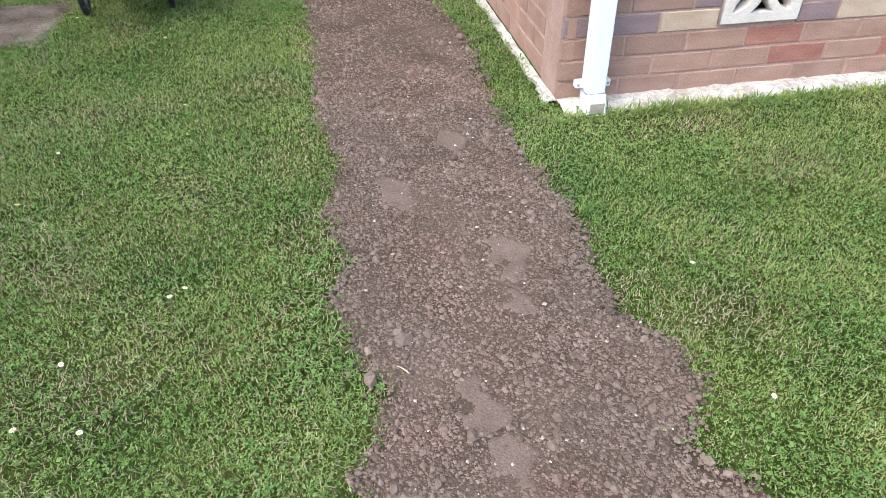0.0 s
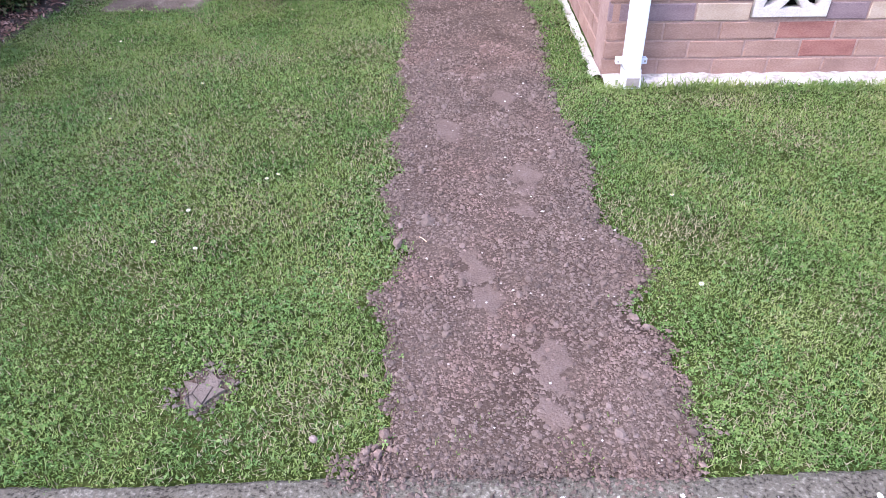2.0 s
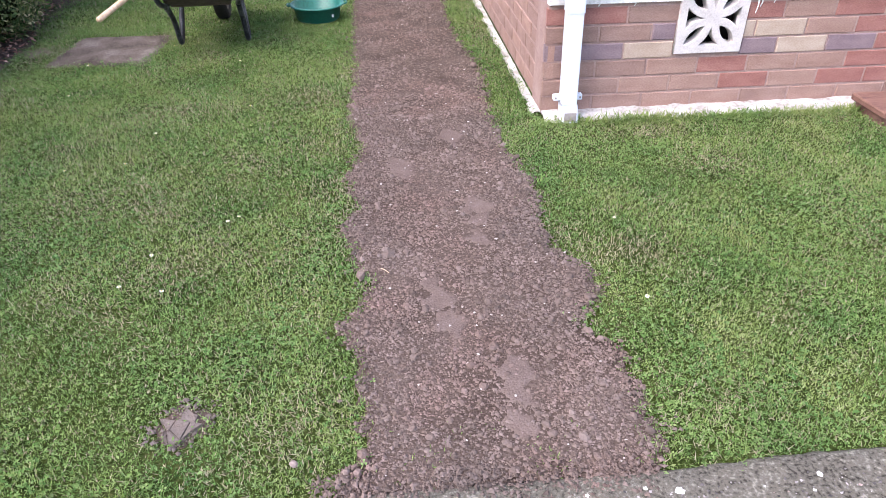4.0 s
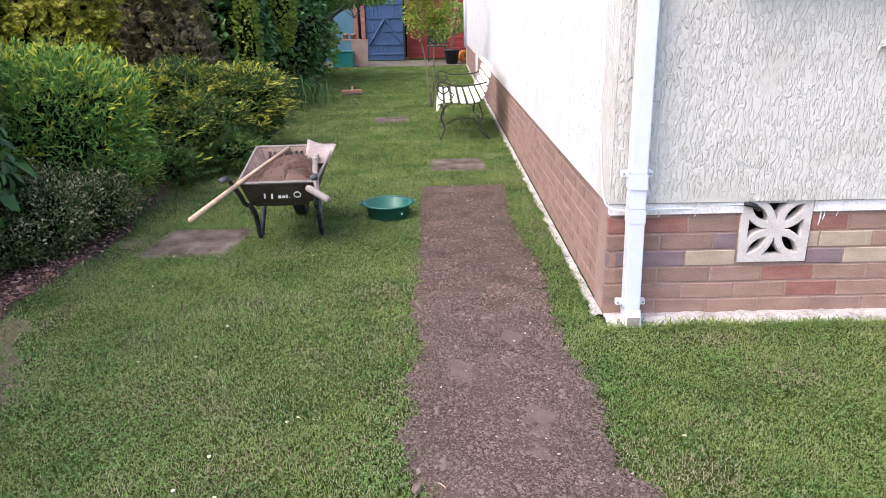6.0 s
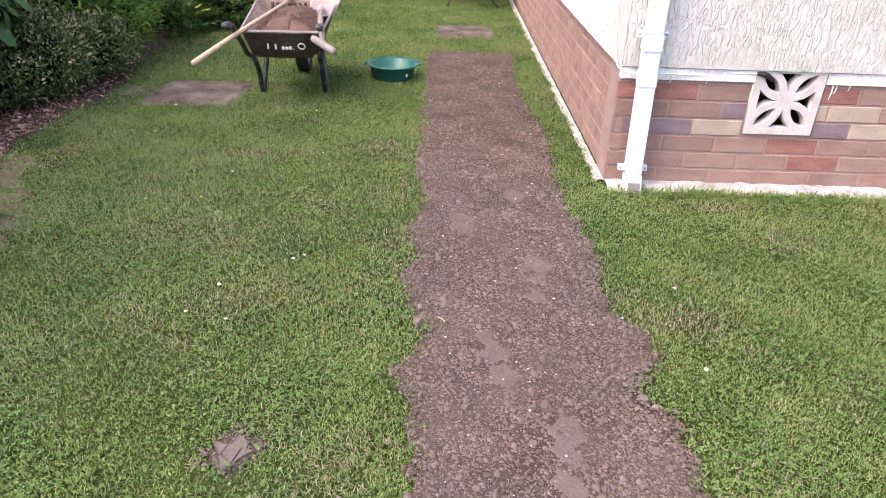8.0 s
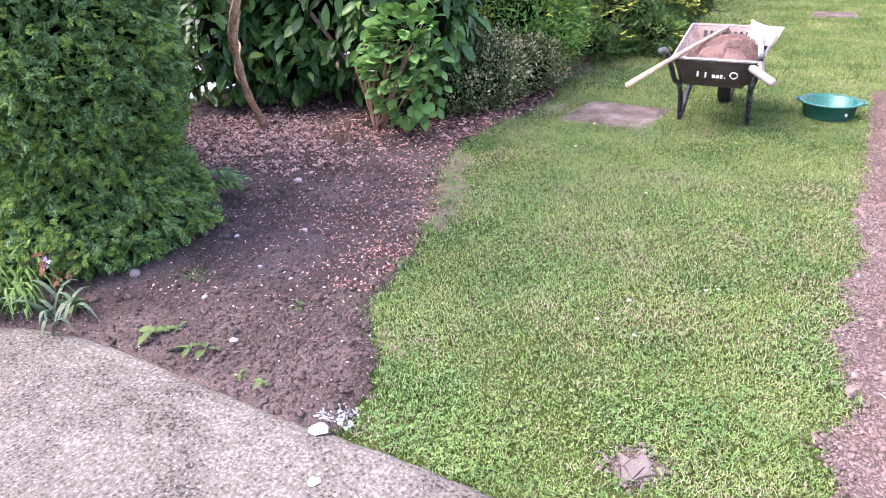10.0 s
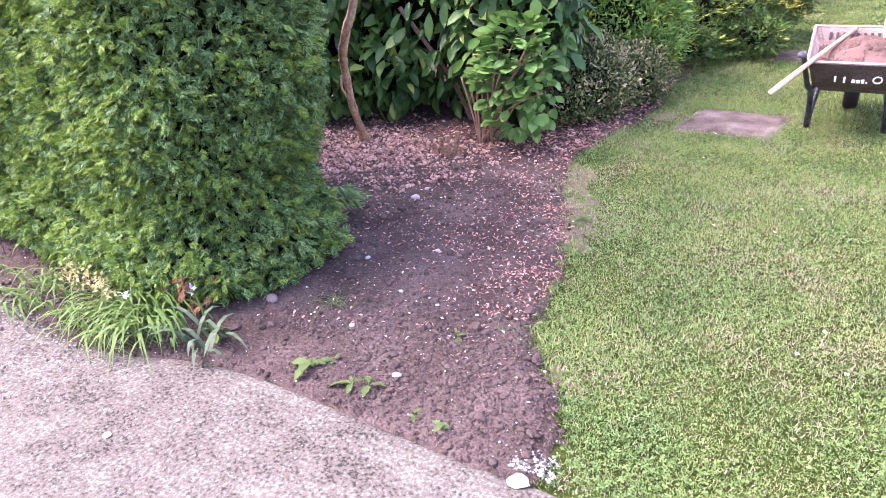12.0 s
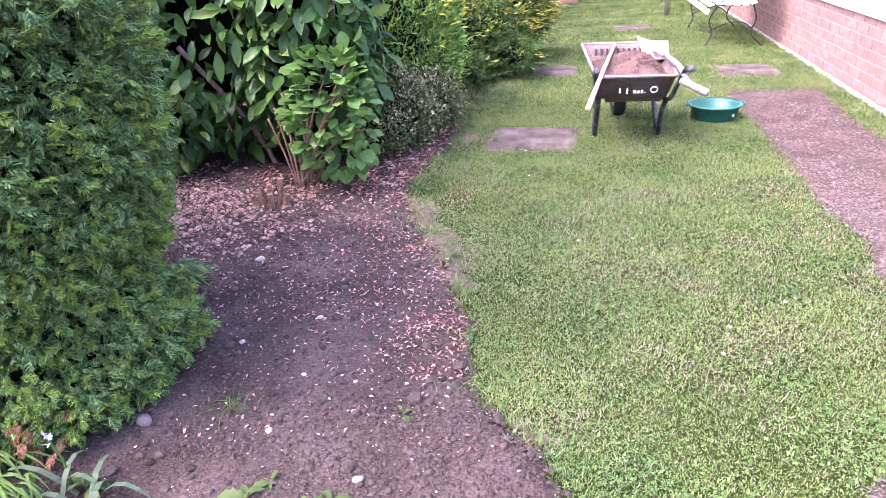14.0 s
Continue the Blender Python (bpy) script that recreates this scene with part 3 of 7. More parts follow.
def sheet(name, poly, step, height, material, edge=0.02):
    """A patch of soil with a ragged border, cut from a fine grid."""
    xs = np.arange(min(p[0] for p in poly) - 0.06, max(p[0] for p in poly) + 0.06, step)
    ys = np.arange(min(p[1] for p in poly) - 0.06, max(p[1] for p in poly) + 0.06, step)
    X, Y = np.meshgrid(xs, ys, indexing="ij")
    X = X + rng.uniform(-0.3, 0.3, X.shape) * step
    Y = Y + rng.uniform(-0.3, 0.3, Y.shape) * step
    fx, fy = X.ravel(), Y.ravel()
    jx, jy = fx + edge * wob(fx, fy, 23, 1) + edge * 0.6 * wob(fx, fy, 61, 5), fy + edge * wob(fy, fx, 19, 3)
    ok = inside(jx, jy, poly).reshape(X.shape)
    Z = height(X, Y)
    inner = ok.copy()
    inner[1:-1, 1:-1] = ok[1:-1, 1:-1] & ok[:-2, 1:-1] & ok[2:, 1:-1] & ok[1:-1, :-2] & ok[1:-1, 2:]
    Z = np.where(inner, Z, -0.004)
    idx = np.arange(X.size).reshape(X.shape)
    a, b, c, d = idx[:-1, :-1], idx[1:, :-1], idx[1:, 1:], idx[:-1, 1:]
    keep = (ok[:-1, :-1].astype(int) + ok[1:, :-1] + ok[1:, 1:] + ok[:-1, 1:]) >= 2
    F = np.concatenate([np.stack([a, b, c], -1)[keep], np.stack([a, c, d], -1)[keep]])
    V = np.stack([X.ravel(), Y.ravel(), Z.ravel()], -1)
    used, inv = np.unique(F, return_inverse=True)
    return link(name, mesh_np(name, V[used], inv.reshape(F.shape), material, True))


# One lawn sheet out to the horizon.
xs = np.concatenate([[-900, -300, -80, -25], np.arange(-9, 9.1, 0.5), [25, 80, 300, 900]])
ys = np.concatenate([[-900, -300, -80, -25], np.arange(-9, 21, 0.5), [40, 90, 300, 900]])
GX, GY = np.meshgrid(xs, ys, indexing="ij")
gi = np.arange(GX.size).reshape(GX.shape)
ga, gb, gc, gd = gi[:-1, :-1].ravel(), gi[1:, :-1].ravel(), gi[1:, 1:].ravel(), gi[:-1, 1:].ravel()
ground = link("ground", mesh_np("ground", np.stack([GX.ravel(), GY.ravel(), np.full(GX.size, -0.006)], -1), np.concatenate([np.stack([ga, gb, gc], -1), np.stack([ga, gc, gd], -1)]), M_GROUND))
tagged(ground, "mown green garden lawn with clover and dry patches", "lawn", kind="structure")

strip = tagged(sheet("soil_strip", STRIP, 0.02, soil_height, M_SOIL), "strip of freshly dug reddish brown soil across the lawn", "soil", kind="structure")
bed = tagged(sheet("flower_bed", BED_NEAR, 0.025, bed_height, M_BED), "bare dark soil bed bordering the lawn", "soil", kind="structure")
bed_far = tagged(sheet("border_bed", [(-2.95, 1.6), (-2.74, 1.6)] + BED[20:27] + [(-5.2, 13.5), (-5.2, 1.72)], 0.09, lambda x, y: 0.008 + 0.006 * wob(x, y, 5), M_BED), "dark soil border under the shrubs", "soil", kind="structure")
mole = [(-1.186 + 0.055 * math.cos(a) * (1 + 0.25 * math.sin(3 * a)), -1.66 + 0.06 * math.sin(a) * (1 + 0.2 * math.cos(2 * a))) for a in np.linspace(0, 2 * math.pi, 18)[:-1]]
tagged(sheet("bare_patch", mole, 0.012, lambda x, y: 0.002 + 0.002 * wob(x, y, 60), M_SOIL, 0.02), "small cracked bare soil patch in the lawn", "soil", kind="structure")

worn_edge = [(-2.24, -0.82), (-2.29, -0.6), (-2.33, -0.42), (-2.4, -0.3), (-2.5, -0.15), (-2.58, 0.1), (-2.7, 0.12), (-2.63, -0.14), (-2.52, -0.36), (-2.4, -0.6), (-2.31, -0.84)]
tagged(sheet("worn_edge", worn_edge, 0.012, lambda x, y: 0.005 + 0.004 * wob(x, y, 40), M_DUST, 0.05), "dry sandy earth where the grass gives way to the bed", "soil", kind="structure")
for px, py, rx, ry in ((-2.61, 1.18, 0.13, 0.08), (-1.95, -1.53, 0.05, 0.03)):
    rim_pts = [(px + rx * math.cos(a) * (1 + 0.25 * math.sin(3 * a + px)), py + ry * math.sin(a) * (1 + 0.2 * math.cos(2 * a))) for a in np.linspace(0, 2 * math.pi, 20)[:-1]]
    tagged(sheet("worn_patch", rim_pts, 0.012, lambda x, y: 0.001 + 0.003 * wob(x, y, 40), M_DUST, 0.055), "dry sandy bare patch worn in the grass", "soil", kind="structure")


def clods(name, poly, per_m2, sizes, height, material, label, keep=None, category="soil", parent=None, single=None, holder=None):
    lo, hi = np.min(poly, axis=0), np.max(poly, axis=0)
    n = int(per_m2 * (hi[0] - lo[0]) * (hi[1] - lo[1]))
    x, y = rng.uniform(lo[0], hi[0], n), rng.uniform(lo[1], hi[1], n)
    ok = inside(x + 0.02 * wob(x, y, 23, 1) + 0.007 * rng.normal(size=n), y + 0.007 * rng.normal(size=n), poly)
    if keep is not None:
        ok &= rng.uniform(size=n) < keep(x, y)
    x, y = x[ok], y[ok]
    s = np.clip(rng.lognormal(math.log(sizes[0]), 0.45, len(x)), sizes[0] * 0.5, sizes[1])
    small = name != "bark_gravel" and any(w in name for w in ("crumb", "pebble", "gravel", "grit"))
    pos = np.stack([x, y, height(x, y) + s * (0.28 if small else 0.3)], -1)
    sz = np.stack([s * rng.uniform(0.8, 1.2, len(x)), s * rng.uniform(0.8, 1.2, len(x)), s * rng.uniform(0.55, 0.9, len(x))], -1)
    R = spin(len(x))
    if single is not None:
        mine = np.where(single(x, y))[0][:290]
        made = [mesh_np("clod", *c, material) for c in CLODS]
        for i in mine:
            lone = link("clod", made[i % 5], holder)
            lone.matrix_basis = Matrix([list(R[i][r] * sz[i]) + [pos[i][r]] for r in range(3)] + [[0, 0, 0, 1]])
        rest = np.setdiff1d(np.arange(len(x)), mine)
        pos, R, sz = pos[rest], R[rest], sz[rest]
    ob = link(name, scatter(name, CRUMBS if small else CLODS, pos, R, sz, material), parent)
    return tagged(ob, label, category, kind="stuff")


def plate(cx, cy, seeds, k, rim_r):
    """One plate of a cracked crust: the part of a round patch nearest to one seed."""
    own = Vector(seeds[k])
    poly = [Vector((rim_r * math.cos(a) * (1 + 0.3 * math.sin(3 * a + 1) + 0.15 * math.sin(5 * a)), rim_r * 1.1 * math.sin(a) * (1 + 0.2 * math.cos(4 * a)))) for a in np.linspace(0, 2 * math.pi, 17)[:-1]]
    for o, other in enumerate(seeds):
        if o == k:
            continue
        mid, way = (own + Vector(other)) / 2, (Vector(other) - own).normalized()
        mid = mid - way * 0.001
        out = []
        for p, nxt in zip(poly, poly[1:] + poly[:1]):
            a, b = (p - mid).dot(way), (nxt - mid).dot(way)
            if a <= 0:
                out.append(p)
            if (a < 0) != (b < 0):
                out.append(p.lerp(nxt, a / (a - b)))
        poly = out
        if len(poly) < 3:
            return None
    bm = bmesh.new()
    q = random.Random(k)
    top = [bm.verts.new((cx + p.x, cy + p.y, 0.0085 + q.uniform(-0.001, 0.0025))) for p in poly]
    low = [bm.verts.new((cx + p.x * 1.03, cy + p.y * 1.03, -0.002)) for p in poly]
    bm.faces.new(top)
    for m in range(len(top)):
        bm.faces.new((top[m], low[m], low[(m + 1) % len(top)], top[(m + 1) % len(top)]))
    return bm


crust_q = random.Random(4)
crust = [(crust_q.uniform(-0.05, 0.05), crust_q.uniform(-0.055, 0.055)) for _ in range(10)]
for k in (0, 1, 2, 4, 5, 6, 8, 9):
    crust_bm = plate(-1.186, -1.66, crust, k, 0.043)
    if crust_bm:
        tagged(part("earth_flake", crust_bm, M_DRYEARTH), "flat cracked flake of dry grey earth", "earth", "flakes of dry earth")
clods("crust_crumbs", [(-1.186 + 0.09 * math.cos(a), -1.66 + 0.085 * math.sin(a)) for a in np.linspace(0, 2 * math.pi, 15)[:-1]], 9000, (0.0032, 0.008), lambda x, y: 0.004 + 0 * x, M_DRYEARTH, "dry earth crumbs round the cracked patch")


def strip_keep(x, y):
    edge = np.minimum(np.abs(x + 0.83), np.abs(x + 0.19))
    return np.clip(np.where(y < 0.3, 0.62, 0.36) + 0.35 * np.exp(-edge / 0.10) * (y < 0.4) + 0.25 * wob(x, y, 9, 3), 0.1, 1) * (1 - 0.62 * np.clip(print_depth(x, y) * 1.4, 0, 1))


clods("soil_crumbs", STRIP, 46000, (0.0026, 0.0066), soil_height, M_CLOD, "fine reddish brown soil crumbs", strip_keep)
clods("soil_clods", STRIP, 2400, (0.0046, 0.0118), soil_height, M_CLOD, "reddish brown soil clods on the dug strip", strip_keep, single=lambda x, y: y < -1.35, holder=strip)
SPILL = [(x + (0.045 if x > -0.5 else -0.045), y) for x, y in STRIP]
clods("scattered_crumbs", SPILL, 3800, (0.0033, 0.0095), lambda x, y: 0.008 + 0 * x, M_CLOD, "soil crumbs scattered into the grass beside the strip", lambda x, y: np.where(inside(x, y, STRIP), 0.0, np.clip(0.45 + 0.7 * wob(x, y, 12, 6), 0, 1)) * (y < 1.2))
clods("strip_pebbles", STRIP, 90, (0.0028, 0.006), lambda x, y: soil_height(x, y) + 0.004, M_STONE, "pale pebbles lying on the dug soil", category="pebbles")


clods("spilled_crumbs", [(-0.9, -1.84), (-0.12, -1.84), (-0.2, -1.95), (-0.35, -2.02), (-0.6, -2.02), (-0.85, -1.95)], 34000, (0.003, 0.0075), lambda x, y: 0.013 + 0 * x, M_CLOD, "soil crumbs spilled on the concrete edge", lambda x, y: np.clip((y + 2.02) / 0.13, 0, 1) ** 1.5 * np.clip(0.6 + 0.5 * wob(x, y, 14, 4), 0, 1))


for i, (px, py, a) in enumerate(PRINTS):
    rx, ry = (0.050, 0.066) if i in (3, 5, 7) else (0.060, 0.104)
    foot = [(px + rx * math.cos(b) * (1 + 0.15 * math.sin(3 * b + i)) - a * ry * math.sin(b), py + ry * math.sin(b)) for b in np.linspace(0, 2 * math.pi, 19)[:-1]]
    tagged(sheet("trodden_patch", foot, 0.009, lambda x, y: soil_height(x, y) + 0.003 + 0.001 * wob(x, y, 90), M_TROD, 0.03), "smooth trodden patch in the dug soil", "soil", kind="structure")


def near_edge(x, y):
    return np.clip(0.38 + 0.9 * np.exp(-(((x + 2.15) / 0.45) ** 2 + ((y + 1.62) / 0.2) ** 2)) + 0.2 * wob(x, y, 6), 0.05, 1)


clods("bed_crumbs", BED_NEAR, 12500, (0.0038, 0.009), bed_height, M_BEDCLOD, "dark crumbs of garden soil", near_edge)
clods("bed_clods", BED_NEAR, 1300, (0.0055, 0.02), bed_height, M_BEDCLOD, "dark lumps of dug garden soil", near_edge, single=lambda x, y: (x > -2.5) & (y < -1.45), holder=bed)


def gravel_keep(x, y):
    return np.clip(1.3 - np.hypot((x + 3.78) / 0.62, (y + 0.22) / 0.46) + 0.3 * wob(x, y, 9), 0, 1) * (y < 0.35)


clods("bark_gravel", BED_NEAR, 6200, (0.0056, 0.0105), lambda x, y: bed_height(x, y) + 0.003, M_CHIPS, "pinkish beige gravel round the bare trunk", gravel_keep, "gravel")


def speck_keep(x, y):
    return np.clip(0.35 + 0.5 * np.exp(-(((x + 2.9) / 0.7) ** 2 + ((y + 0.3) / 0.6) ** 2)), 0, 1)


clods("bed_pebbles", BED_NEAR, 560, (0.0026, 0.0075), lambda x, y: bed_height(x, y) + 0.004, M_STONE, "pale pebbles scattered over the bed", speck_keep, "pebbles")
for x, y, s in ((-3.13, -0.638, 0.020), (-3.012, -1.626, 0.0265), (-3.15, -0.517, 0.013), (-2.92, -1.225, 0.012), (-2.656, -1.364, 0.010), (-2.445, -1.529, 0.011), (-2.648, -1.625, 0.013), (-2.362, -1.764, 0.014), (-2.72, -1.05, 0.011), (-2.55, -0.95, 0.009)):
    me = scatter("stone", COBBLES, np.array([(x, y, bed_height(np.array([x]), np.array([y]))[0] + s * 0.25)]), spin(1), np.array([[s, s * 0.75, s * 0.55]]), M_STONE if s < 0.026 else M_GREYROCK, True)
    tagged(link("stone", me), "pale rounded stone on the dark soil bed", "stone", "stones in the bed")

# Flat brown litter: short curled flakes and needles.
flake = [leaf(0.45, 0.3, 0.3), leaf(0.12, 0.25, 0.0), small_leaf(0.5, 0.3)]


def litter(name, n, lo, hi, keep, size, label, material=None):
    x, y = rng.uniform(lo[0], hi[0], n), rng.uniform(lo[1], hi[1], n)
    ok = rng.uniform(size=n) < keep(x, y)
    x, y = x[ok], y[ok]
    d = np.stack([rng.normal(size=len(x)), rng.normal(size=len(x)), rng.normal(size=len(x)) * 0.15], -1)
    pos = np.stack([x, y, bed_height(x, y) + 0.008], -1)
    up = np.tile([0, 0, 1.0], (len(x), 1)) + rng.normal(size=(len(x), 3)) * 0.3
    ob = link(name, scatter(name, flake, pos, frames(d, up), size * rng.uniform(0.5, 1.3, len(x)), material or M_LITTER))
    return tagged(ob, label, "leaf litter", kind="stuff")


litter("needle_litter", 34000, (-3.3, -1.7), (-2.1, 0.9), lambda x, y: inside(x, y, BED_NEAR) * np.clip(np.exp(-(((x + 2.45 + 0.25 * y) / 0.33) ** 2)) * (0.5 + 0.7 * wob(x, y, 7)) * (y > -1.35) + 0.05 + 0.11 * (y > -1.1), 0, 1), 0.014, "reddish fallen needles and dry leaves along the bed edge")
litter("dead_leaves", 3200, (-4.4, 0.0), (-2.7, 1.0), lambda x, y: np.clip(0.9 - np.abs(y - 0.32) / 0.35, 0, 1) * inside(x, y, BED_NEAR), 0.034, "orange brown dead leaves under the laurel")
litter("shrub_litter", 1500, (-3.1, 0.3), (-2.6, 2.2), lambda x, y: 0.8 * inside(x, y, BED), 0.035, "mixed dry leaves under the low shrub")

# Paving: a concrete path along the lawn with a worn rounded border.
def concrete(name, x0, x1, depth, top, label):
    xs = np.arange(x0, x1, 0.03)
    edge = np.interp(xs, EDGE_X, EDGE_Y) + 0.006 * wob(xs, xs * 0, 4) + 0.004 * wob(xs, xs * 0 + 2, 31)
    rows = [(edge + 0.004, np.full(len(xs), -0.03)), (edge, np.full(len(xs), top - 0.010)), (edge - 0.010, np.full(len(xs), top - 0.003)), (edge - 0.035, np.full(len(xs), top))]
    for k in range(1, 9):
        rows.append((edge - 0.035 - depth * (k / 8) ** 1.5, np.full(len(xs), top) + 0.002 * wob(xs, xs * 0 + k, 5)))
    V = np.concatenate([np.stack([xs, y, z], -1) for y, z in rows])
    n = len(xs)
    F = []
    for r in range(len(rows) - 1):
        a = np.arange(n - 1) + r * n
        F += [np.stack([a, a + n, a + n + 1], -1), np.stack([a, a + n + 1, a + 1], -1)]
    return tagged(link(name, mesh_np(name, V, np.concatenate(F), M_CONC, True)), label, "paving", kind="structure")


pavement = concrete("pavement", -8.0, 3.2, 5.0, 0.012, "worn grey concrete path with white paint spots beside the lawn")
side_yard = link("side_paving", mesh_np("side_paving", [(-9, -0.75, 0.02), (-4.9, -0.75, 0.02), (-4.9, 2.3, 0.02), (-9, 2.3, 0.02), (-4.9, -0.75, -0.03), (-4.9, 2.3, -0.03)], [(0, 1, 2), (0, 2, 3), (1, 4, 5), (1, 5, 2)], M_PALE))
tagged(side_yard, "pale paving glimpsed behind the hedge", "paving", kind="structure")
clods("path_crumbs", [(-4.5, -2.25), (-3.0, -2.25), (-2.6, -1.99), (-1.2, -1.94), (-1.2, -2.4), (-4.5, -2.95)], 9000, (0.0019, 0.004), lambda x, y: 0.0115 + 0 * x, M_GRIT, "fine worn grit on the concrete", lambda x, y: np.clip(0.45 + 0.5 * wob(x, y, 8, 2), 0.05, 1), category="gravel")
clods("path_crumbs", [(-1.2, -1.94), (1.2, -1.93), (1.2, -2.2), (-1.2, -2.4)], 9000, (0.0019, 0.004), lambda x, y: 0.0115 + 0 * x, M_GRIT, "fine pale and dark grit on the concrete", lambda x, y: np.clip(0.5 + 0.5 * wob(x, y, 8, 2), 0.05, 1), category="gravel")
clods("corner_pebbles", [(-1.95, -1.9), (-1.83, -1.9), (-1.83, -1.83), (-1.92, -1.82)], 42000, (0.0026, 0.006), lambda x, y: 0.014 + 0.004 * wob(x, y, 70), M_BLUESTONE, "blue grey pebbles at the corner of the bed", category="pebbles")
clods("path_grit", [(-6, -2.2), (-2.4, -2.2), (-1.2, -1.96), (1.5, -1.96), (1.5, -2.5), (-6, -3.2)], 500, (0.0025, 0.006), lambda x, y: 0.012 + 0 * x, M_PEBBLE, "grit and pebbles lying on the concrete", category="gravel")
clods("worn_gravel", [(-5, -2.03), (-4.0, -2.06), (-3.3, -2.13), (-3.0, -2.1), (-3.1, -2.3), (-3.2, -2.5), (-5, -2.6)], 9000, (0.0034, 0.0085), lambda x, y: 0.011 + 0 * x, M_GRITTY, "grey gravel washed against the planting", lambda x, y: np.clip(0.75 + 0.6 * wob(x, y, 9, 2) - np.clip(-2.3 - y, 0, 1) * 3, 0, 1), category="gravel")


def splash(name, x, y, r, z, seed):
    q = random.Random(seed)
    bm = bmesh.new()
    rim = [bm.verts.new((x + r * (0.7 + 0.5 * q.random()) * math.cos(a), y + r * (0.7 + 0.5 * q.random()) * math.sin(a), z)) for a in np.linspace(0, 2 * math.pi, 15)[:-1]]
    mid = bm.verts.new((x, y, z + 0.003))
    for i in range(14):
        bm.faces.new((mid, rim[i], rim[(i + 1) % 14]))
    return tagged(part(name, bm, M_CHALK), "dried splash of white paint on concrete", "paint spot", "paint spots")


for i, (x, y, r) in enumerate(((-1.89, -1.93, 0.024), (-1.787, -2.07, 0.016), (-0.14, -1.95, 0.010), (0.02, -1.99, 0.006), (0.16, -1.94, 0.007), (-0.06, -2.03, 0.005), (0.3, -1.97, 0.006), (0.42, -1.95, 0.004), (-0.3, -1.99, 0.004), (0.1, -2.02, 0.004), (-2.86, -2.33, 0.011), (-2.75, -2.2, 0.007), (-1.4, -2.2, 0.007))):
    splash("paint_spot", x, y, r, 0.016, i)
speck_q = random.Random(21)
for i in range(26):
    splash("paint_spot", speck_q.uniform(-0.6, 0.75), speck_q.uniform(-2.08, -1.93), speck_q.choice((0.0025, 0.003, 0.004, 0.005)), 0.0155, 40 + i)


def slab(x, y, w, d, rz, label):
    q = random.Random(int(x * 100) + 7)
    bm = bmesh.new()
    bmesh.ops.create_grid(bm, x_segments=12, y_segments=12, size=0.5)
    for v in bm.verts:
        e = max(abs(v.co.x), abs(v.co.y))
        v.co = Vector((v.co.x * w, v.co.y * d, 0.010 + q.uniform(-0.002, 0.002) - (0.012 if e > 0.49 else 0)))
        if e > 0.49:
            v.co.x += q.uniform(-0.012, 0.012)
            v.co.y += q.uniform(-0.012, 0.012)
    rim = [e for e in bm.edges if e.is_boundary]
    low = bmesh.ops.extrude_edge_only(bm, edges=rim)["geom"]
    for v in low:
        if isinstance(v, bmesh.types.BMVert):
            v.co.z = -0.03
    ob = part("stepping_slab", bm, M_SLAB)
    ob.matrix_basis = pose(x, y, 0, 0, 0, rz)
    return tagged(ob, label, "paving slab", "slabs set in the lawn")


SLABS = [(-2.165, 1.15, 0.53, 0.52, -3), (-0.56, 3.2, 0.50, 0.50, 2), (-1.32, 5.95, 0.46, 0.45, 3), (-2.14, 3.28, 0.42, 0.5, 0)]
slab(*SLABS[0], "grey-brown weathered slab sunk in the lawn by the wheelbarrow")
slab(*SLABS[1], "grey-pink slab set in the lawn past the dug strip")
slab(*SLABS[2], "small worn slab sunk in the far lawn")
slab(*SLABS[3], "grey slab in the lawn beside the golden yew")


# ---- the house ----
HOUSE_Y, HOUSE_X, EAVES = 15.5, 3.4, 2.45
BRICK_MESH = {}


def brick_mesh(length, h=0.067, depth=0.03):
    """One brick, face at local -y, its front edges worn."""
    key = round(length, 3)
    if key not in BRICK_MESH:
        q = random.Random(int(key * 1000))
        c = 0.003
        V = []
        for y, k in ((0.0, c), (c, 0.0), (depth, 0.0)):
            for sx, sz in ((-1, -1), (1, -1), (1, 1), (-1, 1)):
                V.append((sx * (key / 2 - k) + q.uniform(-0.0015, 0.0015), y, sz * (h / 2 - k) + q.uniform(-0.001, 0.001)))
        F = [(0, 1, 2), (0, 2, 3)]
        for r in (0, 4):
            for k in range(4):
                a, b = r + k, r + (k + 1) % 4
                F += [(a, a + 4, b + 4), (a, b + 4, b)]
        F = [f[::-1] for f in F]
        BRICK_MESH[key] = (np.array(V, float), np.array(F))
    return BRICK_MESH[key]


MADE_MESH = {}


def lay(parent, length, tone, at, rz):
    key = (round(length, 3), tone)
    if key not in MADE_MESH:
        MADE_MESH[key] = mesh_np("brick", *brick_mesh(length), M_BRICK[tone])
    ob = new("brick", MADE_MESH[key])
    ob.parent = parent
    ob.matrix_basis = pose(*at, 0, 0, rz)


def wall_mesh(name, lo, hi, material, label):
    return tagged(part(name, box(lo, hi), material), label, "wall", kind="structure")


plinth_front = joined(box((0.006, 0.004, -0.1), (0.556, 0.2, 0.53)), box((0.846, 0.004, -0.1), (HOUSE_X, 0.2, 0.53)), box((0.556, 0.004, -0.1), (0.846, 0.2, 0.247)))
plinth_front = tagged(part("wall_south", plinth_front, M_MORTAR), "mixed red, tan and cream brick plinth of the bungalow", "wall", kind="structure")
plinth_side = wall_mesh("wall_west", (0.017, 0.2, -0.1), (0.2, HOUSE_Y, 0.53), M_MORTAR, "long pinkish brown brick plinth along the side lawn")

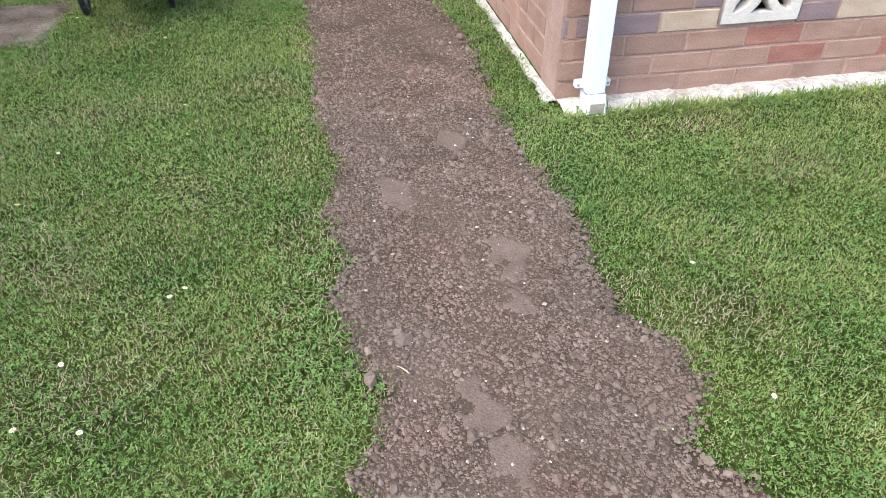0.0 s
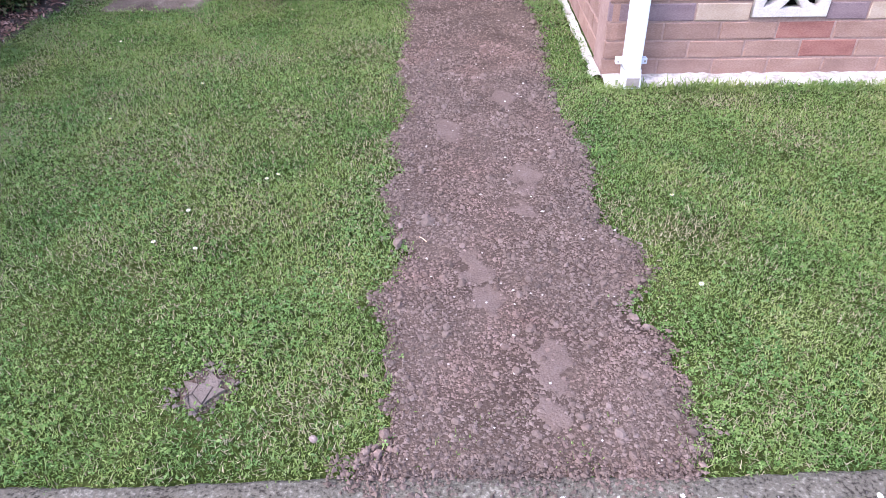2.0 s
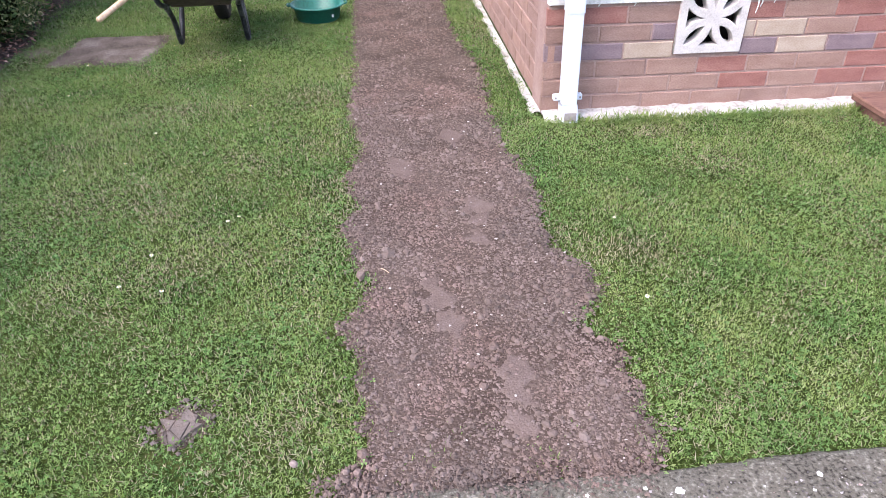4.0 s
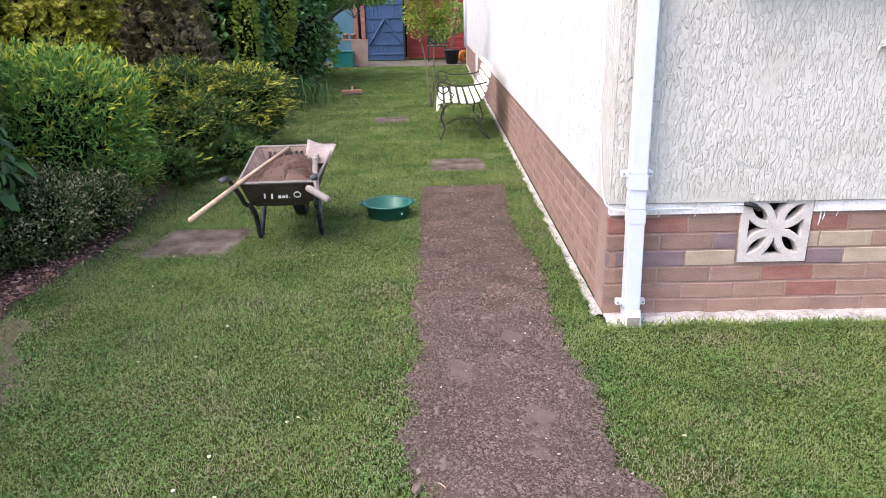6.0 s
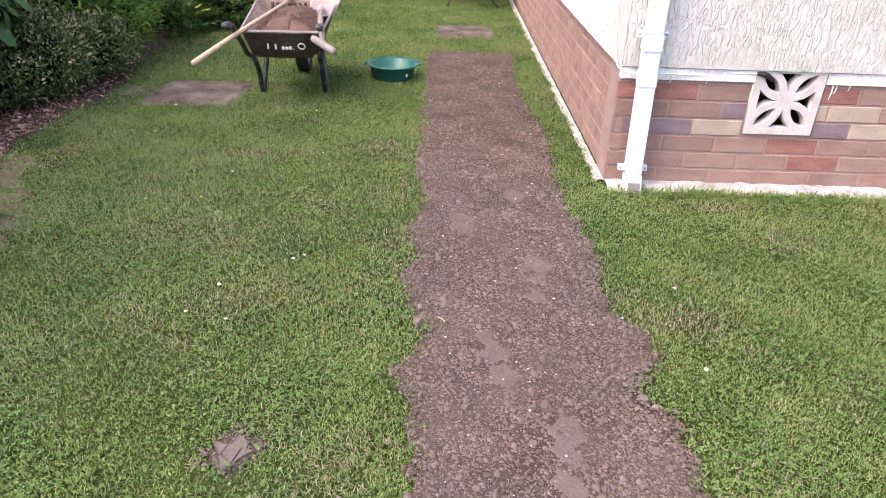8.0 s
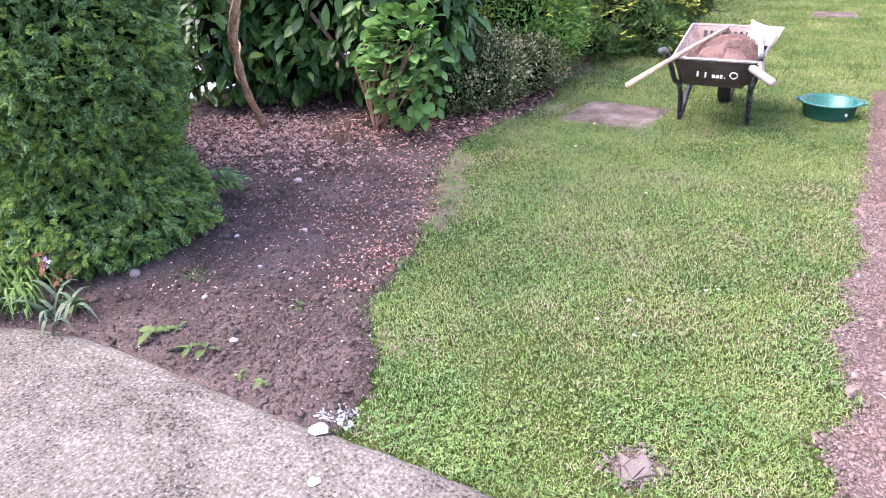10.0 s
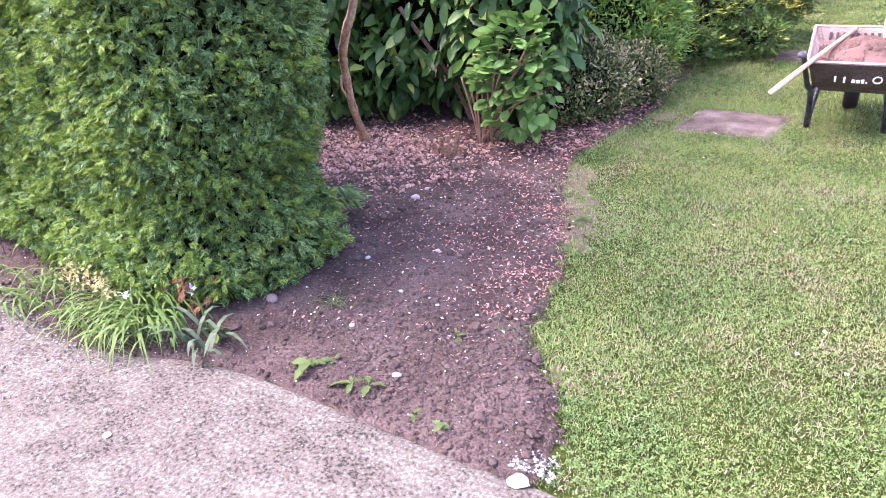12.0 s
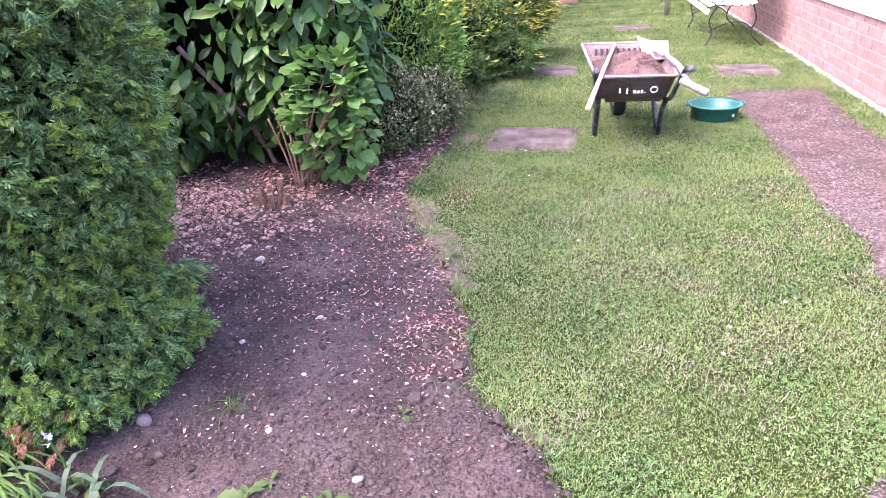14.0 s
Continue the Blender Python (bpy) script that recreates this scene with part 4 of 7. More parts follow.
# Rendered upper walls: a fine grid, its relief trowelled in drips.
def render_mat(name, cols, sx, sz, cuts, patches, amount):
    """Painted render: raised strokes (or pits, with a negative amount) that come and go over the wall."""
    m = mat(name, cols, 3, 30, 0.85, 0, mix=0.35)
    nt = m.node_tree
    n, L = nt.nodes, nt.links.new
    geo = n.new("ShaderNodeNewGeometry")
    mp = n.new("ShaderNodeMapping")
    mp.inputs["Scale"].default_value = (sx, sx, sz)
    L(geo.outputs["Position"], mp.inputs[0])
    a = n.new("ShaderNodeTexNoise")
    a.inputs["Scale"].default_value = 1.0
    a.inputs["Detail"].default_value = 2
    a.inputs["Distortion"].default_value = 1.0
    L(mp.outputs[0], a.inputs[0])
    cut = n.new("ShaderNodeMapRange")
    cut.inputs[1].default_value, cut.inputs[2].default_value = cuts
    L(a.outputs[0], cut.inputs[0])
    patch = n.new("ShaderNodeTexNoise")
    patch.inputs["Scale"].default_value = 3.2
    L(geo.outputs["Position"], patch.inputs[0])
    cut2 = n.new("ShaderNodeMapRange")
    cut2.inputs[1].default_value, cut2.inputs[2].default_value = patches
    L(patch.outputs[0], cut2.inputs[0])
    mul = n.new("ShaderNodeMath")
    mul.operation = "MULTIPLY"
    L(cut.outputs[0], mul.inputs[0])
    L(cut2.outputs[0], mul.inputs[1])
    fine = n.new("ShaderNodeTexNoise")
    fine.inputs["Scale"].default_value = 240
    L(geo.outputs["Position"], fine.inputs[0])
    add = n.new("ShaderNodeMath")
    add.operation = "MULTIPLY_ADD"
    L(fine.outputs[0], add.inputs[0])
    add.inputs[1].default_value = 0.15
    L(mul.outputs[0], add.inputs[2])
    if amount < 0:
        # Pits are tinted grey as well, standing in for the shade inside them.
        ramp = next(x for x in n if x.type == "VALTORGB")
        pit_shade = n.new("ShaderNodeMix")
        pit_shade.data_type = "RGBA"
        L(mul.outputs[0], pit_shade.inputs[0])
        L(ramp.outputs[0], pit_shade.inputs[6])
        pit_shade.inputs[7].default_value = (0.26, 0.255, 0.245, 1)
        L(pit_shade.outputs[2], n["Principled BSDF"].inputs["Base Color"])
    bp = n.new("ShaderNodeBump")
    bp.inputs["Strength"].default_value = 1.0
    bp.inputs["Distance"].default_value = abs(amount)
    bp.invert = amount < 0
    L(add.outputs[0], bp.inputs["Height"])
    L(bp.outputs[0], n["Principled BSDF"].inputs["Normal"])
    return m


M_RENDER = render_mat("cream textured render", [(0.50, 0.488, 0.44), (0.57, 0.56, 0.52), (0.605, 0.598, 0.56)], 78, 24, (0.47, 0.63), (0.30, 0.46), 0.0046)
M_RENDER_SIDE = render_mat("white textured render", [(0.56, 0.56, 0.555), (0.635, 0.64, 0.64), (0.675, 0.68, 0.685)], 85, 48, (0.655, 0.69), (0.30, 0.46), -0.010)
upper_front = wall_mesh("upper_wall_south", (-0.002, -0.024, 0.516), (HOUSE_X, 0.2, EAVES), M_RENDER, "cream textured render with drip marks and peeling paint")
upper_side = wall_mesh("upper_wall_west", (-0.006, 0.2, 0.506), (0.2, HOUSE_Y, EAVES), M_RENDER_SIDE, "long white textured render wall along the lawn")
corner_return = tagged(part("corner_render", box((-0.008, -0.02, 0.506), (-0.002, 0.2, EAVES), 0.002), M_RENDER), "white rendered corner of the side wall", "wall", kind="structure")
wall_mesh("wall_north", (0.0, HOUSE_Y, -0.1), (HOUSE_X, HOUSE_Y + 0.2, EAVES), M_RENDER_SIDE, "rendered rear wall of the bungalow")
wall_mesh("wall_east", (HOUSE_X, 0.0, -0.1), (HOUSE_X + 0.2, HOUSE_Y + 0.2, EAVES), M_RENDER_SIDE, "rendered east wall of the bungalow")
tagged(part("roof", box((-0.1, -0.1, EAVES), (HOUSE_X + 0.3, HOUSE_Y + 0.3, EAVES + 0.12), 0.01), M_SLAB), "flat grey roof deck of the bungalow", "roof", kind="structure")

# White painted course over the bricks, and the rough footing below them.
for lo, hi in (((0.0, -0.014, 0.463), (0.556, 0.02, 0.512)), ((0.85, -0.014, 0.463), (HOUSE_X, 0.02, 0.512))):
    tagged(part("trim", box(lo, hi, 0.002), M_WHITE), "white painted course above the brickwork", "trim", kind="structure")


def footing(name, length, along_y):
    n = int(length / 0.03)
    bm = bmesh.new()
    prof = [(0.0, 0.008), (0.02, 0.006), (0.034, 0.0), (0.042, -0.02), (0.046, -0.06)] if along_y else [(0.0, 0.012), (0.04, 0.012), (0.075, 0.006), (0.094, -0.008), (0.10, -0.06)]
    rows = []
    for i in range(n + 1):
        s = i * length / n
        row = []
        for k, (o, z) in enumerate(prof):
            j = 0.018 * noise.noise((s * 9, k * 0.8, 3.0)) + 0.012 * noise.noise((s * 34, k * 1.7, 8.0))
            o2, z2 = max(0, o + (j if k else 0)), z + 0.5 * j
            row.append(bm.verts.new((-o2, s, z2) if along_y else (s, -o2, z2)))
        rows.append(row)
    for a, b in zip(rows, rows[1:]):
        for k in range(len(prof) - 1):
            bm.faces.new((a[k], a[k + 1], b[k + 1], b[k]))
    return tagged(part(name, bm, M_FOOT, smooth=False), "rough white painted mortar footing under the bricks", "footing", kind="structure")


footing("footing_south", 3.0, False)
footing("footing_west", HOUSE_Y, True)

for i, (x, z0) in enumerate(((0.36, 0.448), (0.885, 0.40), (0.90, 0.425), (0.955, 0.44), (0.21, 0.45))):
    drip = part("paint_drip", tube([(x, -0.0015, 0.466), (x + 0.002, -0.002, (z0 + 0.466) / 2), (x - 0.003, -0.0015, z0)], [0.0045, 0.003, 0.002], 6), M_WHITE)
    tagged(drip, "white paint run down the brick face", "paint run", "paint runs")

# The pierced block vent.
def pierced_block():
    cu = bpy.data.curves.new("vent_block", "CURVE")
    cu.dimensions, cu.fill_mode, cu.extrude, cu.bevel_depth, cu.bevel_resolution = "2D", "BOTH", 0.022, 0.003, 1

    def ring(pts):
        s = cu.splines.new("POLY")
        s.points.add(len(pts) - 1)
        for p, (x, y) in zip(s.points, pts):
            p.co = (x, y, 0, 1)
        s.use_cyclic_u = True

    h = 0.1435
    ring([(-h, -h), (h, -h), (h, h), (-h, h)])
    for k in range(4):
        c, s = math.cos(k * math.pi / 2), math.sin(k * math.pi / 2)
        turn = lambda p: (p[0] * c - p[1] * s, p[0] * s + p[1] * c)
        eye_shape = []
        for t in np.linspace(0, 1, 13):
            u = 0.043 + 0.115 * t
            w = 0.022 * math.sin(math.pi * t) ** 0.8
            eye_shape.append((u, w))
        pts = eye_shape + [(u, -w) for u, w in eye_shape[::-1][1:-1]]
        d = math.sqrt(0.5)
        ring([turn(((u - w) * d, (u + w) * d)) for u, w in pts])
        tri = [(0.026, 0.0)]
        for t in np.linspace(0.15, 1, 8):
            tri.append((0.026 + 0.09 * t, 0.047 * t**2.2 + 0.003))
        tri += [(x, -y) for x, y in tri[1:][::-1]]
        ring([turn(p) for p in tri])
    ob = bpy.data.objects.new("t", cu)
    me = bpy.data.meshes.new_from_object(ob)
    bpy.data.objects.remove(ob)
    return me


vent = empty("air_vent", (0.70, 0, 0.39))
me = pierced_block()
me.materials.clear()
me.materials.append(M_VENT)
face = link("block", me, vent)
face.matrix_basis = Matrix.Translation((0, 0.012, 0)) @ pose(0, 0, 0, 90, 0, 0)
# Near-black plate stands in for the unlit hollow behind the openings.
part("cavity_shade", box((-0.1435, 0.10, -0.142), (0.1435, 0.12, 0.138)), M_DARK, vent)
tagged(vent, "cast concrete air vent block with a pierced petal pattern", "air vent")

# Bricks of the front: fixed tones where they stand out.
SPECIAL = {}
for row, line in ((1, "red red brown red red tan red"), (2, "brown brown purple cream cream tan red"), (3, "purple purple cream cream purple cream purple"), (4, "brown brown tan red tan tan red"), (5, "brown brown tan tan red tan red"), (6, "brown brown tan tan brown tan tan")):
    for place, tone in enumerate(line.split()):
        SPECIAL[(row, place)] = tone
q = random.Random(5)
for course in range(1, 7):
    z = 0.45 - 0.075 * (course - 0.5)
    start = -0.1125 if course % 2 else 0.0
    k = 0
    x = start
    while x < 2.3:
        a, b = max(x, 0.0) + (0.004 if x > 0 else 0.0), x + 0.225 - 0.004
        tone = SPECIAL.get((course, k), q.choice(["red", "tan", "brown", "tan", "brown", "red"] if course > 3 else ["red", "tan", "brown", "cream", "red", "tan"]))
        pieces = [(a, b)]
        if course <= 3:
            pieces = [p for p in ((a, min(b, 0.550)), (max(a, 0.852), b)) if p[1] - p[0] > 0.03]
        for a2, b2 in pieces[: 1 if pieces and pieces[0] == (a, b) else 2]:
            lay(plinth_front, b2 - a2, tone, ((a2 + b2) / 2, q.uniform(-0.0015, 0.0015), z), 0)
        x += 0.225
        k += 1


# Bricks of the long side: nearest ones singly, the rest joined.
tones = ["tan", "brown", "tan", "brown", "tan"]
far = {t: [] for t in set(tones)}
count = 0
for course in range(7):
    z = 0.0375 + 0.075 * course
    y = (-0.1125 if course % 2 else 0.0)
    while y < HOUSE_Y - 0.2:
        a, b = max(y, 0.0) + (0.005 if y > 0 else 0.0), y + 0.215
        tone = q.choice(tones)
        if y < 6.6:
            lay(plinth_side, b - a, tone, (0.013 + q.uniform(-0.0015, 0.0015), (a + b) / 2, z), -90)
        else:
            far[tone].append(((a + b) / 2, z))
        y += 0.225
for tone, places in far.items():
    n = len(places)
    if not n:
        continue
    R = np.tile(np.array(pose(0, 0, 0, 0, 0, -90).to_3x3()), (n, 1, 1))
    me = scatter("far_bricks", [brick_mesh(0.215)], np.array([(0.013, y, z) for y, z in places]), R, 1.0, M_BRICK[tone])
    tagged(link("far_bricks", me, plinth_side), kind="stuff")

# Downpipe.
pipe = empty("downpipe", (0.098, -0.075, 0.0), 0)


def square_tube(w, d, z0, z1, lean0, lean1, wall=0.004):
    bm = bmesh.new()
    rings = []
    for z, lx, ins in ((z0, lean0, 0), (z1, lean1, 0), (z1, lean1, wall), (z0, lean0, wall)):
        rings.append([bm.verts.new((lx + sx * (w / 2 - ins), sy * (d / 2 - ins), z)) for sx, sy in ((-1, -1), (1, -1), (1, 1), (-1, 1))])
    for a, b in zip(rings, rings[1:] + rings[:1]):
        for k in range(4):
            bm.faces.new((a[k], a[(k + 1) % 4], b[(k + 1) % 4], b[k]))
    bmesh.ops.bevel(bm, geom=[e for e in bm.edges if abs(e.verts[0].co.z - e.verts[1].co.z) > 0.01], offset=0.004, segments=2, affect="EDGES")
    return bm


part("lower_pipe", square_tube(0.065, 0.062, 0.065, 0.64, 0.0, -0.012), M_UPVC, pipe)
part("upper_pipe", square_tube(0.065, 0.062, 0.64, 2.42, -0.012, -0.03), M_UPVC, pipe)
part("socket", square_tube(0.073, 0.07, 0.595, 0.66, -0.012, -0.013), M_UPVC, pipe)
part("collar", square_tube(0.070, 0.067, 0.455, 0.515, -0.008, -0.009), M_UPVC, pipe)
shoe = square_tube(0.070, 0.068, 0.004, 0.075, 0.002, 0.0)
for v in shoe.verts:
    if v.co.z < 0.03:
        v.co.y -= 0.02
part("shoe", shoe, M_UPVC, pipe)
part("shoe_mouth", box((-0.025, -0.056, 0.010), (0.027, -0.0535, 0.05), 0.001), M_GREYGRIP, pipe, "open grey mouth of the shoe")
for z, lx in ((0.095, 0.0), (0.652, -0.012)):
    clip = part("pipe_clip", box((lx - 0.062, 0.004, z - 0.012), (lx + 0.062, 0.03, z + 0.012), 0.002), M_UPVC, pipe)
    for s in (-1, 1):
        part("screw", box((lx + s * 0.053 - 0.004, 0.001, z - 0.004), (lx + s * 0.053 + 0.004, 0.006, z + 0.004), 0.001), M_GREYGRIP, clip)
tagged(pipe, "white square plastic downpipe at the house corner", "downpipe")

# Cable along the white course into the vent.
cable = empty("cable", (0, 0, 0))
pts = bend([(-0.014, 0.16, 0.78), (-0.014, 0.10, 0.60), (-0.018, 0.03, 0.53), (-0.01, -0.028, 0.505), (0.05, -0.04, 0.492), (0.2, -0.03, 0.492), (0.35, -0.012, 0.487), (0.48, -0.012, 0.497), (0.56, -0.022, 0.503)])
part("lead", tube(pts, 0.0035, 6), M_UPVC, cable, smooth=True)
part("plug", tube([(0.55, -0.024, 0.504), (0.575, -0.026, 0.503), (0.60, -0.022, 0.494), (0.625, -0.012, 0.475)], [0.006, 0.011, 0.011, 0.007], 8), M_BLACK, cable, "black cable gland")
tagged(cable, "thin white cable with a black gland running to the vent", "cable")

# Window above with its sill, only its underside in view; the sill's brown carries the shadow there.
win = empty("window_1", (0, 0, 0))
part("sill", box((0.36, -0.12, 1.405), (1.75, -0.024, 1.46), 0.006), M_STEPW, win, "sill coloured brown for its shadowed underside")
part("frame_bottom", box((0.42, -0.055, 1.46), (1.69, -0.024, 1.53), 0.004), M_UPVC, win)
part("frame_top", box((0.42, -0.055, 2.2), (1.69, -0.024, 2.27), 0.004), M_UPVC, win)
for x in (0.42, 1.62):
    part("frame_side", box((x, -0.055, 1.532), (x + 0.07, -0.024, 2.198), 0.004), M_UPVC, win)
part("pane", box((0.49, -0.04, 1.532), (1.62, -0.03, 2.198)), M_GLASS, win)
tagged(win, "white framed window with a brown sill", "window", kind="structure")

# Flap of peeling paint under the window.
bm = bmesh.new()
rows = []
for i in range(9):
    u = i / 8
    row = []
    for j in range(5):
        v = j / 4
        lift = 0.03 * v * v * (0.4 + 0.6 * u)
        row.append(bm.verts.new((0.985 + 0.10 * u + 0.01 * math.sin(5 * v), -0.026 - lift, 1.16 + 0.055 * u**1.4 - 0.055 * v + 0.012 * math.sin(9 * u) * v)))
    rows.append(row)
for a, b in zip(rows, rows[1:]):
    for j in range(4):
        bm.faces.new((a[j], a[j + 1], b[j + 1], b[j]))
peel = part("peeling_paint", bm, M_RENDER)
mod = peel.modifiers.new("thick", "SOLIDIFY")
mod.thickness = 0.003
tagged(peel, "curled flap of cream paint peeling off the wall", "peeling paint")

# Thin pipe and conduit at the far end of the side wall, and far fittings.
far_pipe = part("waste_pipe", tube([(-0.06, 14.6, 0.45), (-0.06, 14.6, 2.4)], 0.035, 10), M_UPVC, None, smooth=True)
tagged(far_pipe, "thin white waste pipe on the far side wall", "pipe")
conduit = part("conduit", tube([(-0.045, 9.6, 0.02), (-0.045, 9.6, 0.56)], 0.02, 8), M_UPVC, None, smooth=True)
tagged(conduit, "short pale conduit on the brick plinth", "conduit")

# Timber step against the front wall.
step = empty("timber_step", (1.70, -0.16, 0))
part("tread", box((-0.33, -0.16, 0.035), (0.35, 0.075, 0.065), 0.006), M_STEPW, step)
part("riser", box((-0.31, -0.145, -0.03), (0.33, -0.12, 0.034), 0.004), M_STEPW, step)
for x in (-0.31, 0.30):
    part("side", box((x, -0.118, -0.03), (x + 0.03, 0.06, 0.034), 0.004), M_STEPW, step)
tagged(step, "low brown stained timber step against the brick plinth", "step")


# ---- wheelbarrow, tools, tub ----
def wheelbarrow():
    w = empty("wheelbarrow", (-1.615, 1.2, 0), 3.5)
    near, far_r = (-0.285, 0.212, 0.414), (0.50, 0.25, 0.470)
    nb, fb = (-0.215, 0.172, 0.258), (0.30, 0.15, 0.23)

    def shell(off, drop):
        bm = bmesh.new()
        ring = []
        for (y, hw, z), inset in ((near, 0), (far_r, 0)):
            ring.append([bm.verts.new((s * (hw - off), y + (off if y < 0 else -off), z + drop)) for s in (-1, 1)])
        base = []
        for y, hw, z in (nb, fb):
            base.append([bm.verts.new((s * (hw - off), y + (off if y < 0 else -off), z + off)) for s in (-1, 1)])
        (nl, nr), (fl, fr) = ring
        (bl, br), (cl, cr) = base
        for f in ((nl, nr, br, bl), (fr, fl, cl, cr), (fl, nl, bl, cl), (nr, fr, cr, br), (bl, br, cr, cl)):
            bm.faces.new(f)
        bmesh.ops.bevel(bm, geom=[e for e in bm.edges if not e.is_boundary], offset=0.022, segments=3, affect="EDGES")
        return bm

    part("tray", shell(0, 0), M_TRAY, w, "scuffed dark tray", True)
    part("tray_lining", shell(0.006, -0.002), M_TRAYIN, w, "dusty pale inside of the tray", True)
    c = [(-near[1], near[0], near[2]), (near[1], near[0], near[2]), (far_r[1], far_r[0], far_r[2]), (-far_r[1], far_r[0], far_r[2])]
    rim = [tube([c[i], c[(i + 1) % 4]], 0.009, 6) for i in range(4)]
    part("rim", joined(*rim), M_RIM, w, "worn rolled rim")
    # Moulded grille at the front end of the tray.
    for i in range(11):
        x = -0.17 + 0.034 * i
        part("grille_slot", box((x, 0.437, 0.405), (x + 0.014, 0.466, 0.448), 0.002), M_TRAY, w)
    # Writing that cannot be read: bars and a ring.
    def mark(x0, x1, z0, z1):
        z0, z1 = z0 - 0.018, z1 - 0.018
        k = (0.414 - (z0 + z1) / 2) / 0.156
        y = -0.285 + 0.07 * k - 0.004
        part("mark", box((x0, y - 0.002, z0), (x1, y + 0.006, z1), 0.001), M_CHALK, w)

    for x0, x1, z0, z1 in ((-0.085, -0.076, 0.335, 0.366), (-0.045, -0.036, 0.332, 0.364), (-0.008, 0.007, 0.332, 0.349), (0.011, 0.028, 0.332, 0.347), (0.032, 0.045, 0.332, 0.351), (0.052, 0.058, 0.332, 0.338)):
        mark(x0, x1, z0, z1)
    ring = [(0.10 + 0.018 * math.cos(a), -0.258 - 0.0075 * math.sin(a), 0.335 + 0.017 * math.sin(a)) for a in np.linspace(0, 2 * math.pi, 13)]
    part("mark", tube(ring, 0.0042, 5), M_CHALK, w)
    # Side tubes: handle, under the tray, to the wheel.
    for s in (-1, 1):
        line = bend([(s * 0.23, -0.54, 0.492), (s * 0.226, -0.42, 0.472), (s * 0.212, -0.29, 0.36), (s * 0.19, -0.18, 0.262), (s * 0.15, 0.15, 0.25), (s * 0.09, 0.36, 0.22), (s * 0.065, 0.55, 0.155)])
        h = part("side_tube", tube(line, 0.0135, 8), M_BLACKTUBE, w, smooth=True)
        part("grip", tube([(s * 0.23, -0.545, 0.493), (s * 0.227, -0.43, 0.474)], 0.0148, 10), M_TUBEEND, h, "worn grey tube end", True)
        leg = bend([(s * 0.185, -0.16, 0.255), (s * 0.183, -0.06, 0.16), (s * 0.185, 0.005, 0.03), (s * 0.185, 0.035, 0.013), (s * 0.184, 0.065, 0.03), (s * 0.17, 0.13, 0.16), (s * 0.155, 0.17, 0.26)])
        part("leg", tube(leg, 0.015, 8), M_BLACKTUBE, w, "chipped black tube leg", True)
    wheel = empty("wheel", (0, 0.53, 0.15))
    wheel.parent = w
    prof = [(0.10, -0.034), (0.128, -0.040), (0.146, -0.03), (0.15, 0.0), (0.146, 0.03), (0.128, 0.040), (0.10, 0.034), (0.095, 0.0), (0.10, -0.034)]
    ty = part("tyre", lathe(prof, 28), M_RUBBER, wheel, smooth=True)
    rm = part("wheel_rim", lathe([(0.012, -0.03), (0.06, -0.012), (0.098, -0.03), (0.10, 0.0), (0.098, 0.03), (0.06, 0.012), (0.012, 0.03), (0.012, -0.03)], 24), M_RIM, wheel, smooth=True)
    for o in (ty, rm):
        o.matrix_basis = pose(0, 0, 0, 0, 90, 0)
    return tagged(w, "old black wheelbarrow loaded with soil, standing on the lawn", "wheelbarrow")


wheelbarrow()

# Soil heaped in the tray.
B = pose(-1.615, 1.2, 0, 0, 0, 3.5)
bm = bmesh.new()
bmesh.ops.create_grid(bm, x_segments=30, y_segments=44, size=0.5)
for v in bm.verts:
    u, t = v.co.x * 2, v.co.y + 0.5
    y = -0.25 + 0.68 * t
    hw = 0.195 + 0.03 * t
    e = max(abs(u) ** 4, abs(2 * t - 1) ** 4)
    z = 0.368 + 0.105 * (1 - e) * math.exp(-(((u - 0.15) * 1.1) ** 2) - ((t - 0.5) * 1.6) ** 2) + 0.014 * noise.noise((u * 3, t * 6, 2)) + 0.006 * noise.noise((u * 11, t * 22, 5))
    v.co = B @ Vector((u * hw * 0.94, y, z))
heap = tagged(part("soil_heap", bm, M_HEAP, smooth=True), "heap of reddish brown soil filling the wheelbarrow", "soil")
n = 2600
u, t = rng.uniform(-0.9, 0.9, n), rng.uniform(0.05, 0.95, n)
hz = 0.370 + 0.105 * np.exp(-(((u - 0.15) * 1.1) ** 2) - ((t - 0.5) * 1.6) ** 2) * (1 - np.maximum(u**4, (2 * t - 1) ** 4))
loc = np.stack([u * (0.2 + 0.03 * t), -0.24 + 0.68 * t, hz], -1)
Bm = np.array(B)
link("lump_cover", scatter("lump_cover", CRUMBS, loc @ Bm[:3, :3].T + Bm[:3, 3], spin(n), np.clip(rng.lognormal(math.log(0.0034), 0.5, n), 0.002, 0.010), M_HEAP), heap)

# Long wooden handle lying over the load.
handle = empty("long_handle", (0, 0, 0))
part("shaft", tube([(-1.852, 0.273, 0.398), (-1.78, 0.92, 0.431), (-1.69, 1.68, 0.462)], [0.0125, 0.0115, 0.011], 12), M_WOOD, handle, smooth=True)
part("butt", tube([(-1.8532, 0.262, 0.3975), (-1.852, 0.273, 0.398)], [0.008, 0.0125], 12), M_WOOD, handle, smooth=True)
tagged(handle, "pale wooden tool handle resting across the wheelbarrow", "tool")

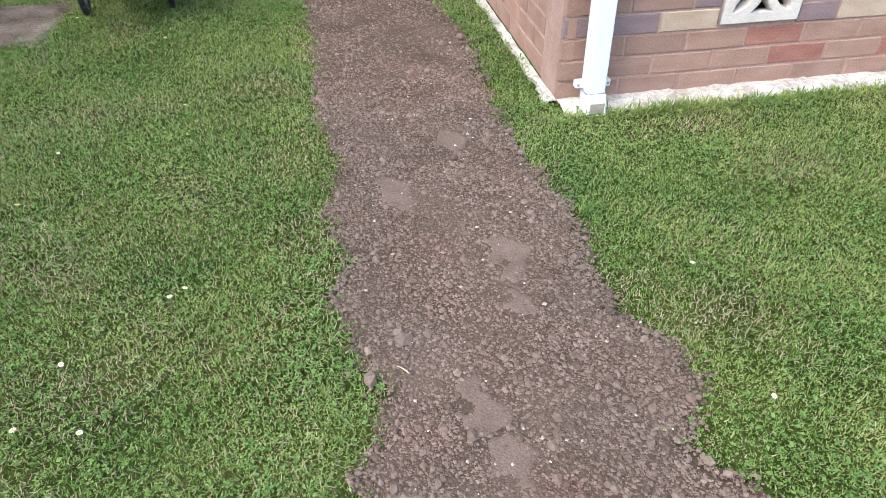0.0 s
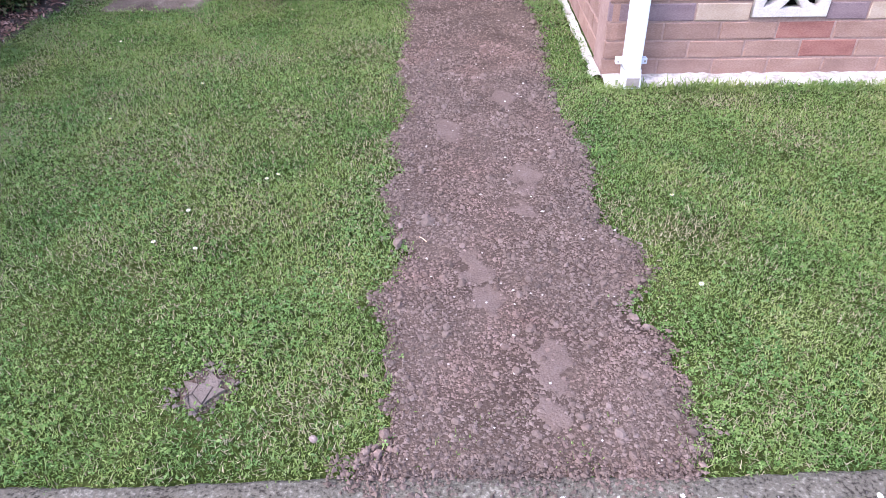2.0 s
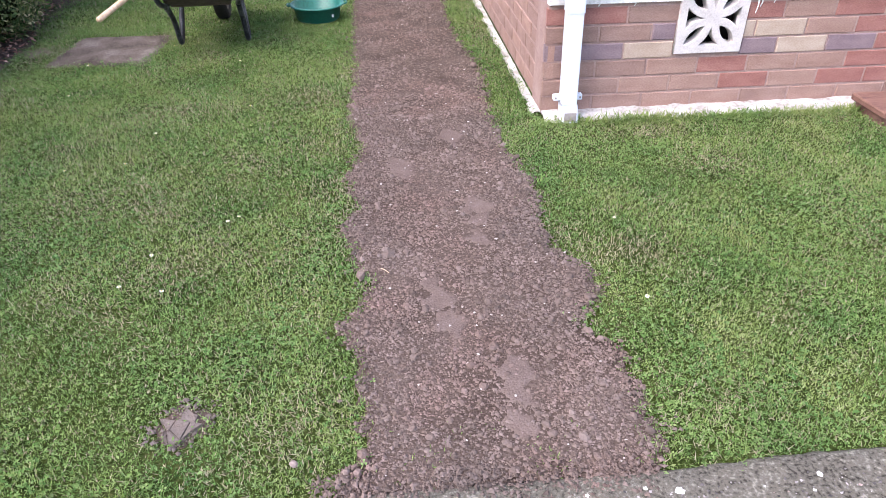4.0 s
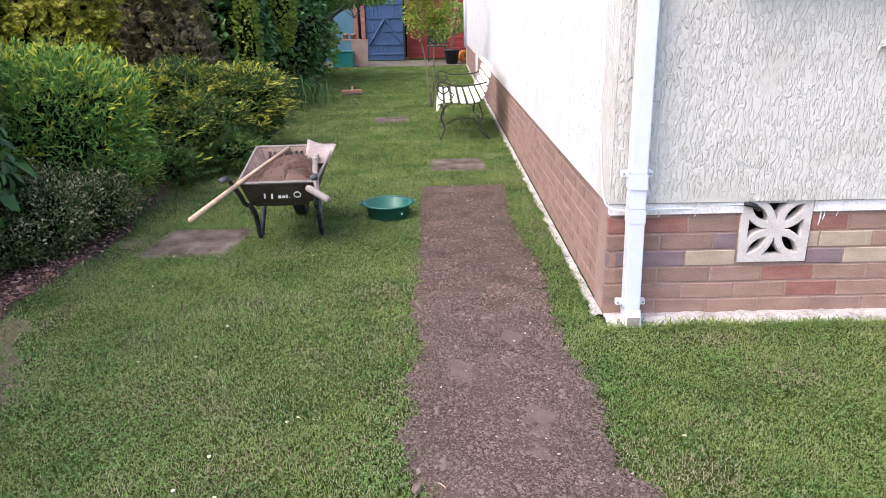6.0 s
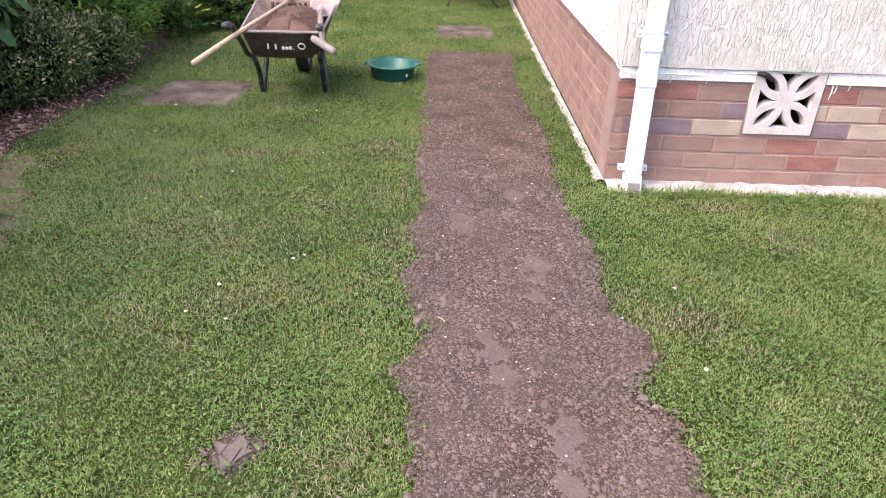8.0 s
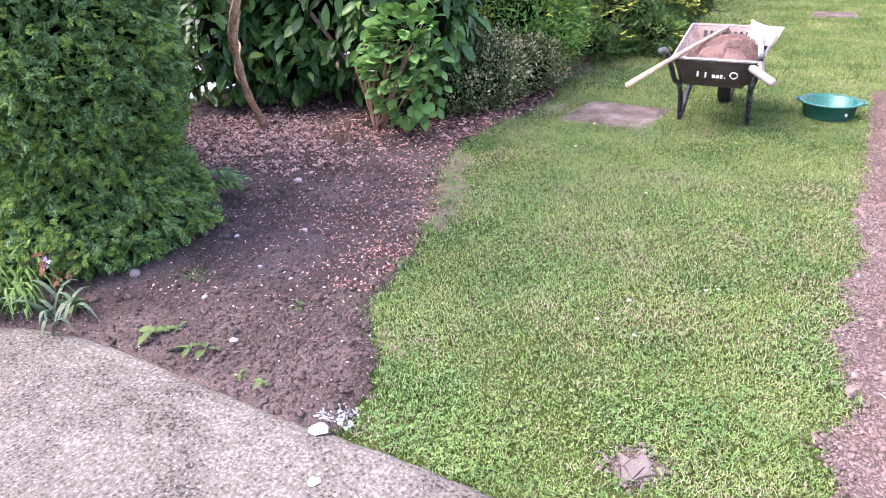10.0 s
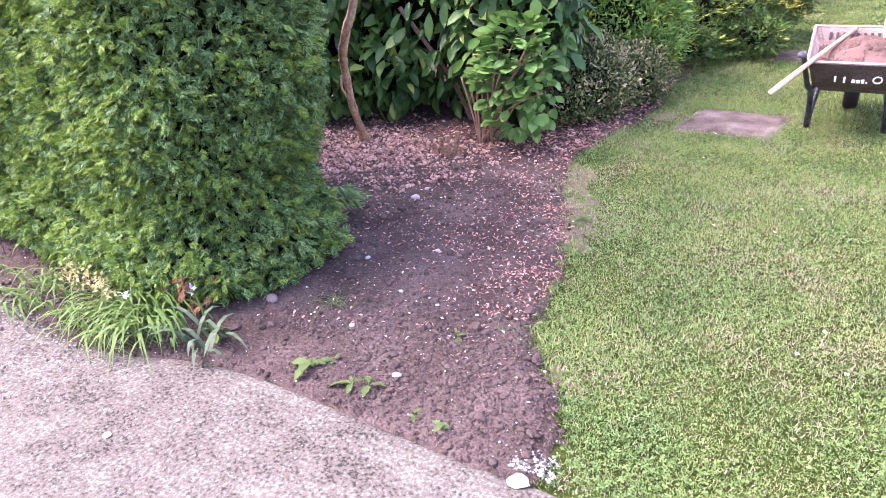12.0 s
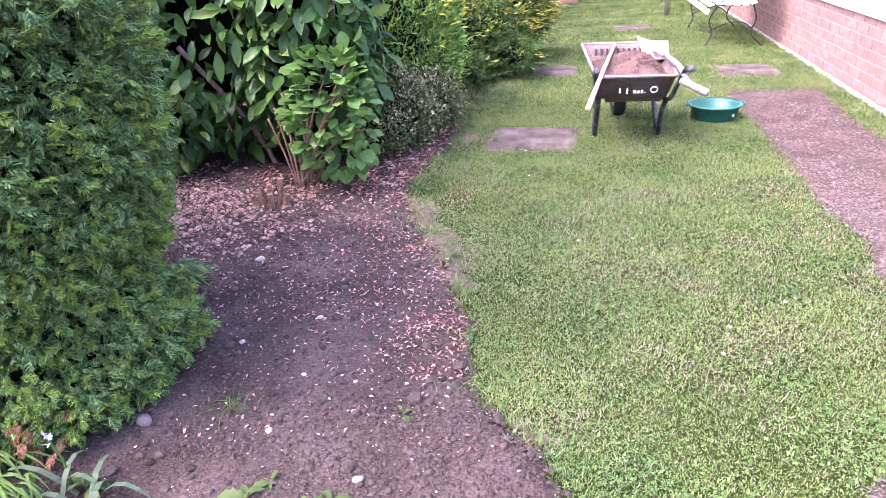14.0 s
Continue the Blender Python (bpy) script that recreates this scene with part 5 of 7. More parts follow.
# Spade: worn blade, grey shaft, cross grip.
spade = empty("spade", (0, 0, 0))
bm = bmesh.new()
A0, A1, A2, A3 = Vector((-1.56, 1.68, 0.515)), Vector((-1.37, 1.64, 0.485)), Vector((-1.385, 1.37, 0.425)), Vector((-1.535, 1.41, 0.44))
rows = []
for i in range(9):
    s = i / 8
    row = []
    for j in range(9):
        r = j / 8
        p = A0.lerp(A1, r).lerp(A3.lerp(A2, r), s)
        p.z += -0.016 * math.sin(math.pi * r)
        row.append(bm.verts.new(p))
    rows.append(row)
for a, b in zip(rows, rows[1:]):
    for j in range(8):
        bm.faces.new((a[j], a[j + 1], b[j + 1], b[j]))
blade = part("blade", bm, M_STEEL, spade, "dusty pale steel blade", True)
blade.modifiers.new("thick", "SOLIDIFY").thickness = 0.003
part("socket", tube([(-1.466, 1.47, 0.452), (-1.45, 1.32, 0.474), (-1.43, 1.18, 0.478)], [0.010, 0.018, 0.019], 10), M_STEEL, spade, smooth=True)
part("shaft", tube([(-1.43, 1.19, 0.478), (-1.39, 0.95, 0.468), (-1.338, 0.69, 0.40)], 0.015, 10), M_RIM, spade, "pale grey shaft", True)
part("cross_grip", tube([(-1.395, 0.725, 0.428), (-1.385, 0.718, 0.425), (-1.28, 0.645, 0.383), (-1.272, 0.64, 0.380)], [0.015, 0.019, 0.019, 0.015], 12), M_GREYGRIP, spade, "grey cross handle", True)
tagged(spade, "old spade lying over the soil in the wheelbarrow", "spade")


def tub():
    t = empty("garden_tub", (-1.055, 1.62, -0.006))
    prof = [(0.0, 0.012), (0.122, 0.012), (0.130, 0.018), (0.146, 0.093), (0.160, 0.095), (0.164, 0.100), (0.160, 0.105), (0.148, 0.105), (0.142, 0.100), (0.125, 0.022), (0.0, 0.020)]
    part("bowl", lathe(prof, 44), M_TUB, t, smooth=True)
    part("rolled_rim", lathe([(0.159, 0.097), (0.166, 0.098), (0.168, 0.103), (0.164, 0.108), (0.155, 0.108)], 44), M_TUB, t, smooth=True)
    for a in (radians(185), radians(5)):
        ear = bend([(0.164 * math.cos(a - 0.22), 0.164 * math.sin(a - 0.22), 0.101), (0.180 * math.cos(a - 0.12), 0.180 * math.sin(a - 0.12), 0.104), (0.180 * math.cos(a + 0.12), 0.180 * math.sin(a + 0.12), 0.104), (0.164 * math.cos(a + 0.22), 0.164 * math.sin(a + 0.22), 0.107)])
        part("ear", tube(ear, 0.006, 6), M_TUB, t, smooth=True)
    part("label_mark", box((0.090, -0.108, 0.045), (0.102, -0.096, 0.06), 0.001), M_CHALK, t, "white label")
    return tagged(t, "round green plastic garden tub on the grass beside the dug strip", "tub")


tub()


# ---- bench ----
def bench():
    b = empty("garden_bench", (-0.42, 5.1, 0))
    y0, y1 = -0.75, 0.75
    seat = [(-0.30, 0.335, -60), (-0.275, 0.395, -15), (-0.20, 0.405, 0), (-0.12, 0.398, 3), (-0.04, 0.392, 3), (0.04, 0.392, -4), (0.11, 0.405, -20)]
    back = [(0.165, 0.45, -55), (0.195, 0.52, -66), (0.215, 0.59, -70), (0.235, 0.66, -74), (0.25, 0.725, -76)]
    for x, z, a in seat + back:
        s = part("slat", box((-0.026, y0, -0.008), (0.026, y1, 0.008), 0.003), M_WSLAT, b)
        s.matrix_basis = pose(x, 0, z, 0, a, 0)
    for y in (y0 + 0.08, 0.0, y1 - 0.08):
        curve = bend([(-0.31, y, 0.30), (-0.285, y, 0.38), (-0.2, y, 0.39), (0.0, y, 0.378), (0.12, y, 0.395), (0.17, y, 0.44), (0.22, y, 0.58), (0.262, y, 0.74)])
        part("rib", tube(curve, 0.007, 6), M_IRON, b, smooth=True)
    for y in (y0 + 0.08, y1 - 0.08):
        part("front_leg", tube(bend([(-0.20, y, 0.385), (-0.27, y, 0.25), (-0.235, y, 0.12), (-0.29, y, 0.0)]), 0.008, 6), M_IRON, b, smooth=True)
        part("back_leg", tube(bend([(0.12, y, 0.39), (0.16, y, 0.25), (0.13, y, 0.12), (0.24, y, 0.0)]), 0.008, 6), M_IRON, b, smooth=True)
        part("stretcher", tube(bend([(-0.255, y, 0.15), (-0.1, y, 0.22), (0.05, y, 0.22), (0.14, y, 0.15)]), 0.006, 6), M_IRON, b, smooth=True)
        arm = bend([(0.235, y, 0.60), (0.10, y, 0.565), (-0.12, y, 0.56), (-0.27, y, 0.60), (-0.31, y, 0.54), (-0.25, y, 0.48), (-0.19, y, 0.51), (-0.2, y, 0.55), (-0.235, y, 0.54)])
        part("arm", tube(arm, 0.008, 6), M_IRON, b, smooth=True)
        ring = bend([(-0.29, y, 0.56), (-0.30, y, 0.46), (-0.25, y, 0.41), (-0.17, y, 0.42), (-0.14, y, 0.47), (-0.18, y, 0.5)])
        part("scroll", tube(ring, 0.006, 6), M_IRON, b, smooth=True)
    for x, z in ((-0.255, 0.13), (0.14, 0.13)):
        part("cross_bar", tube([(x, y0 + 0.08, z), (x, y1 - 0.08, z)], 0.006, 6), M_IRON, b)
    return tagged(b, "white slatted garden bench with scrolled iron ends by the wall", "bench")


bench()

# ---- the far end: shed, blue door, red boards, odds and ends ----
shed = tagged(part("shed_wall", box((-5.2, 17.35, -0.02), (-2.98, 17.45, 2.4)), M_TEAL), "teal painted shed wall behind the fruit tree", "shed", kind="structure")
for x in (-3.06, -2.86):
    tagged(part("shed_post", box((x, 17.1, -0.01), (x + 0.12, 17.22, 2.4), 0.006), M_POST), "weathered reddish timber post by the blue door", "post", "posts by the blue door")
door = empty("door_1", (-2.72, 17.15, 0), -4)
for i in range(9):
    part("board", box((0.115 * i, 0.0, 0.03), (0.115 * i + 0.111, 0.025, 2.25), 0.003), M_BLUE, door)
for z in (0.18, 0.44, 0.78, 1.14, 1.5, 1.86):
    part("ledge", box((0.0, -0.022, z), (1.03, -0.001, z + 0.035), 0.003), M_BLUE, door)
for x0, z0, x1, z1 in ((0.08, 0.46, 0.52, 1.12), (0.98, 0.46, 0.55, 1.12), (0.12, 1.54, 0.5, 2.2)):
    part("brace", tube([(x0, -0.026, z0), (x1, -0.026, z1)], 0.028, 4), M_BLUE, door)
part("edge_strip", box((1.035, -0.02, 0.02), (1.07, 0.04, 2.27), 0.003), M_BLACK, door, "dark door edge")
tagged(door, "blue painted boarded shed door with ledges and braces", "door", kind="structure")
fence = empty("fence", (0, 17.6, 0))
for i in range(14):
    z = 0.04 + 0.142 * i
    part("board", box((-1.62, -0.012 - 0.006 * (i % 2), z), (0.9, 0.012, z + 0.146), 0.003), M_RED, fence)
for x in (-1.55, -0.3, 0.8):
    part("fence_post", box((x, 0.02, -0.01), (x + 0.09, 0.1, 2.1), 0.004), M_RED, fence)
part("cap", box((-1.62, -0.05, 2.04), (0.9, 0.06, 2.09), 0.004), M_RED, fence)
tagged(fence, "red stained horizontal board fence at the garden end", "fence")
tagged(part("back_yard", box((-5.0, 15.0, -0.03), (1.6, 17.3, 0.004)), M_CONC), "strip of worn paving before the shed", "paving", kind="structure")
# Added near-black box that closes the background beyond the fence.
tagged(part("far_backdrop", box((-8, 19, -0.02), (4, 19.6, 2.6)), M_CORE), "plain near-black backdrop box added beyond the fence", "hedge", kind="structure")


def crate():
    c = empty("storage_crate", (-3.14, 15.2, 0.004), 0)
    part("body", joined(box((-0.25, -0.16, 0), (0.25, -0.14, 0.36), 0.004), box((-0.25, 0.14, 0), (0.25, 0.16, 0.36), 0.004), box((-0.25, -0.14, 0), (-0.23, 0.14, 0.36), 0.004), box((0.23, -0.14, 0), (0.25, 0.14, 0.36), 0.004), box((-0.23, -0.14, 0), (0.23, 0.14, 0.02))), M_BOX, c)
    part("lid", box((-0.265, -0.175, 0.362), (0.265, 0.175, 0.395), 0.006), M_BOX, c)
    return tagged(c, "teal plastic storage crate on the far paving", "crate")


crate()
board = part("leaning_board", box((-0.22, -0.012, 0), (0.2, 0.012, 0.66), 0.003), M_BOARD)
board.matrix_basis = pose(-2.72, 15.25, 0.01, -12, 0, 0)
tagged(board, "brown sheet of plywood leaning by the crate", "board")
shelf = empty("potting_shelf", (-3.05, 15.75, 0.004))
part("top", box((-0.4, -0.15, 0.62), (0.32, 0.15, 0.65), 0.004), M_BOARD, shelf)
for x in (-0.37, 0.27):
    for y in (-0.13, 0.1):
        part("leg", box((x, y, 0), (x + 0.04, y + 0.035, 0.619), 0.002), M_BOARD, shelf)
tagged(shelf, "simple wooden potting shelf with pots", "shelf")
for x in (-3.12, -2.92):
    pt = part("clay_pot", lathe([(0.0, 0), (0.055, 0), (0.075, 0.11), (0.085, 0.112), (0.085, 0.14), (0.075, 0.14), (0.07, 0.06), (0, 0.05)], 18), M_TERRA, smooth=True)
    pt.location = (x, 15.75, 0.655)
    tagged(pt, "terracotta flower pot on the potting shelf", "flower pot", "pots on the shelf")
red_bench = empty("stacked_planks", (-0.1, 16.6, 0.004))
for i in range(3):
    part("plank", box((-0.3, -0.1, 0.28 + 0.14 * i), (0.32, 0.1, 0.36 + 0.14 * i), 0.004), M_RED, red_bench)
for x in (-0.28, 0.25):
    part("upright", box((x, 0.101, 0), (x + 0.05, 0.14, 0.70), 0.003), M_RED, red_bench)
tagged(red_bench, "red painted slatted rack beside the fence", "rack")
orange = part("orange_reel", lathe([(0.03, -0.06), (0.15, -0.06), (0.16, -0.04), (0.10, -0.03), (0.10, 0.03), (0.16, 0.04), (0.15, 0.06), (0.03, 0.06), (0.03, -0.06)], 20), M_ORANGE, smooth=True)
orange.matrix_basis = pose(-0.06, 15.9, 0.165, 90, 0, 30)
tagged(orange, "orange plastic hose reel by the wall end", "hose reel")
seat_far = empty("garden_chair", (-0.75, 16.6, 0.004))
part("seat", box((-0.28, -0.22, 0.38), (0.28, 0.22, 0.42), 0.01), M_POT, seat_far)
part("backrest", box((-0.28, 0.2, 0.45), (0.28, 0.23, 0.85), 0.01), M_POT, seat_far)
for x in (-0.26, 0.22):
    for y in (-0.2, 0.17):
        part("leg", box((x, y, 0), (x + 0.035, y + 0.03, 0.379), 0.003), M_POT, seat_far)
tagged(seat_far, "dark blue garden chair at the far end", "chair")

# Broom head lying on the far lawn.
broom = empty("broom_head", (-2.16, 8.8, 0.0), 2)
part("stock", box((-0.16, -0.03, 0.05), (0.16, 0.03, 0.09), 0.006), M_TERRA, broom)
part("bristles", box((-0.155, -0.035, 0.006), (0.155, 0.035, 0.049), 0.01), M_BOARD, broom)
part("socket", tube([(0.0, 0.0, 0.09), (0.01, 0.02, 0.15)], 0.014, 8), M_WOOD, broom)
tagged(broom, "wooden broom head standing on the far lawn", "broom")


# ---- plants ----
def blob_points(blobs, n, low=0.0):
    """Places on the skin of joined ellipsoids, with outward directions."""
    area = np.array([b[3] * b[4] + b[4] * b[5] + b[3] * b[5] for b in blobs])
    pick = rng.choice(len(blobs), n, p=area / area.sum())
    b = np.array(blobs)[pick]
    d = rng.normal(size=(n, 3))
    d /= np.linalg.norm(d, axis=1, keepdims=True)
    r = 1 + 0.09 * wob(d[:, 0] * 3 + b[:, 0], d[:, 2] * 3 + d[:, 1] * 2, 2.2, 1.3) + rng.uniform(-0.2, 0.06, n)
    p = b[:, :3] + d * b[:, 3:6] * r[:, None]
    ok = p[:, 2] > low
    for k, c in enumerate(blobs):
        e = (((p - np.array(c[:3])) / np.array(c[3:6])) ** 2).sum(1)
        ok &= (e > 0.62) | (pick == k)
    out = d / b[:, 3:6]
    out /= np.linalg.norm(out, axis=1, keepdims=True)
    return p[ok], out[ok]


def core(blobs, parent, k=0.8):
    # Solid near-black blobs, so gaps between the leaves look shaded.
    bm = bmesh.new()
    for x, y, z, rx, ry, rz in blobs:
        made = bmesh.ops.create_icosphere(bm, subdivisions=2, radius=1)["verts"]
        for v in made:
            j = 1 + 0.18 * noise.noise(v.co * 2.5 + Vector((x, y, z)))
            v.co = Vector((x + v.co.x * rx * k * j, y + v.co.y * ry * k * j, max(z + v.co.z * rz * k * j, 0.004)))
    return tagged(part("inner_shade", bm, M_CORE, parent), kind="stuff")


def shrub(name, label, category, blobs, temps, n, size, material, out=0.7, up=0.3, jitter=0.5, flat=0.3, low=0.02, k=0.8, group=""):
    """A shrub: near-black core painted as inner shade and a skin of many leaves that point outwards and up."""
    s = empty(name, (0, 0, 0))
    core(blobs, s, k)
    p, o = blob_points(blobs, n, low)
    d = o * out + np.array([0, 0, up]) + rng.normal(size=p.shape) * jitter
    nn = o * 0.6 + np.array([0, 0, flat]) + rng.normal(size=p.shape) * 0.35
    tagged(link("crown", scatter("crown", temps, p, frames(d, nn), size * rng.uniform(0.65, 1.3, len(p)), material), s), kind="stuff")
    return tagged(s, label, category, group)


def plumes(name, label, category, blobs, temps, m, per, size, material, tip_material, ln=0.2, w=0.06, up=0.3, level=0.0, k=0.52, low=0.05, tip=0.72, share=1.0, fill=0.8, rise=0.9):
    """A shrub made of many feathery shoots: each a tapered plume of leaves, paler ones at its tip, with gaps darkened
    by a near-black core.
    """
    s = empty(name, (0, 0, 0))
    core(blobs, s, k)
    p, o = blob_points(blobs, m, low)
    d = o + np.array([0, 0, up]) + rng.normal(size=p.shape) * 0.22
    d[:, 2] *= 1 - level
    d /= np.linalg.norm(d, axis=1, keepdims=True)
    c = len(p)
    base = p - d * ln * 0.75
    t = rng.uniform(0, 1, (c, per, 1)) ** 0.8
    side = rng.normal(size=(c, per, 3)) * np.array([1, 1, 1 - 0.85 * level])
    pos = base[:, None] + d[:, None] * ln * rng.uniform(0.7, 1.25, (c, 1, 1)) * t + side * w * (1.05 - 0.8 * t) * 0.5
    pos[..., 2] -= level * 0.25 * ln * t[..., 0] ** 2
    ld = d[:, None] * 0.9 + side * 0.45
    nn = np.array([0, 0, 0.5 + level]) + o[:, None] * 0.4 * (1 - level) + rng.normal(size=pos.shape) * 0.3
    # Pale tips thin out lower down, so the underside looks shaded.
    lucky = rng.uniform(size=(c, 1)) < share * np.clip(0.5 + rise * (p[:, 2:3] - p[:, 2].mean()), 0.08, 1)
    fresh = ((t[..., 0] > tip) & lucky).ravel()
    pos, ld, nn = pos.reshape(-1, 3), ld.reshape(-1, 3), nn.reshape(-1, 3)
    extra, eo = blob_points([(b[0], b[1], b[2], b[3] * 0.9, b[4] * 0.9, b[5] * 0.9) for b in blobs], int(m * per * fill), low)
    pos = np.concatenate([pos, extra])
    ld = np.concatenate([ld, eo * 0.5 + np.array([0, 0, 0.4 * (1 - level)]) + rng.normal(size=extra.shape) * 0.6])
    nn = np.concatenate([nn, eo + np.array([0, 0, 0.3]) + rng.normal(size=extra.shape) * 0.4])
    fresh = np.concatenate([fresh, np.zeros(len(extra), bool)])
    ok = pos[:, 2] > low * 0.5
    for part_name, pick, material2 in (("crown", ok & ~fresh, material), ("fresh_growth", ok & fresh, tip_material)):
        if pick.any():
            sz = size * rng.uniform(0.65, 1.3, pick.sum())
            tagged(link(part_name, scatter(part_name, temps, pos[pick], frames(ld[pick], nn[pick]), sz, material2), s), kind="stuff")
    return tagged(s, label, category)


SPRAYS = [spray(i, 8, 0.09) for i in range(5)]
FINE_SPRAYS = [spray(20 + i, 4, 0.14, 0.45) for i in range(7)]
FANS = [spray(40 + i, 7, 0.075, 0.34) for i in range(7)]
SHOOTS = [shoot(i) for i in range(4)]
OVAL = [small_leaf(0.6, 0.1), small_leaf(0.5, 0.25), small_leaf(0.68, 0.05)]
LANCE = [small_leaf(0.24, 0.2), small_leaf(0.2, 0.35), small_leaf(0.28, 0.1)]
TINY = [small_leaf(0.5), small_leaf(0.6, 0.2)]


def hedge():
    """A clipped hedge: its plan an outline with worn corners, its skin a mass of flat sprays."""
    h = empty("clipped_hedge", (0, 0, 0))
    plan = bend([(-5.6, -1.80, 0), (-4.6, -1.82, 0), (-3.70, -1.84, 0), (-3.36, -1.86, 0), (-3.18, -1.79, 0), (-3.06, -1.62, 0), (-3.03, -1.36, 0), (-3.20, -1.14, 0), (-3.68, -0.90, 0), (-4.6, -0.66, 0), (-5.6, -0.66, 0)], 8)
    P = np.array([p[:2] for p in plan])
    T = np.gradient(P, axis=0)
    N = np.stack([T[:, 1], -T[:, 0]], -1)
    N /= np.linalg.norm(N, axis=1, keepdims=True)
    top = 1.95

    def batter(z):
        return -0.06 * np.maximum(0, 0.06 - z) / 0.06 + 0.03 * np.exp(-(((z - 0.13) / 0.09) ** 2)) - 0.05 * np.exp(-(((z - 0.33) / 0.13) ** 2))

    # A near-black inner body paints the shade behind the sprays.
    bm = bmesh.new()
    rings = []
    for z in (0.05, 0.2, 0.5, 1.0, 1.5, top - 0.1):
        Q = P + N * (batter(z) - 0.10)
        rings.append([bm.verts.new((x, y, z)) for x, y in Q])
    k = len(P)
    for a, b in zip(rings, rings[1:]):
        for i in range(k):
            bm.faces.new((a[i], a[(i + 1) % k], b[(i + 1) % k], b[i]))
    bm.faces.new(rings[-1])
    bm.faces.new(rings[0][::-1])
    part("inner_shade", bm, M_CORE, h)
    for x in (-3.7, -4.4, -5.1):
        part("stem", tube([(x, -1.25, 0), (x, -1.25, 0.4)], 0.05, 8), M_BARK, h)
    seg = np.linalg.norm(np.diff(P, axis=0), axis=1)
    cum = np.concatenate([[0], np.cumsum(seg)])
    for layer, n, size, deep, material in (("sprays", 21000, 0.051, 0.10, L_THUJA), ("fresh_growth", 17500, 0.042, 0.02, L_THUJATIP)):
        s = rng.uniform(cum[6], cum[66], n)
        z = rng.uniform(0.02, 1.12, n)
        px, py = np.interp(s, cum, P[:, 0]), np.interp(s, cum, P[:, 1])
        nx, ny = np.interp(s, cum, N[:, 0]), np.interp(s, cum, N[:, 1])
        relief = 0.6 * wob(s * 3, z * 4, 1.9, 2) + 0.5 * wob(s * 8, z * 9, 1.9, 5) + 0.35 * wob(s * 21, z * 19, 1.9, 3)
        off = batter(z) + 0.085 * np.clip(nx, 0, 1) * np.clip((z - 0.4) / 0.25, 0, 1) * np.clip((-1.15 - py) / 0.2, 0, 1) + 0.046 * relief - rng.uniform(0, deep, n)
        p = np.stack([px + nx * off, py + ny * off, z], -1)
        o = np.stack([nx, ny, 0 * nx], -1)
        ok = (p[:, 0] > -5.3) & ((p[:, 1] < -0.95) | (p[:, 0] > -4.2))
        # Paler tips crowd the front face and bulges: sunlight put into colour.
        if layer == "fresh_growth":
            ok &= rng.uniform(size=n) < np.clip(0.2 + 0.6 * np.clip(-ny, 0, 1) ** 2 + 0.4 * relief, 0.05, 1)
        p, o, q2 = p[ok], o[ok], relief[ok]
        d = o * 0.6 + np.array([0, 0, -0.05]) + rng.normal(size=p.shape) * np.array([0.5, 0.5, 0.35])
        nn = np.array([0, 0, 0.6]) + o * 0.3 + rng.normal(size=p.shape) * 0.55
        tagged(link(layer, scatter(layer, FANS, p, frames(d, nn), size * rng.uniform(0.6, 1.35, len(p)), material), h), kind="stuff")
    ps = np.array([(-3.33, -0.98, 0.09), (-3.30, -0.96, 0.12), (-3.36, -0.95, 0.07), (-3.31, -0.99, 0.15)])
    tagged(link("low_sprays", scatter("low_sprays", SPRAYS, ps, frames(np.array([(1, 0.5, 0.05), (1, 0.4, 0.1), (0.9, 0.6, -0.02), (1, 0.3, 0.15)]), np.tile([0, -0.2, 1.0], (4, 1))), 0.16, L_THUJA), h), kind="stuff")
    n3 = 1700
    s3, z3 = rng.uniform(0, cum[-1], n3), rng.uniform(1.1, 1.85, n3)
    p3 = np.stack([np.interp(s3, cum, P[:, 0] - 0.03 * N[:, 0]), np.interp(s3, cum, P[:, 1] - 0.03 * N[:, 1]), z3], -1)
    tagged(link("upper_sprays", scatter("upper_sprays", FINE_SPRAYS, p3, tumble(n3), 0.11, L_THUJA), h), kind="stuff")
    n2 = 1300
    p2 = np.stack([rng.uniform(-5.5, -3.15, n2), rng.uniform(-1.72, -0.85, n2), np.full(n2, top - 0.08)], -1)
    p2 = p2[inside(p2[:, 0], p2[:, 1], [tuple(v) for v in P])]
    d2 = rng.normal(size=p2.shape) * 0.5 + np.array([0, 0, 0.7])
    tagged(link("top_sprays", scatter("top_sprays", FINE_SPRAYS, p2, frames(d2, rng.normal(size=p2.shape)), 0.1, L_THUJA), h), kind="stuff")
    nb = 60
    pb = np.stack([rng.uniform(-3.6, -3.1, nb), rng.uniform(-1.84, -1.74, nb), rng.uniform(0.06, 0.15, nb)], -1)
    link("browned_tuft", scatter("browned_tuft", SPRAYS, pb, frames(np.tile([0.1, -0.8, -0.2], (nb, 1)) + rng.normal(size=(nb, 3)) * 0.4, np.tile([0, 0, 1.0], (nb, 1)) + rng.normal(size=(nb, 3)) * 0.3), 0.05, M_BROWN), h, "browned dead tufts")
    return tagged(h, "dense clipped green conifer hedge beside the concrete", "hedge")


hedge()

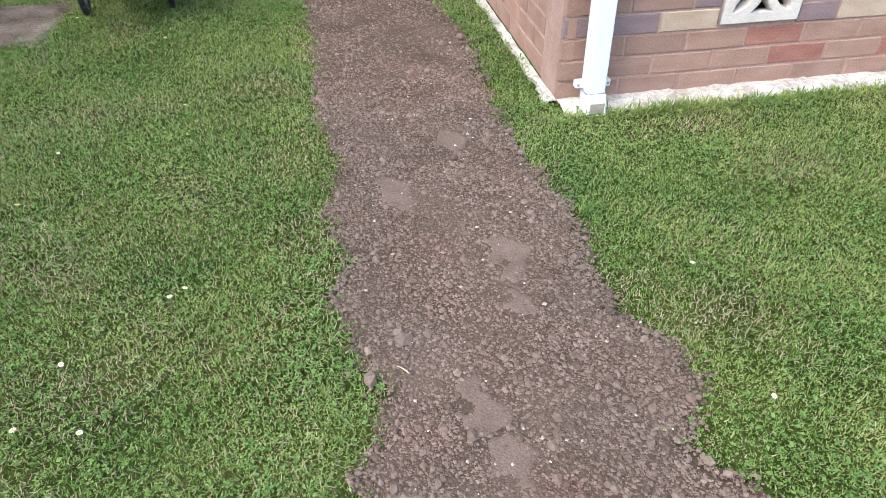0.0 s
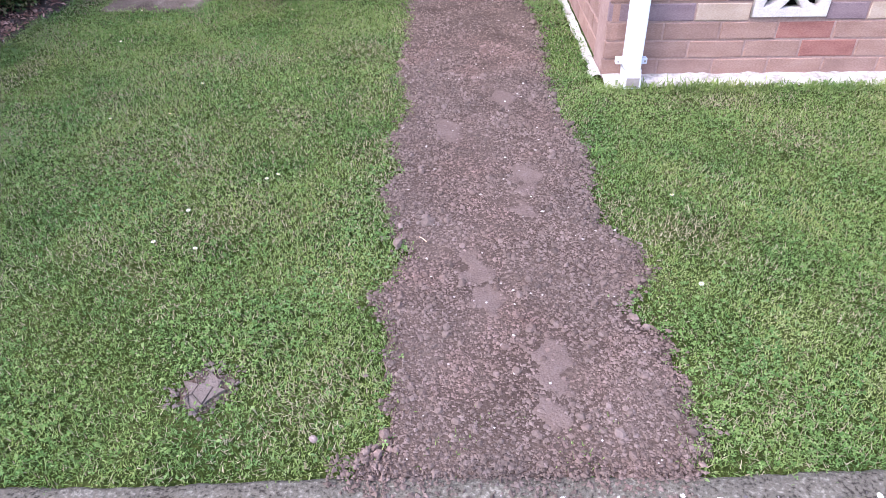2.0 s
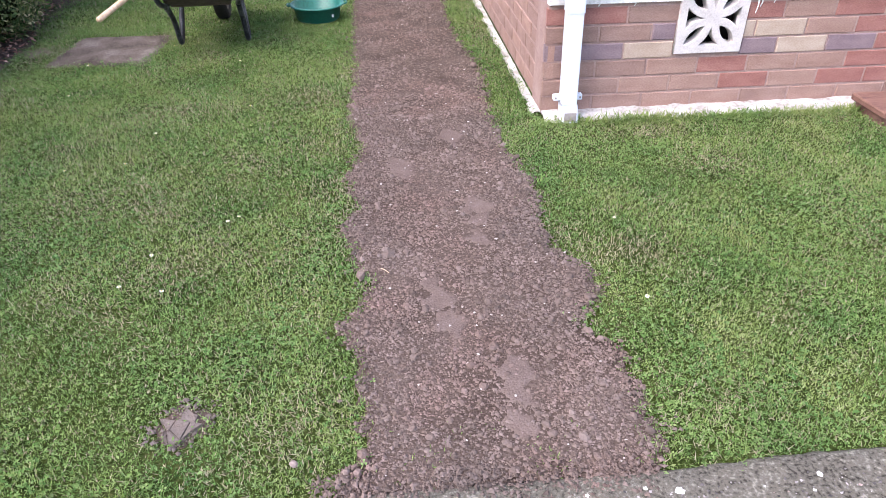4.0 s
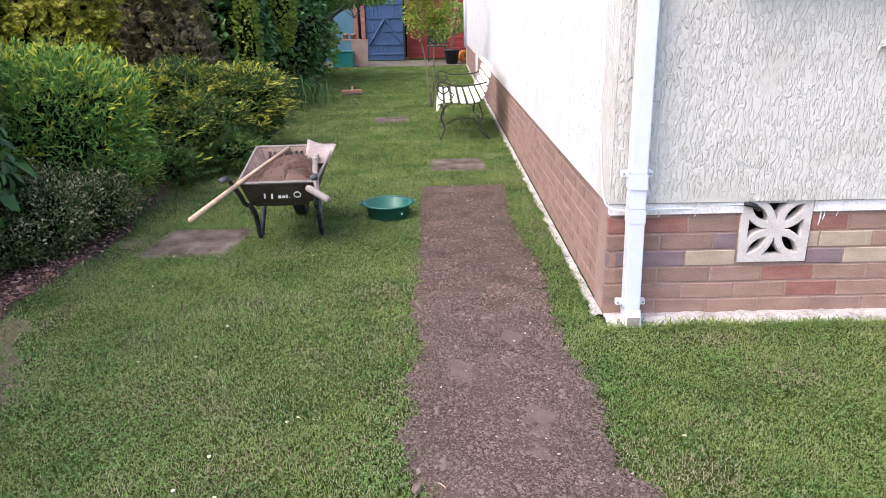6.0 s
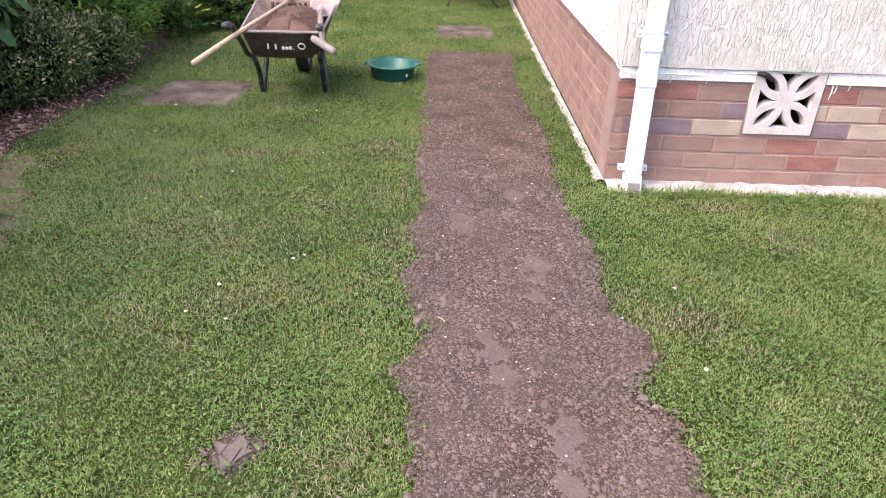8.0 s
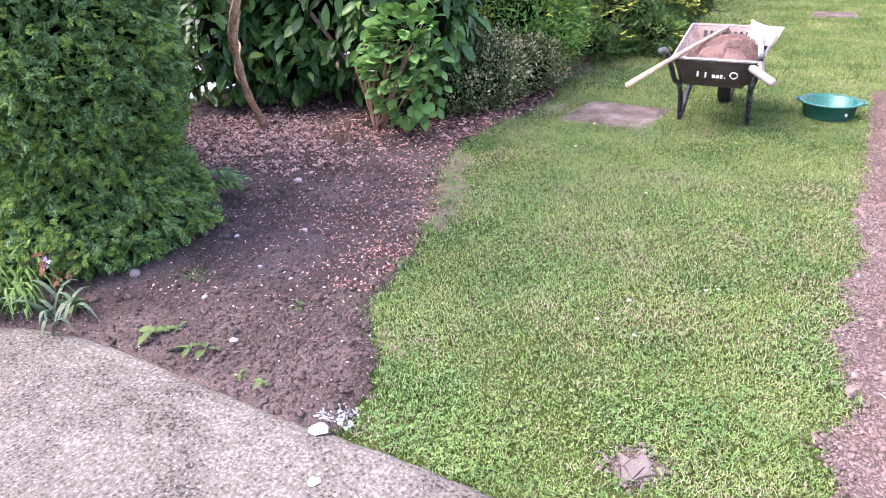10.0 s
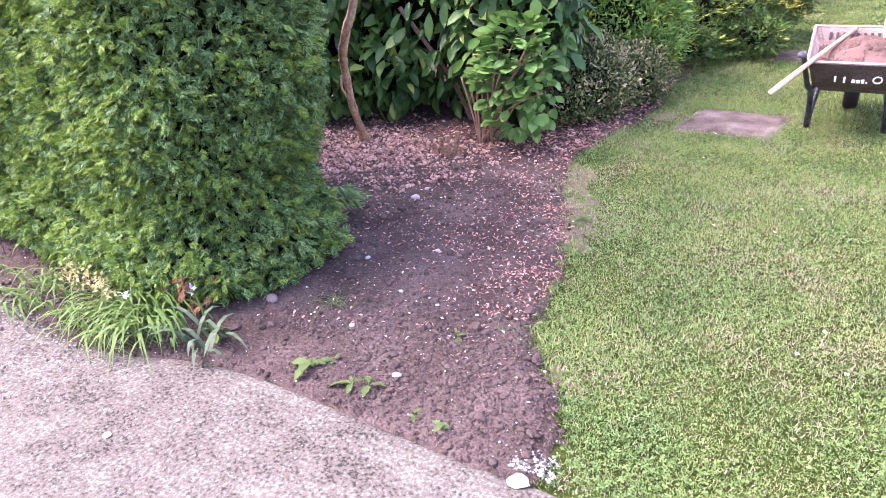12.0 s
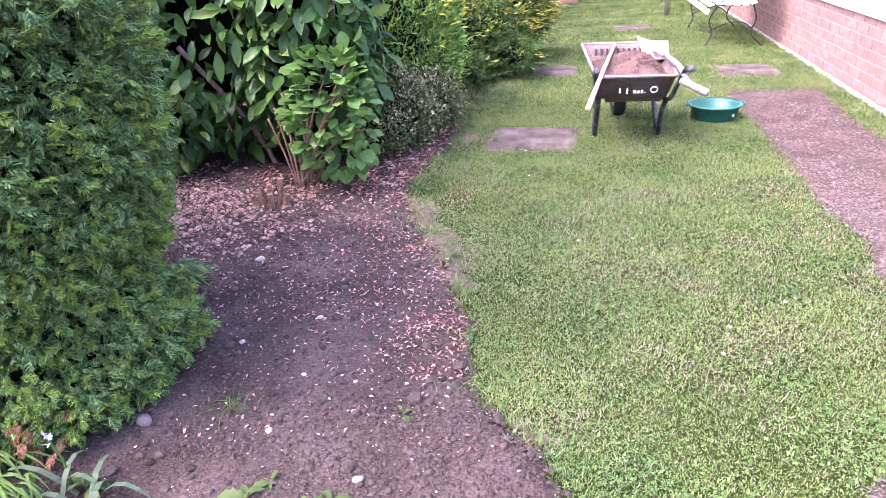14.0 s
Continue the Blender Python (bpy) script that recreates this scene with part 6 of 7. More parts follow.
# Laurel: stems, a mass coloured darker for shade, and lighter single glossy leaves in front.
def laurel():
    s = empty("laurel_bush", (0, 0, 0))
    blobs = [(-3.9, 0.85, 0.75, 0.62, 0.5, 0.72), (-3.36, 0.72, 0.62, 0.38, 0.36, 0.55), (-4.4, 0.75, 0.8, 0.4, 0.45, 0.7), (-3.85, 0.95, 1.3, 0.65, 0.5, 0.6), (-3.3, 0.6, 1.0, 0.3, 0.3, 0.3), (-4.75, 0.5, 0.78, 0.45, 0.35, 0.48), (-4.4, 0.35, 1.05, 0.4, 0.35, 0.4), (-4.5, 0.25, 0.52, 0.3, 0.25, 0.27), (-4.2, 0.45, 0.36, 0.35, 0.25, 0.26), (-4.58, 0.28, 0.32, 0.3, 0.22, 0.3)]
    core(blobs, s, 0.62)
    for x, y, lx, ly, z in ((-3.7, 0.75, -0.2, -0.1, 1.2), (-3.55, 0.8, 0.15, -0.2, 1.1), (-3.9, 0.8, -0.3, -0.15, 1.0), (-3.3, 0.8, 0.15, -0.2, 0.9), (-3.6, 0.6, -0.35, -0.2, 0.7)):
        part("stem", tube(bend([(x, y, 0), (x + lx * 0.3, y + ly * 0.3, z * 0.4), (x + lx, y + ly, z)]), 0.014, 7), M_BARK, s, smooth=True)
    p, o = blob_points(blobs, 8800, 0.12)
    d = o * 0.6 + np.array([0, -0.2, -0.5]) + rng.normal(size=p.shape) * 0.5
    nn = o * 0.7 + np.array([0, -0.2, 0.5]) + rng.normal(size=p.shape) * 0.3
    temps = [leaf(0.42, 0.25, 0.24), leaf(0.38, 0.4, 0.28), leaf(0.46, 0.15, 0.2)]
    R = frames(d, nn)
    sz = 0.122 * rng.uniform(0.7, 1.2, len(p))
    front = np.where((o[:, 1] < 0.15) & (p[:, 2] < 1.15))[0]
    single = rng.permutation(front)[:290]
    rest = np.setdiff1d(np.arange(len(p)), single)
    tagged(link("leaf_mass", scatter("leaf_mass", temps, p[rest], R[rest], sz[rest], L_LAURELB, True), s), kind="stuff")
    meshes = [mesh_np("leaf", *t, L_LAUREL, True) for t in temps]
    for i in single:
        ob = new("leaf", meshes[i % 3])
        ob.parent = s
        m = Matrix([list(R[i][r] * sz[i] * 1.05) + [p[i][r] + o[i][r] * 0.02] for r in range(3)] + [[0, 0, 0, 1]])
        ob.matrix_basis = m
    return tagged(s, "large glossy green laurel bush at the back of the bed", "shrub")


laurel()

# The bare trunk in front of the laurel.
trunk = empty("bare_trunk_tree", (0, 0, 0))
line = bend([(-3.955, -0.02, -0.01), (-3.90, -0.10, 0.10), (-3.82, -0.235, 0.265), (-3.785, -0.30, 0.46), (-3.735, -0.36, 0.57), (-3.665, -0.40, 0.68), (-3.56, -0.42, 0.87), (-3.48, -0.42, 1.3), (-3.4, -0.4, 1.8)])
part("trunk", tube(line, [0.050 - 0.030 * min(1, (i / 7) ** 0.5) + (0.004 if i % 5 == 2 else 0) for i in range(len(line))], 10), M_TRUNK, trunk, smooth=True)
for a, b, c in (((-3.785, -0.30, 0.46), (-3.86, -0.2, 0.52), (-3.98, -0.12, 0.55)), ((-3.775, -0.31, 0.5), (-3.72, -0.34, 0.6), (-3.70, -0.31, 0.72)), ((-3.81, -0.25, 0.3), (-3.86, -0.26, 0.37), (-3.86, -0.25, 0.44)), ((-3.6, -0.41, 0.8), (-3.66, -0.32, 0.98), (-3.76, -0.2, 1.15))):
    part("branch", tube(bend([a, b, c]), 0.006, 6), M_TRUNK, trunk, smooth=True)
part("cut_end", box((-3.42, -0.42, 1.79), (-3.38, -0.38, 1.81)), M_BARK, trunk)
tagged(trunk, "slender leaning bare trunk standing in gravel", "tree")

# Cut stump with stubs.
stump = empty("cut_stump", (-3.335, -0.06, 0))
for i, (x, y, h) in enumerate(((0, 0, 0.12), (0.04, 0.015, 0.145), (-0.04, 0.01, 0.10), (0.015, -0.035, 0.09), (-0.06, -0.02, 0.07), (0.07, -0.01, 0.08))):
    part("stub", tube([(x, y, -0.005), (x * 1.3, y * 1.3, h)], [0.017, 0.013], 7), M_STUMP, stump)
tagged(stump, "cluster of cut brown shrub stubs in the soil", "stump")

# Hydrangea: woody stems and broad bright leaves.
def hydrangea():
    s = empty("hydrangea", (0, 0, 0))
    q = random.Random(3)
    base = Vector((-3.28, 0.25, 0))
    tips = []
    for i in range(9):
        a = q.uniform(0, 6.28)
        r = q.uniform(0.05, 0.28)
        tip = base + Vector((0.13 + r * math.cos(a), 0.03 + 0.6 * r * math.sin(a), q.uniform(0.28, 0.66)))
        root = base + Vector((q.uniform(-0.06, 0.06), q.uniform(-0.04, 0.04), -0.01))
        part("stem", tube(bend([root, root.lerp(tip, 0.5) + Vector((0, 0, 0.06)), tip], 4), [0.007, 0.0068, 0.0065, 0.006, 0.0055, 0.005, 0.0045, 0.004, 0.0035], 6), M_STEM, s, smooth=True)
        tips.append(tip)
    for x, y, h in ((-0.08, -0.02, 0.42), (-0.03, -0.05, 0.5), (-0.12, 0, 0.36), (0.0, -0.04, 0.33)):
        part("stem", tube(bend([base + Vector((x * 0.4, y, -0.01)), base + Vector((x * 0.8, y, h * 0.5)), base + Vector((x * 1.3, y, h))], 4), 0.006, 6), M_STEM, s, "bare brown stem", True)
    temps = [leaf(0.66, 0.15, 0.12), leaf(0.6, 0.3, 0.15), leaf(0.72, 0.08, 0.1)]
    meshes = [mesh_np("leaf", *t, L_HYD, True) for t in temps]
    n = 0
    blob = (base.x + 0.2, base.y + 0.06, 0.38, 0.23, 0.22, 0.31)
    for i in range(290):
        if i < 90:
            t = q.choice(tips)
            p = t + Vector((q.gauss(0, 0.035), q.gauss(0, 0.035), q.gauss(0, 0.03)))
        else:
            d = Vector((q.gauss(0.2, 1), q.gauss(-0.9, 0.8), q.gauss(0.1, 1))).normalized()
            p = Vector((blob[0] + d.x * blob[3], blob[1] + d.y * blob[4], max(0.06, blob[2] + d.z * blob[5])))
        p.x = min(p.x, -2.95)
        d = Vector((p.x - blob[0], p.y - blob[1] - 0.1, (p.z - 0.3) * 0.4)).normalized() + Vector((q.gauss(0, 0.4), q.gauss(-0.2, 0.4), q.gauss(0, 0.3)))
        R = frames(np.array([d]), np.array([[q.gauss(0, 0.3), -0.35 + q.gauss(0, 0.3), 0.9]]))[0]
        k = 0.085 * q.uniform(0.65, 1.25)
        ob = new("leaf", meshes[i % 3])
        ob.parent = s
        ob.matrix_basis = Matrix([list(R[r] * k) + [p[r]] for r in range(3)] + [[0, 0, 0, 1]])
    return tagged(s, "bright green hydrangea with bare brown lower stems", "shrub")


hydrangea()

plumes("variegated_shrub", "low variegated shrub with cream edged leaves", "shrub", [(-2.95, 0.95, 0.2, 0.26, 0.28, 0.22), (-2.84, 1.4, 0.18, 0.22, 0.3, 0.19), (-3.12, 1.15, 0.26, 0.3, 0.35, 0.22), (-3.03, 0.72, 0.16, 0.2, 0.2, 0.17)], TINY, 1500, 10, 0.022, L_EUON, L_EUONTIP, 0.11, 0.045, 0.5, low=0.04, tip=0.58)
plumes("soft_green_shrub", "rounded shrub of soft narrow green leaves", "shrub", [(-3.25, 1.85, 0.58, 0.50, 0.45, 0.55), (-3.75, 1.75, 0.62, 0.5, 0.5, 0.53), (-2.98, 2.0, 0.32, 0.26, 0.3, 0.32), (-3.05, 2.1, 0.75, 0.3, 0.3, 0.3)], LANCE, 2100, 11, 0.054, L_BROOM, L_BROOMTIP, 0.17, 0.075, 0.75, low=0.08, tip=0.66, share=0.5, fill=0.45, rise=2.6)
plumes("golden_yew", "spreading golden yew with gold tips, lower branches coloured darker as if shaded", "shrub", [(-2.85, 3.35, 0.34, 0.5, 0.5, 0.34), (-2.66, 3.95, 0.44, 0.48, 0.5, 0.42), (-3.35, 3.4, 0.46, 0.5, 0.55, 0.42), (-2.5, 3.1, 0.18, 0.27, 0.3, 0.18), (-3.0, 2.95, 0.2, 0.4, 0.25, 0.2), (-3.1, 3.7, 0.65, 0.45, 0.45, 0.3), (-2.45, 4.1, 0.55, 0.3, 0.35, 0.28), (-2.85, 2.62, 0.13, 0.25, 0.25, 0.16)], SHOOTS, 1300, 11, 0.062, L_YEW, L_YEWTIP, 0.26, 0.13, 0.05, 0.75, 0.44, tip=0.5, share=1.3, fill=0.7, rise=2.4)
plumes("golden_conifer", "tall golden conifer at the back of the border", "conifer", [(-4.5, 3.5, 0.9, 0.6, 0.6, 0.9), (-4.45, 3.5, 1.6, 0.62, 0.55, 0.7), (-3.95, 3.3, 0.95, 0.42, 0.45, 0.6), (-3.95, 3.6, 1.55, 0.45, 0.45, 0.6)], FINE_SPRAYS, 1000, 7, 0.085, L_GOLD, L_GOLDTIP, 0.22, 0.09, 0.5, tip=0.7, share=0.7)
plumes("bronze_conifer", "tall bronzed brown conifer in the border", "conifer", [(-3.95, 5.6, 0.9, 0.55, 0.55, 0.9), (-3.9, 5.6, 1.8, 0.5, 0.45, 0.8), (-3.55, 5.2, 0.8, 0.4, 0.4, 0.55)], FINE_SPRAYS, 850, 7, 0.085, L_BRONZE, L_BRONZETIP, 0.22, 0.09, 0.6, tip=0.7, share=0.6)
shrub("tall_laurel", "tall dark green laurel in the border", "shrub", [(-3.75, 7.6, 1.0, 0.62, 0.8, 1.0), (-3.75, 7.5, 2.0, 0.6, 0.8, 0.7)], OVAL, 6500, 0.11, L_LAURELB, 0.6, -0.2, 0.5, 0.5, k=0.8)
shrub("tall_laurel", "broad dark green evergreen shrub by the far lawn", "shrub", [(-3.55, 10.2, 1.0, 0.78, 1.3, 1.0), (-3.6, 10.4, 2.0, 0.75, 1.2, 0.8)], OVAL, 8000, 0.11, L_LAURELB, 0.6, -0.1, 0.5, 0.5, k=0.8)
shrub("yellow_climber", "yellow green climbing shrub against the laurel", "shrub", [(-3.3, 6.95, 0.9, 0.16, 0.18, 0.9), (-3.1, 8.3, 1.6, 0.22, 0.3, 0.8)], OVAL, 4000, 0.062, L_TREE, 0.7, 0.2, 0.5, k=0.6)
shrub("mixed_shrub", "leafy green shrub at the far border", "shrub", [(-3.45, 12.3, 0.8, 0.6, 0.9, 0.8), (-3.7, 12.4, 1.7, 0.6, 0.9, 0.8)], OVAL, 3000, 0.11, L_FRUIT, 0.6, 0.2, 0.5, k=0.75)
# Unseen backdrop foliage, added so gaps between the border shrubs stay dark.
shrub("back_hedge", "unseen evergreen backdrop added to darken gaps behind the border shrubs", "hedge", [(-5.6, 3.0, 1.2, 0.5, 1.6, 1.3), (-5.4, 6.0, 1.3, 0.6, 1.8, 1.4), (-5.2, 9.5, 1.4, 0.7, 2.2, 1.5), (-5.2, 13.5, 1.4, 0.7, 2.2, 1.5)], OVAL, 4200, 0.14, L_LAURELB, 0.6, 0.1, 0.5, k=0.88)


def arching(name, label, category, at, n, length, width, material, spread=0.35, lean=(0, 0), rise=0.8, single=False):
    """A tuft of long arching strap leaves."""
    tuft = empty(name, (0, 0, 0))
    V, F = [], []
    for i in range(n):
        a = rng.uniform(0, 2 * np.pi)
        ln = length * rng.uniform(0.6, 1.15)
        out = np.array([math.cos(a) + lean[0], math.sin(a) + lean[1]])
        out = out / max(np.linalg.norm(out), 0.2) * rng.uniform(0.4, 1.0)
        bx, by = at[0] + rng.normal() * spread * 0.4, at[1] + rng.normal() * spread * 0.25
        side = np.array([-out[1], out[0]]) / max(np.linalg.norm(out), 1e-3)
        b = len(V)
        for k in range(6):
            s = k / 5
            r = ln * 0.75 * s
            z = ln * rise * (s * 1.2 - 1.05 * s * s) + 0.012
            w = width * (0.6 + 0.8 * s) * (1 - s) ** 0.7 + 0.0006
            for e in (-1, 1):
                V.append((bx + out[0] * r + side[0] * w * e / 2, by + out[1] * r + side[1] * w * e / 2, max(z, 0.012)))
            if k:
                c = b + 2 * k
                F += [(c - 2, c - 1, c + 1), (c - 2, c + 1, c)]
        if single:
            link("leaf", mesh_np("leaf", V, F, material), tuft)
            V, F = [], []
    if not single:
        tagged(link("strap_leaves", mesh_np("strap_leaves", V, F, material), tuft), kind="stuff")
    return tagged(tuft, label, category)


arching("day_lily", "clump of arching bright green strap leaves at the hedge foot", "plant", (-3.30, -1.95, 0), 230, 0.34, 0.010, L_STRAP, 0.26, (0.15, -1.0), single=True)
arching("day_lily", "pale arching strap leaves spilling on the concrete", "plant", (-3.72, -1.98, 0), 90, 0.28, 0.011, L_STRAP, 0.35, (0.0, -1.0), single=True)
arching("grey_leaved_clump", "small clump of broad grey green arching leaves", "plant", (-2.98, -1.93, 0), 16, 0.25, 0.021, L_GREYLEAF, 0.10, (0.0, -0.5), single=True)
arching("tall_grass_clump", "tall clump of arching narrow leaves in the border", "plant", (-3.2, 7.7, 0), 300, 0.8, 0.026, L_GRASSCLUMP, 0.8, (0.3, -0.2), 1.35)
arching("wild_grass_tuft", "thin wisps of grass growing in the bed", "weed", (-2.79, -1.55, 0), 26, 0.15, 0.003, L_PLANTAIN, 0.06, (0, 0), 0.5)
arching("wild_grass_tuft", "thin wisps of grass growing in the bed", "weed", (-2.2, -1.42, 0), 14, 0.11, 0.002, L_PLANTAIN, 0.06, (0, 0), 0.4)
arching("wild_grass_tuft", "tuft of coarse grass at the strip edge", "weed", (-0.13, -0.66, 0), 26, 0.09, 0.004, L_STRAP, 0.05)


def weed(x, y, n, size, label, seed):
    q = random.Random(seed)
    s = empty("broad_leaved_weed", (x, y, 0.01), q.uniform(0, 360))
    me = mesh_np("leaf", *leaf(0.50, 0.55, 0.22, ((0, 0.1), (0.15, 0.22), (0.28, 0.75), (0.36, 0.55), (0.5, 1.0), (0.6, 0.72), (0.74, 0.92), (0.86, 0.5), (1, 0.0))), L_PLANTAIN, True)
    for i in range(n):
        ob = new("leaf", me)
        ob.parent = s
        a = 360 * i / n + q.uniform(-45, 45)
        ob.matrix_basis = pose(0, 0, 0.004 + 0.003 * i, q.uniform(0, 38), q.uniform(-25, 25), a) @ Matrix.Scale(size * 0.58 * q.uniform(0.4, 1.25), 4)
    return tagged(s, label, "weed", "weeds in bed and lawn")


for i, (x, y, n, sz) in enumerate(((-2.60, -1.85, 8, 0.10), (-2.56, -1.80, 6, 0.08), (-2.44, -1.86, 7, 0.09), (-2.40, -1.84, 5, 0.08), (-2.308, -1.54, 14, 0.045), (-3.0, -1.88, 8, 0.1), (-2.13, -1.875, 9, 0.05), (-2.22, -1.875, 7, 0.04), (-2.2, -1.12, 10, 0.05), (-2.3, -0.82, 8, 0.05), (-2.36, -0.55, 6, 0.07), (-2.62, 0.35, 6, 0.08), (-2.9, 0.28, 5, 0.08))):
    weed(x, y, n, sz, "broad leaved green weed growing at the soil edge", i)

# Flower spikes at the hedge foot.
for i, (x, y, z, m, lab) in enumerate(((-3.52, -1.99, 0.17, M_CREAM, "cream flower spray among the strap leaves"), (-3.44, -1.985, 0.16, M_CREAM, "cream flower spray among the strap leaves"), (-3.36, -1.98, 0.15, M_CREAM, "cream flower spray among the strap leaves"), (-3.24, -1.975, 0.15, M_PETAL, "cream flower spray among the strap leaves"), (-3.05, -1.865, 0.17, M_LILAC, "single lilac flower on a thin stem"), (-4.1, -2.0, 0.2, M_LILAC, "single lilac flower on a thin stem"))):
    f = empty("flower_stem", (x, y, 0))
    part("stem", tube([(0, 0, 0), (0.01, -0.01, z * 0.6), (0.0, -0.02, z)], 0.003, 5), L_STRAP, f)
    nf = 60 if m is M_CREAM else 14
    pf = rng.normal(size=(nf, 3)) * np.array([0.02, 0.014, 0.022]) * (1 if m is M_CREAM else 0.4) + np.array([0, -0.02, z])
    tagged(link("petals", scatter("petals", TINY, pf, tumble(nf), 0.018, m), f), kind="stuff")
    tagged(f, lab, "flower", "flowers at the hedge foot")


# ---- small trees ----
def small_tree(name, label, stems, blobs, n, size, material, temps):
    t = empty(name, (0, 0, 0))
    for line, r0, r1 in stems:
        pts = bend(line, 5)
        k = len(pts) - 1
        part("trunk", tube(pts, [r0 + (r1 - r0) * i / k for i in range(k + 1)], 8), M_TWIG, t, smooth=True)
    for bx in blobs:
        top = Vector(stems[0][0][-1])
        part("limb", tube(bend([top - Vector((0, 0, 0.3)), top.lerp(Vector(bx[:3]), 0.6), Vector(bx[:3])], 4), 0.008, 6), M_TWIG, t, smooth=True)
    P, O = blob_points(blobs, n)
    inner = rng.uniform(0.3, 1.0, len(P))[:, None]
    c = np.mean([b[:3] for b in blobs], axis=0)
    P = c + (P - c) * inner**0.5
    D = O * 0.5 + rng.normal(size=P.shape) * 0.6 + np.array([0, 0, -0.1])
    tagged(link("crown", scatter("crown", temps, P, frames(D, rng.normal(size=P.shape) * 0.5 + np.array([0, 0, 1])), size * rng.uniform(0.6, 1.3, len(P)), material), t), kind="stuff")
    return tagged(t, label, "tree")


small_tree("young_tree", "young two stemmed tree with yellow green leaves on the lawn", [([(-0.83, 7.05, 0), (-0.87, 7.1, 0.5), (-0.95, 7.2, 0.95), (-0.98, 7.2, 1.5)], 0.014, 0.008), ([(-0.80, 7.1, 0), (-0.78, 7.2, 0.6), (-0.74, 7.25, 1.2), (-0.72, 7.25, 1.7)], 0.013, 0.007)], [(-0.95, 7.2, 1.25, 0.26, 0.25, 0.33), (-0.72, 7.2, 1.45, 0.26, 0.25, 0.4), (-1.0, 7.2, 1.75, 0.25, 0.25, 0.3), (-0.68, 7.2, 1.0, 0.16, 0.16, 0.2)], 7000, 0.037, L_TREE, OVAL)
small_tree("fruit_tree", "spreading fruit tree leaning over the far lawn", [([(-3.7, 12.0, 0), (-3.55, 11.9, 0.5), (-3.2, 11.8, 0.95), (-2.75, 11.8, 1.3), (-2.4, 11.8, 1.5)], 0.06, 0.02), ([(-3.7, 12.0, 0.4), (-3.8, 11.9, 1.0), (-3.7, 11.8, 1.8)], 0.04, 0.015)], [(-3.2, 11.8, 1.6, 0.5, 0.5, 0.45), (-2.6, 11.8, 1.68, 0.45, 0.45, 0.34), (-2.0, 11.8, 1.7, 0.38, 0.35, 0.28), (-3.0, 11.8, 2.1, 0.6, 0.5, 0.3), (-1.72, 11.8, 1.62, 0.22, 0.25, 0.18)], 11000, 0.06, L_FRUIT, OVAL)
pot = empty("potted_tree", (-0.38, 15.5, 0.004))
part("pot", lathe([(0.0, 0.0), (0.14, 0.0), (0.19, 0.32), (0.205, 0.322), (0.205, 0.37), (0.185, 0.37), (0.17, 0.3), (0, 0.3)], 20), M_POT, pot, "dark plastic pot", True)
part("trunk", tube([(0, 0, 0.3), (0.02, 0, 0.7), (0.0, 0, 1.1)], 0.025, 8), M_BARK, pot, smooth=True)
pb, ob_ = blob_points([(0.0, 0, 1.05, 0.36, 0.3, 0.3), (0.1, 0, 1.3, 0.25, 0.25, 0.2)], 700)
tagged(link("crown", scatter("crown", OVAL, pb, frames(ob_ * 0.5 + rng.normal(size=pb.shape) * 0.6, rng.normal(size=pb.shape) + np.array([0, 0, 1])), 0.09, L_FRUIT), pot), kind="stuff")
tagged(pot, "small tree in a dark square-shouldered pot on far paving", "potted tree")

# ---- the lawn's grass ----
def on_lawn(x, y, jitter=0.02):
    jx, jy = x + rng.normal(size=len(x)) * jitter, y + rng.normal(size=len(x)) * jitter
    ok = ~inside(jx + 0.02 * wob(x, y, 23, 1), jy + 0.02 * wob(y, x, 19, 3), STRIP) & ~inside(jx + 0.05 * wob(x, y, 9, 2) + 0.03 * wob(x, y, 31, 4) + rng.normal(size=len(x)) * np.clip(0.02 + 0.05 * (y + 1.3), 0.01, 0.06), jy, BED) & ~inside(jx, jy, mole)
    ok &= (jy > np.interp(x, EDGE_X, EDGE_Y) + 0.002 + 0.008 * wob(x, y, 9)) & ~((jx + 0.02 * wob(y, x, 9) > -0.026) & (jy > -0.102 + 0.012 * wob(x, y, 20)))
    for sx, sy, w, d, _ in SLABS:
        ok &= ~((np.abs(jx - sx + 0.045 * wob(y, x, 11)) < w / 2 - 0.04) & (np.abs(jy - sy + 0.045 * wob(x, y, 13)) < d / 2 - 0.04))
    return ok


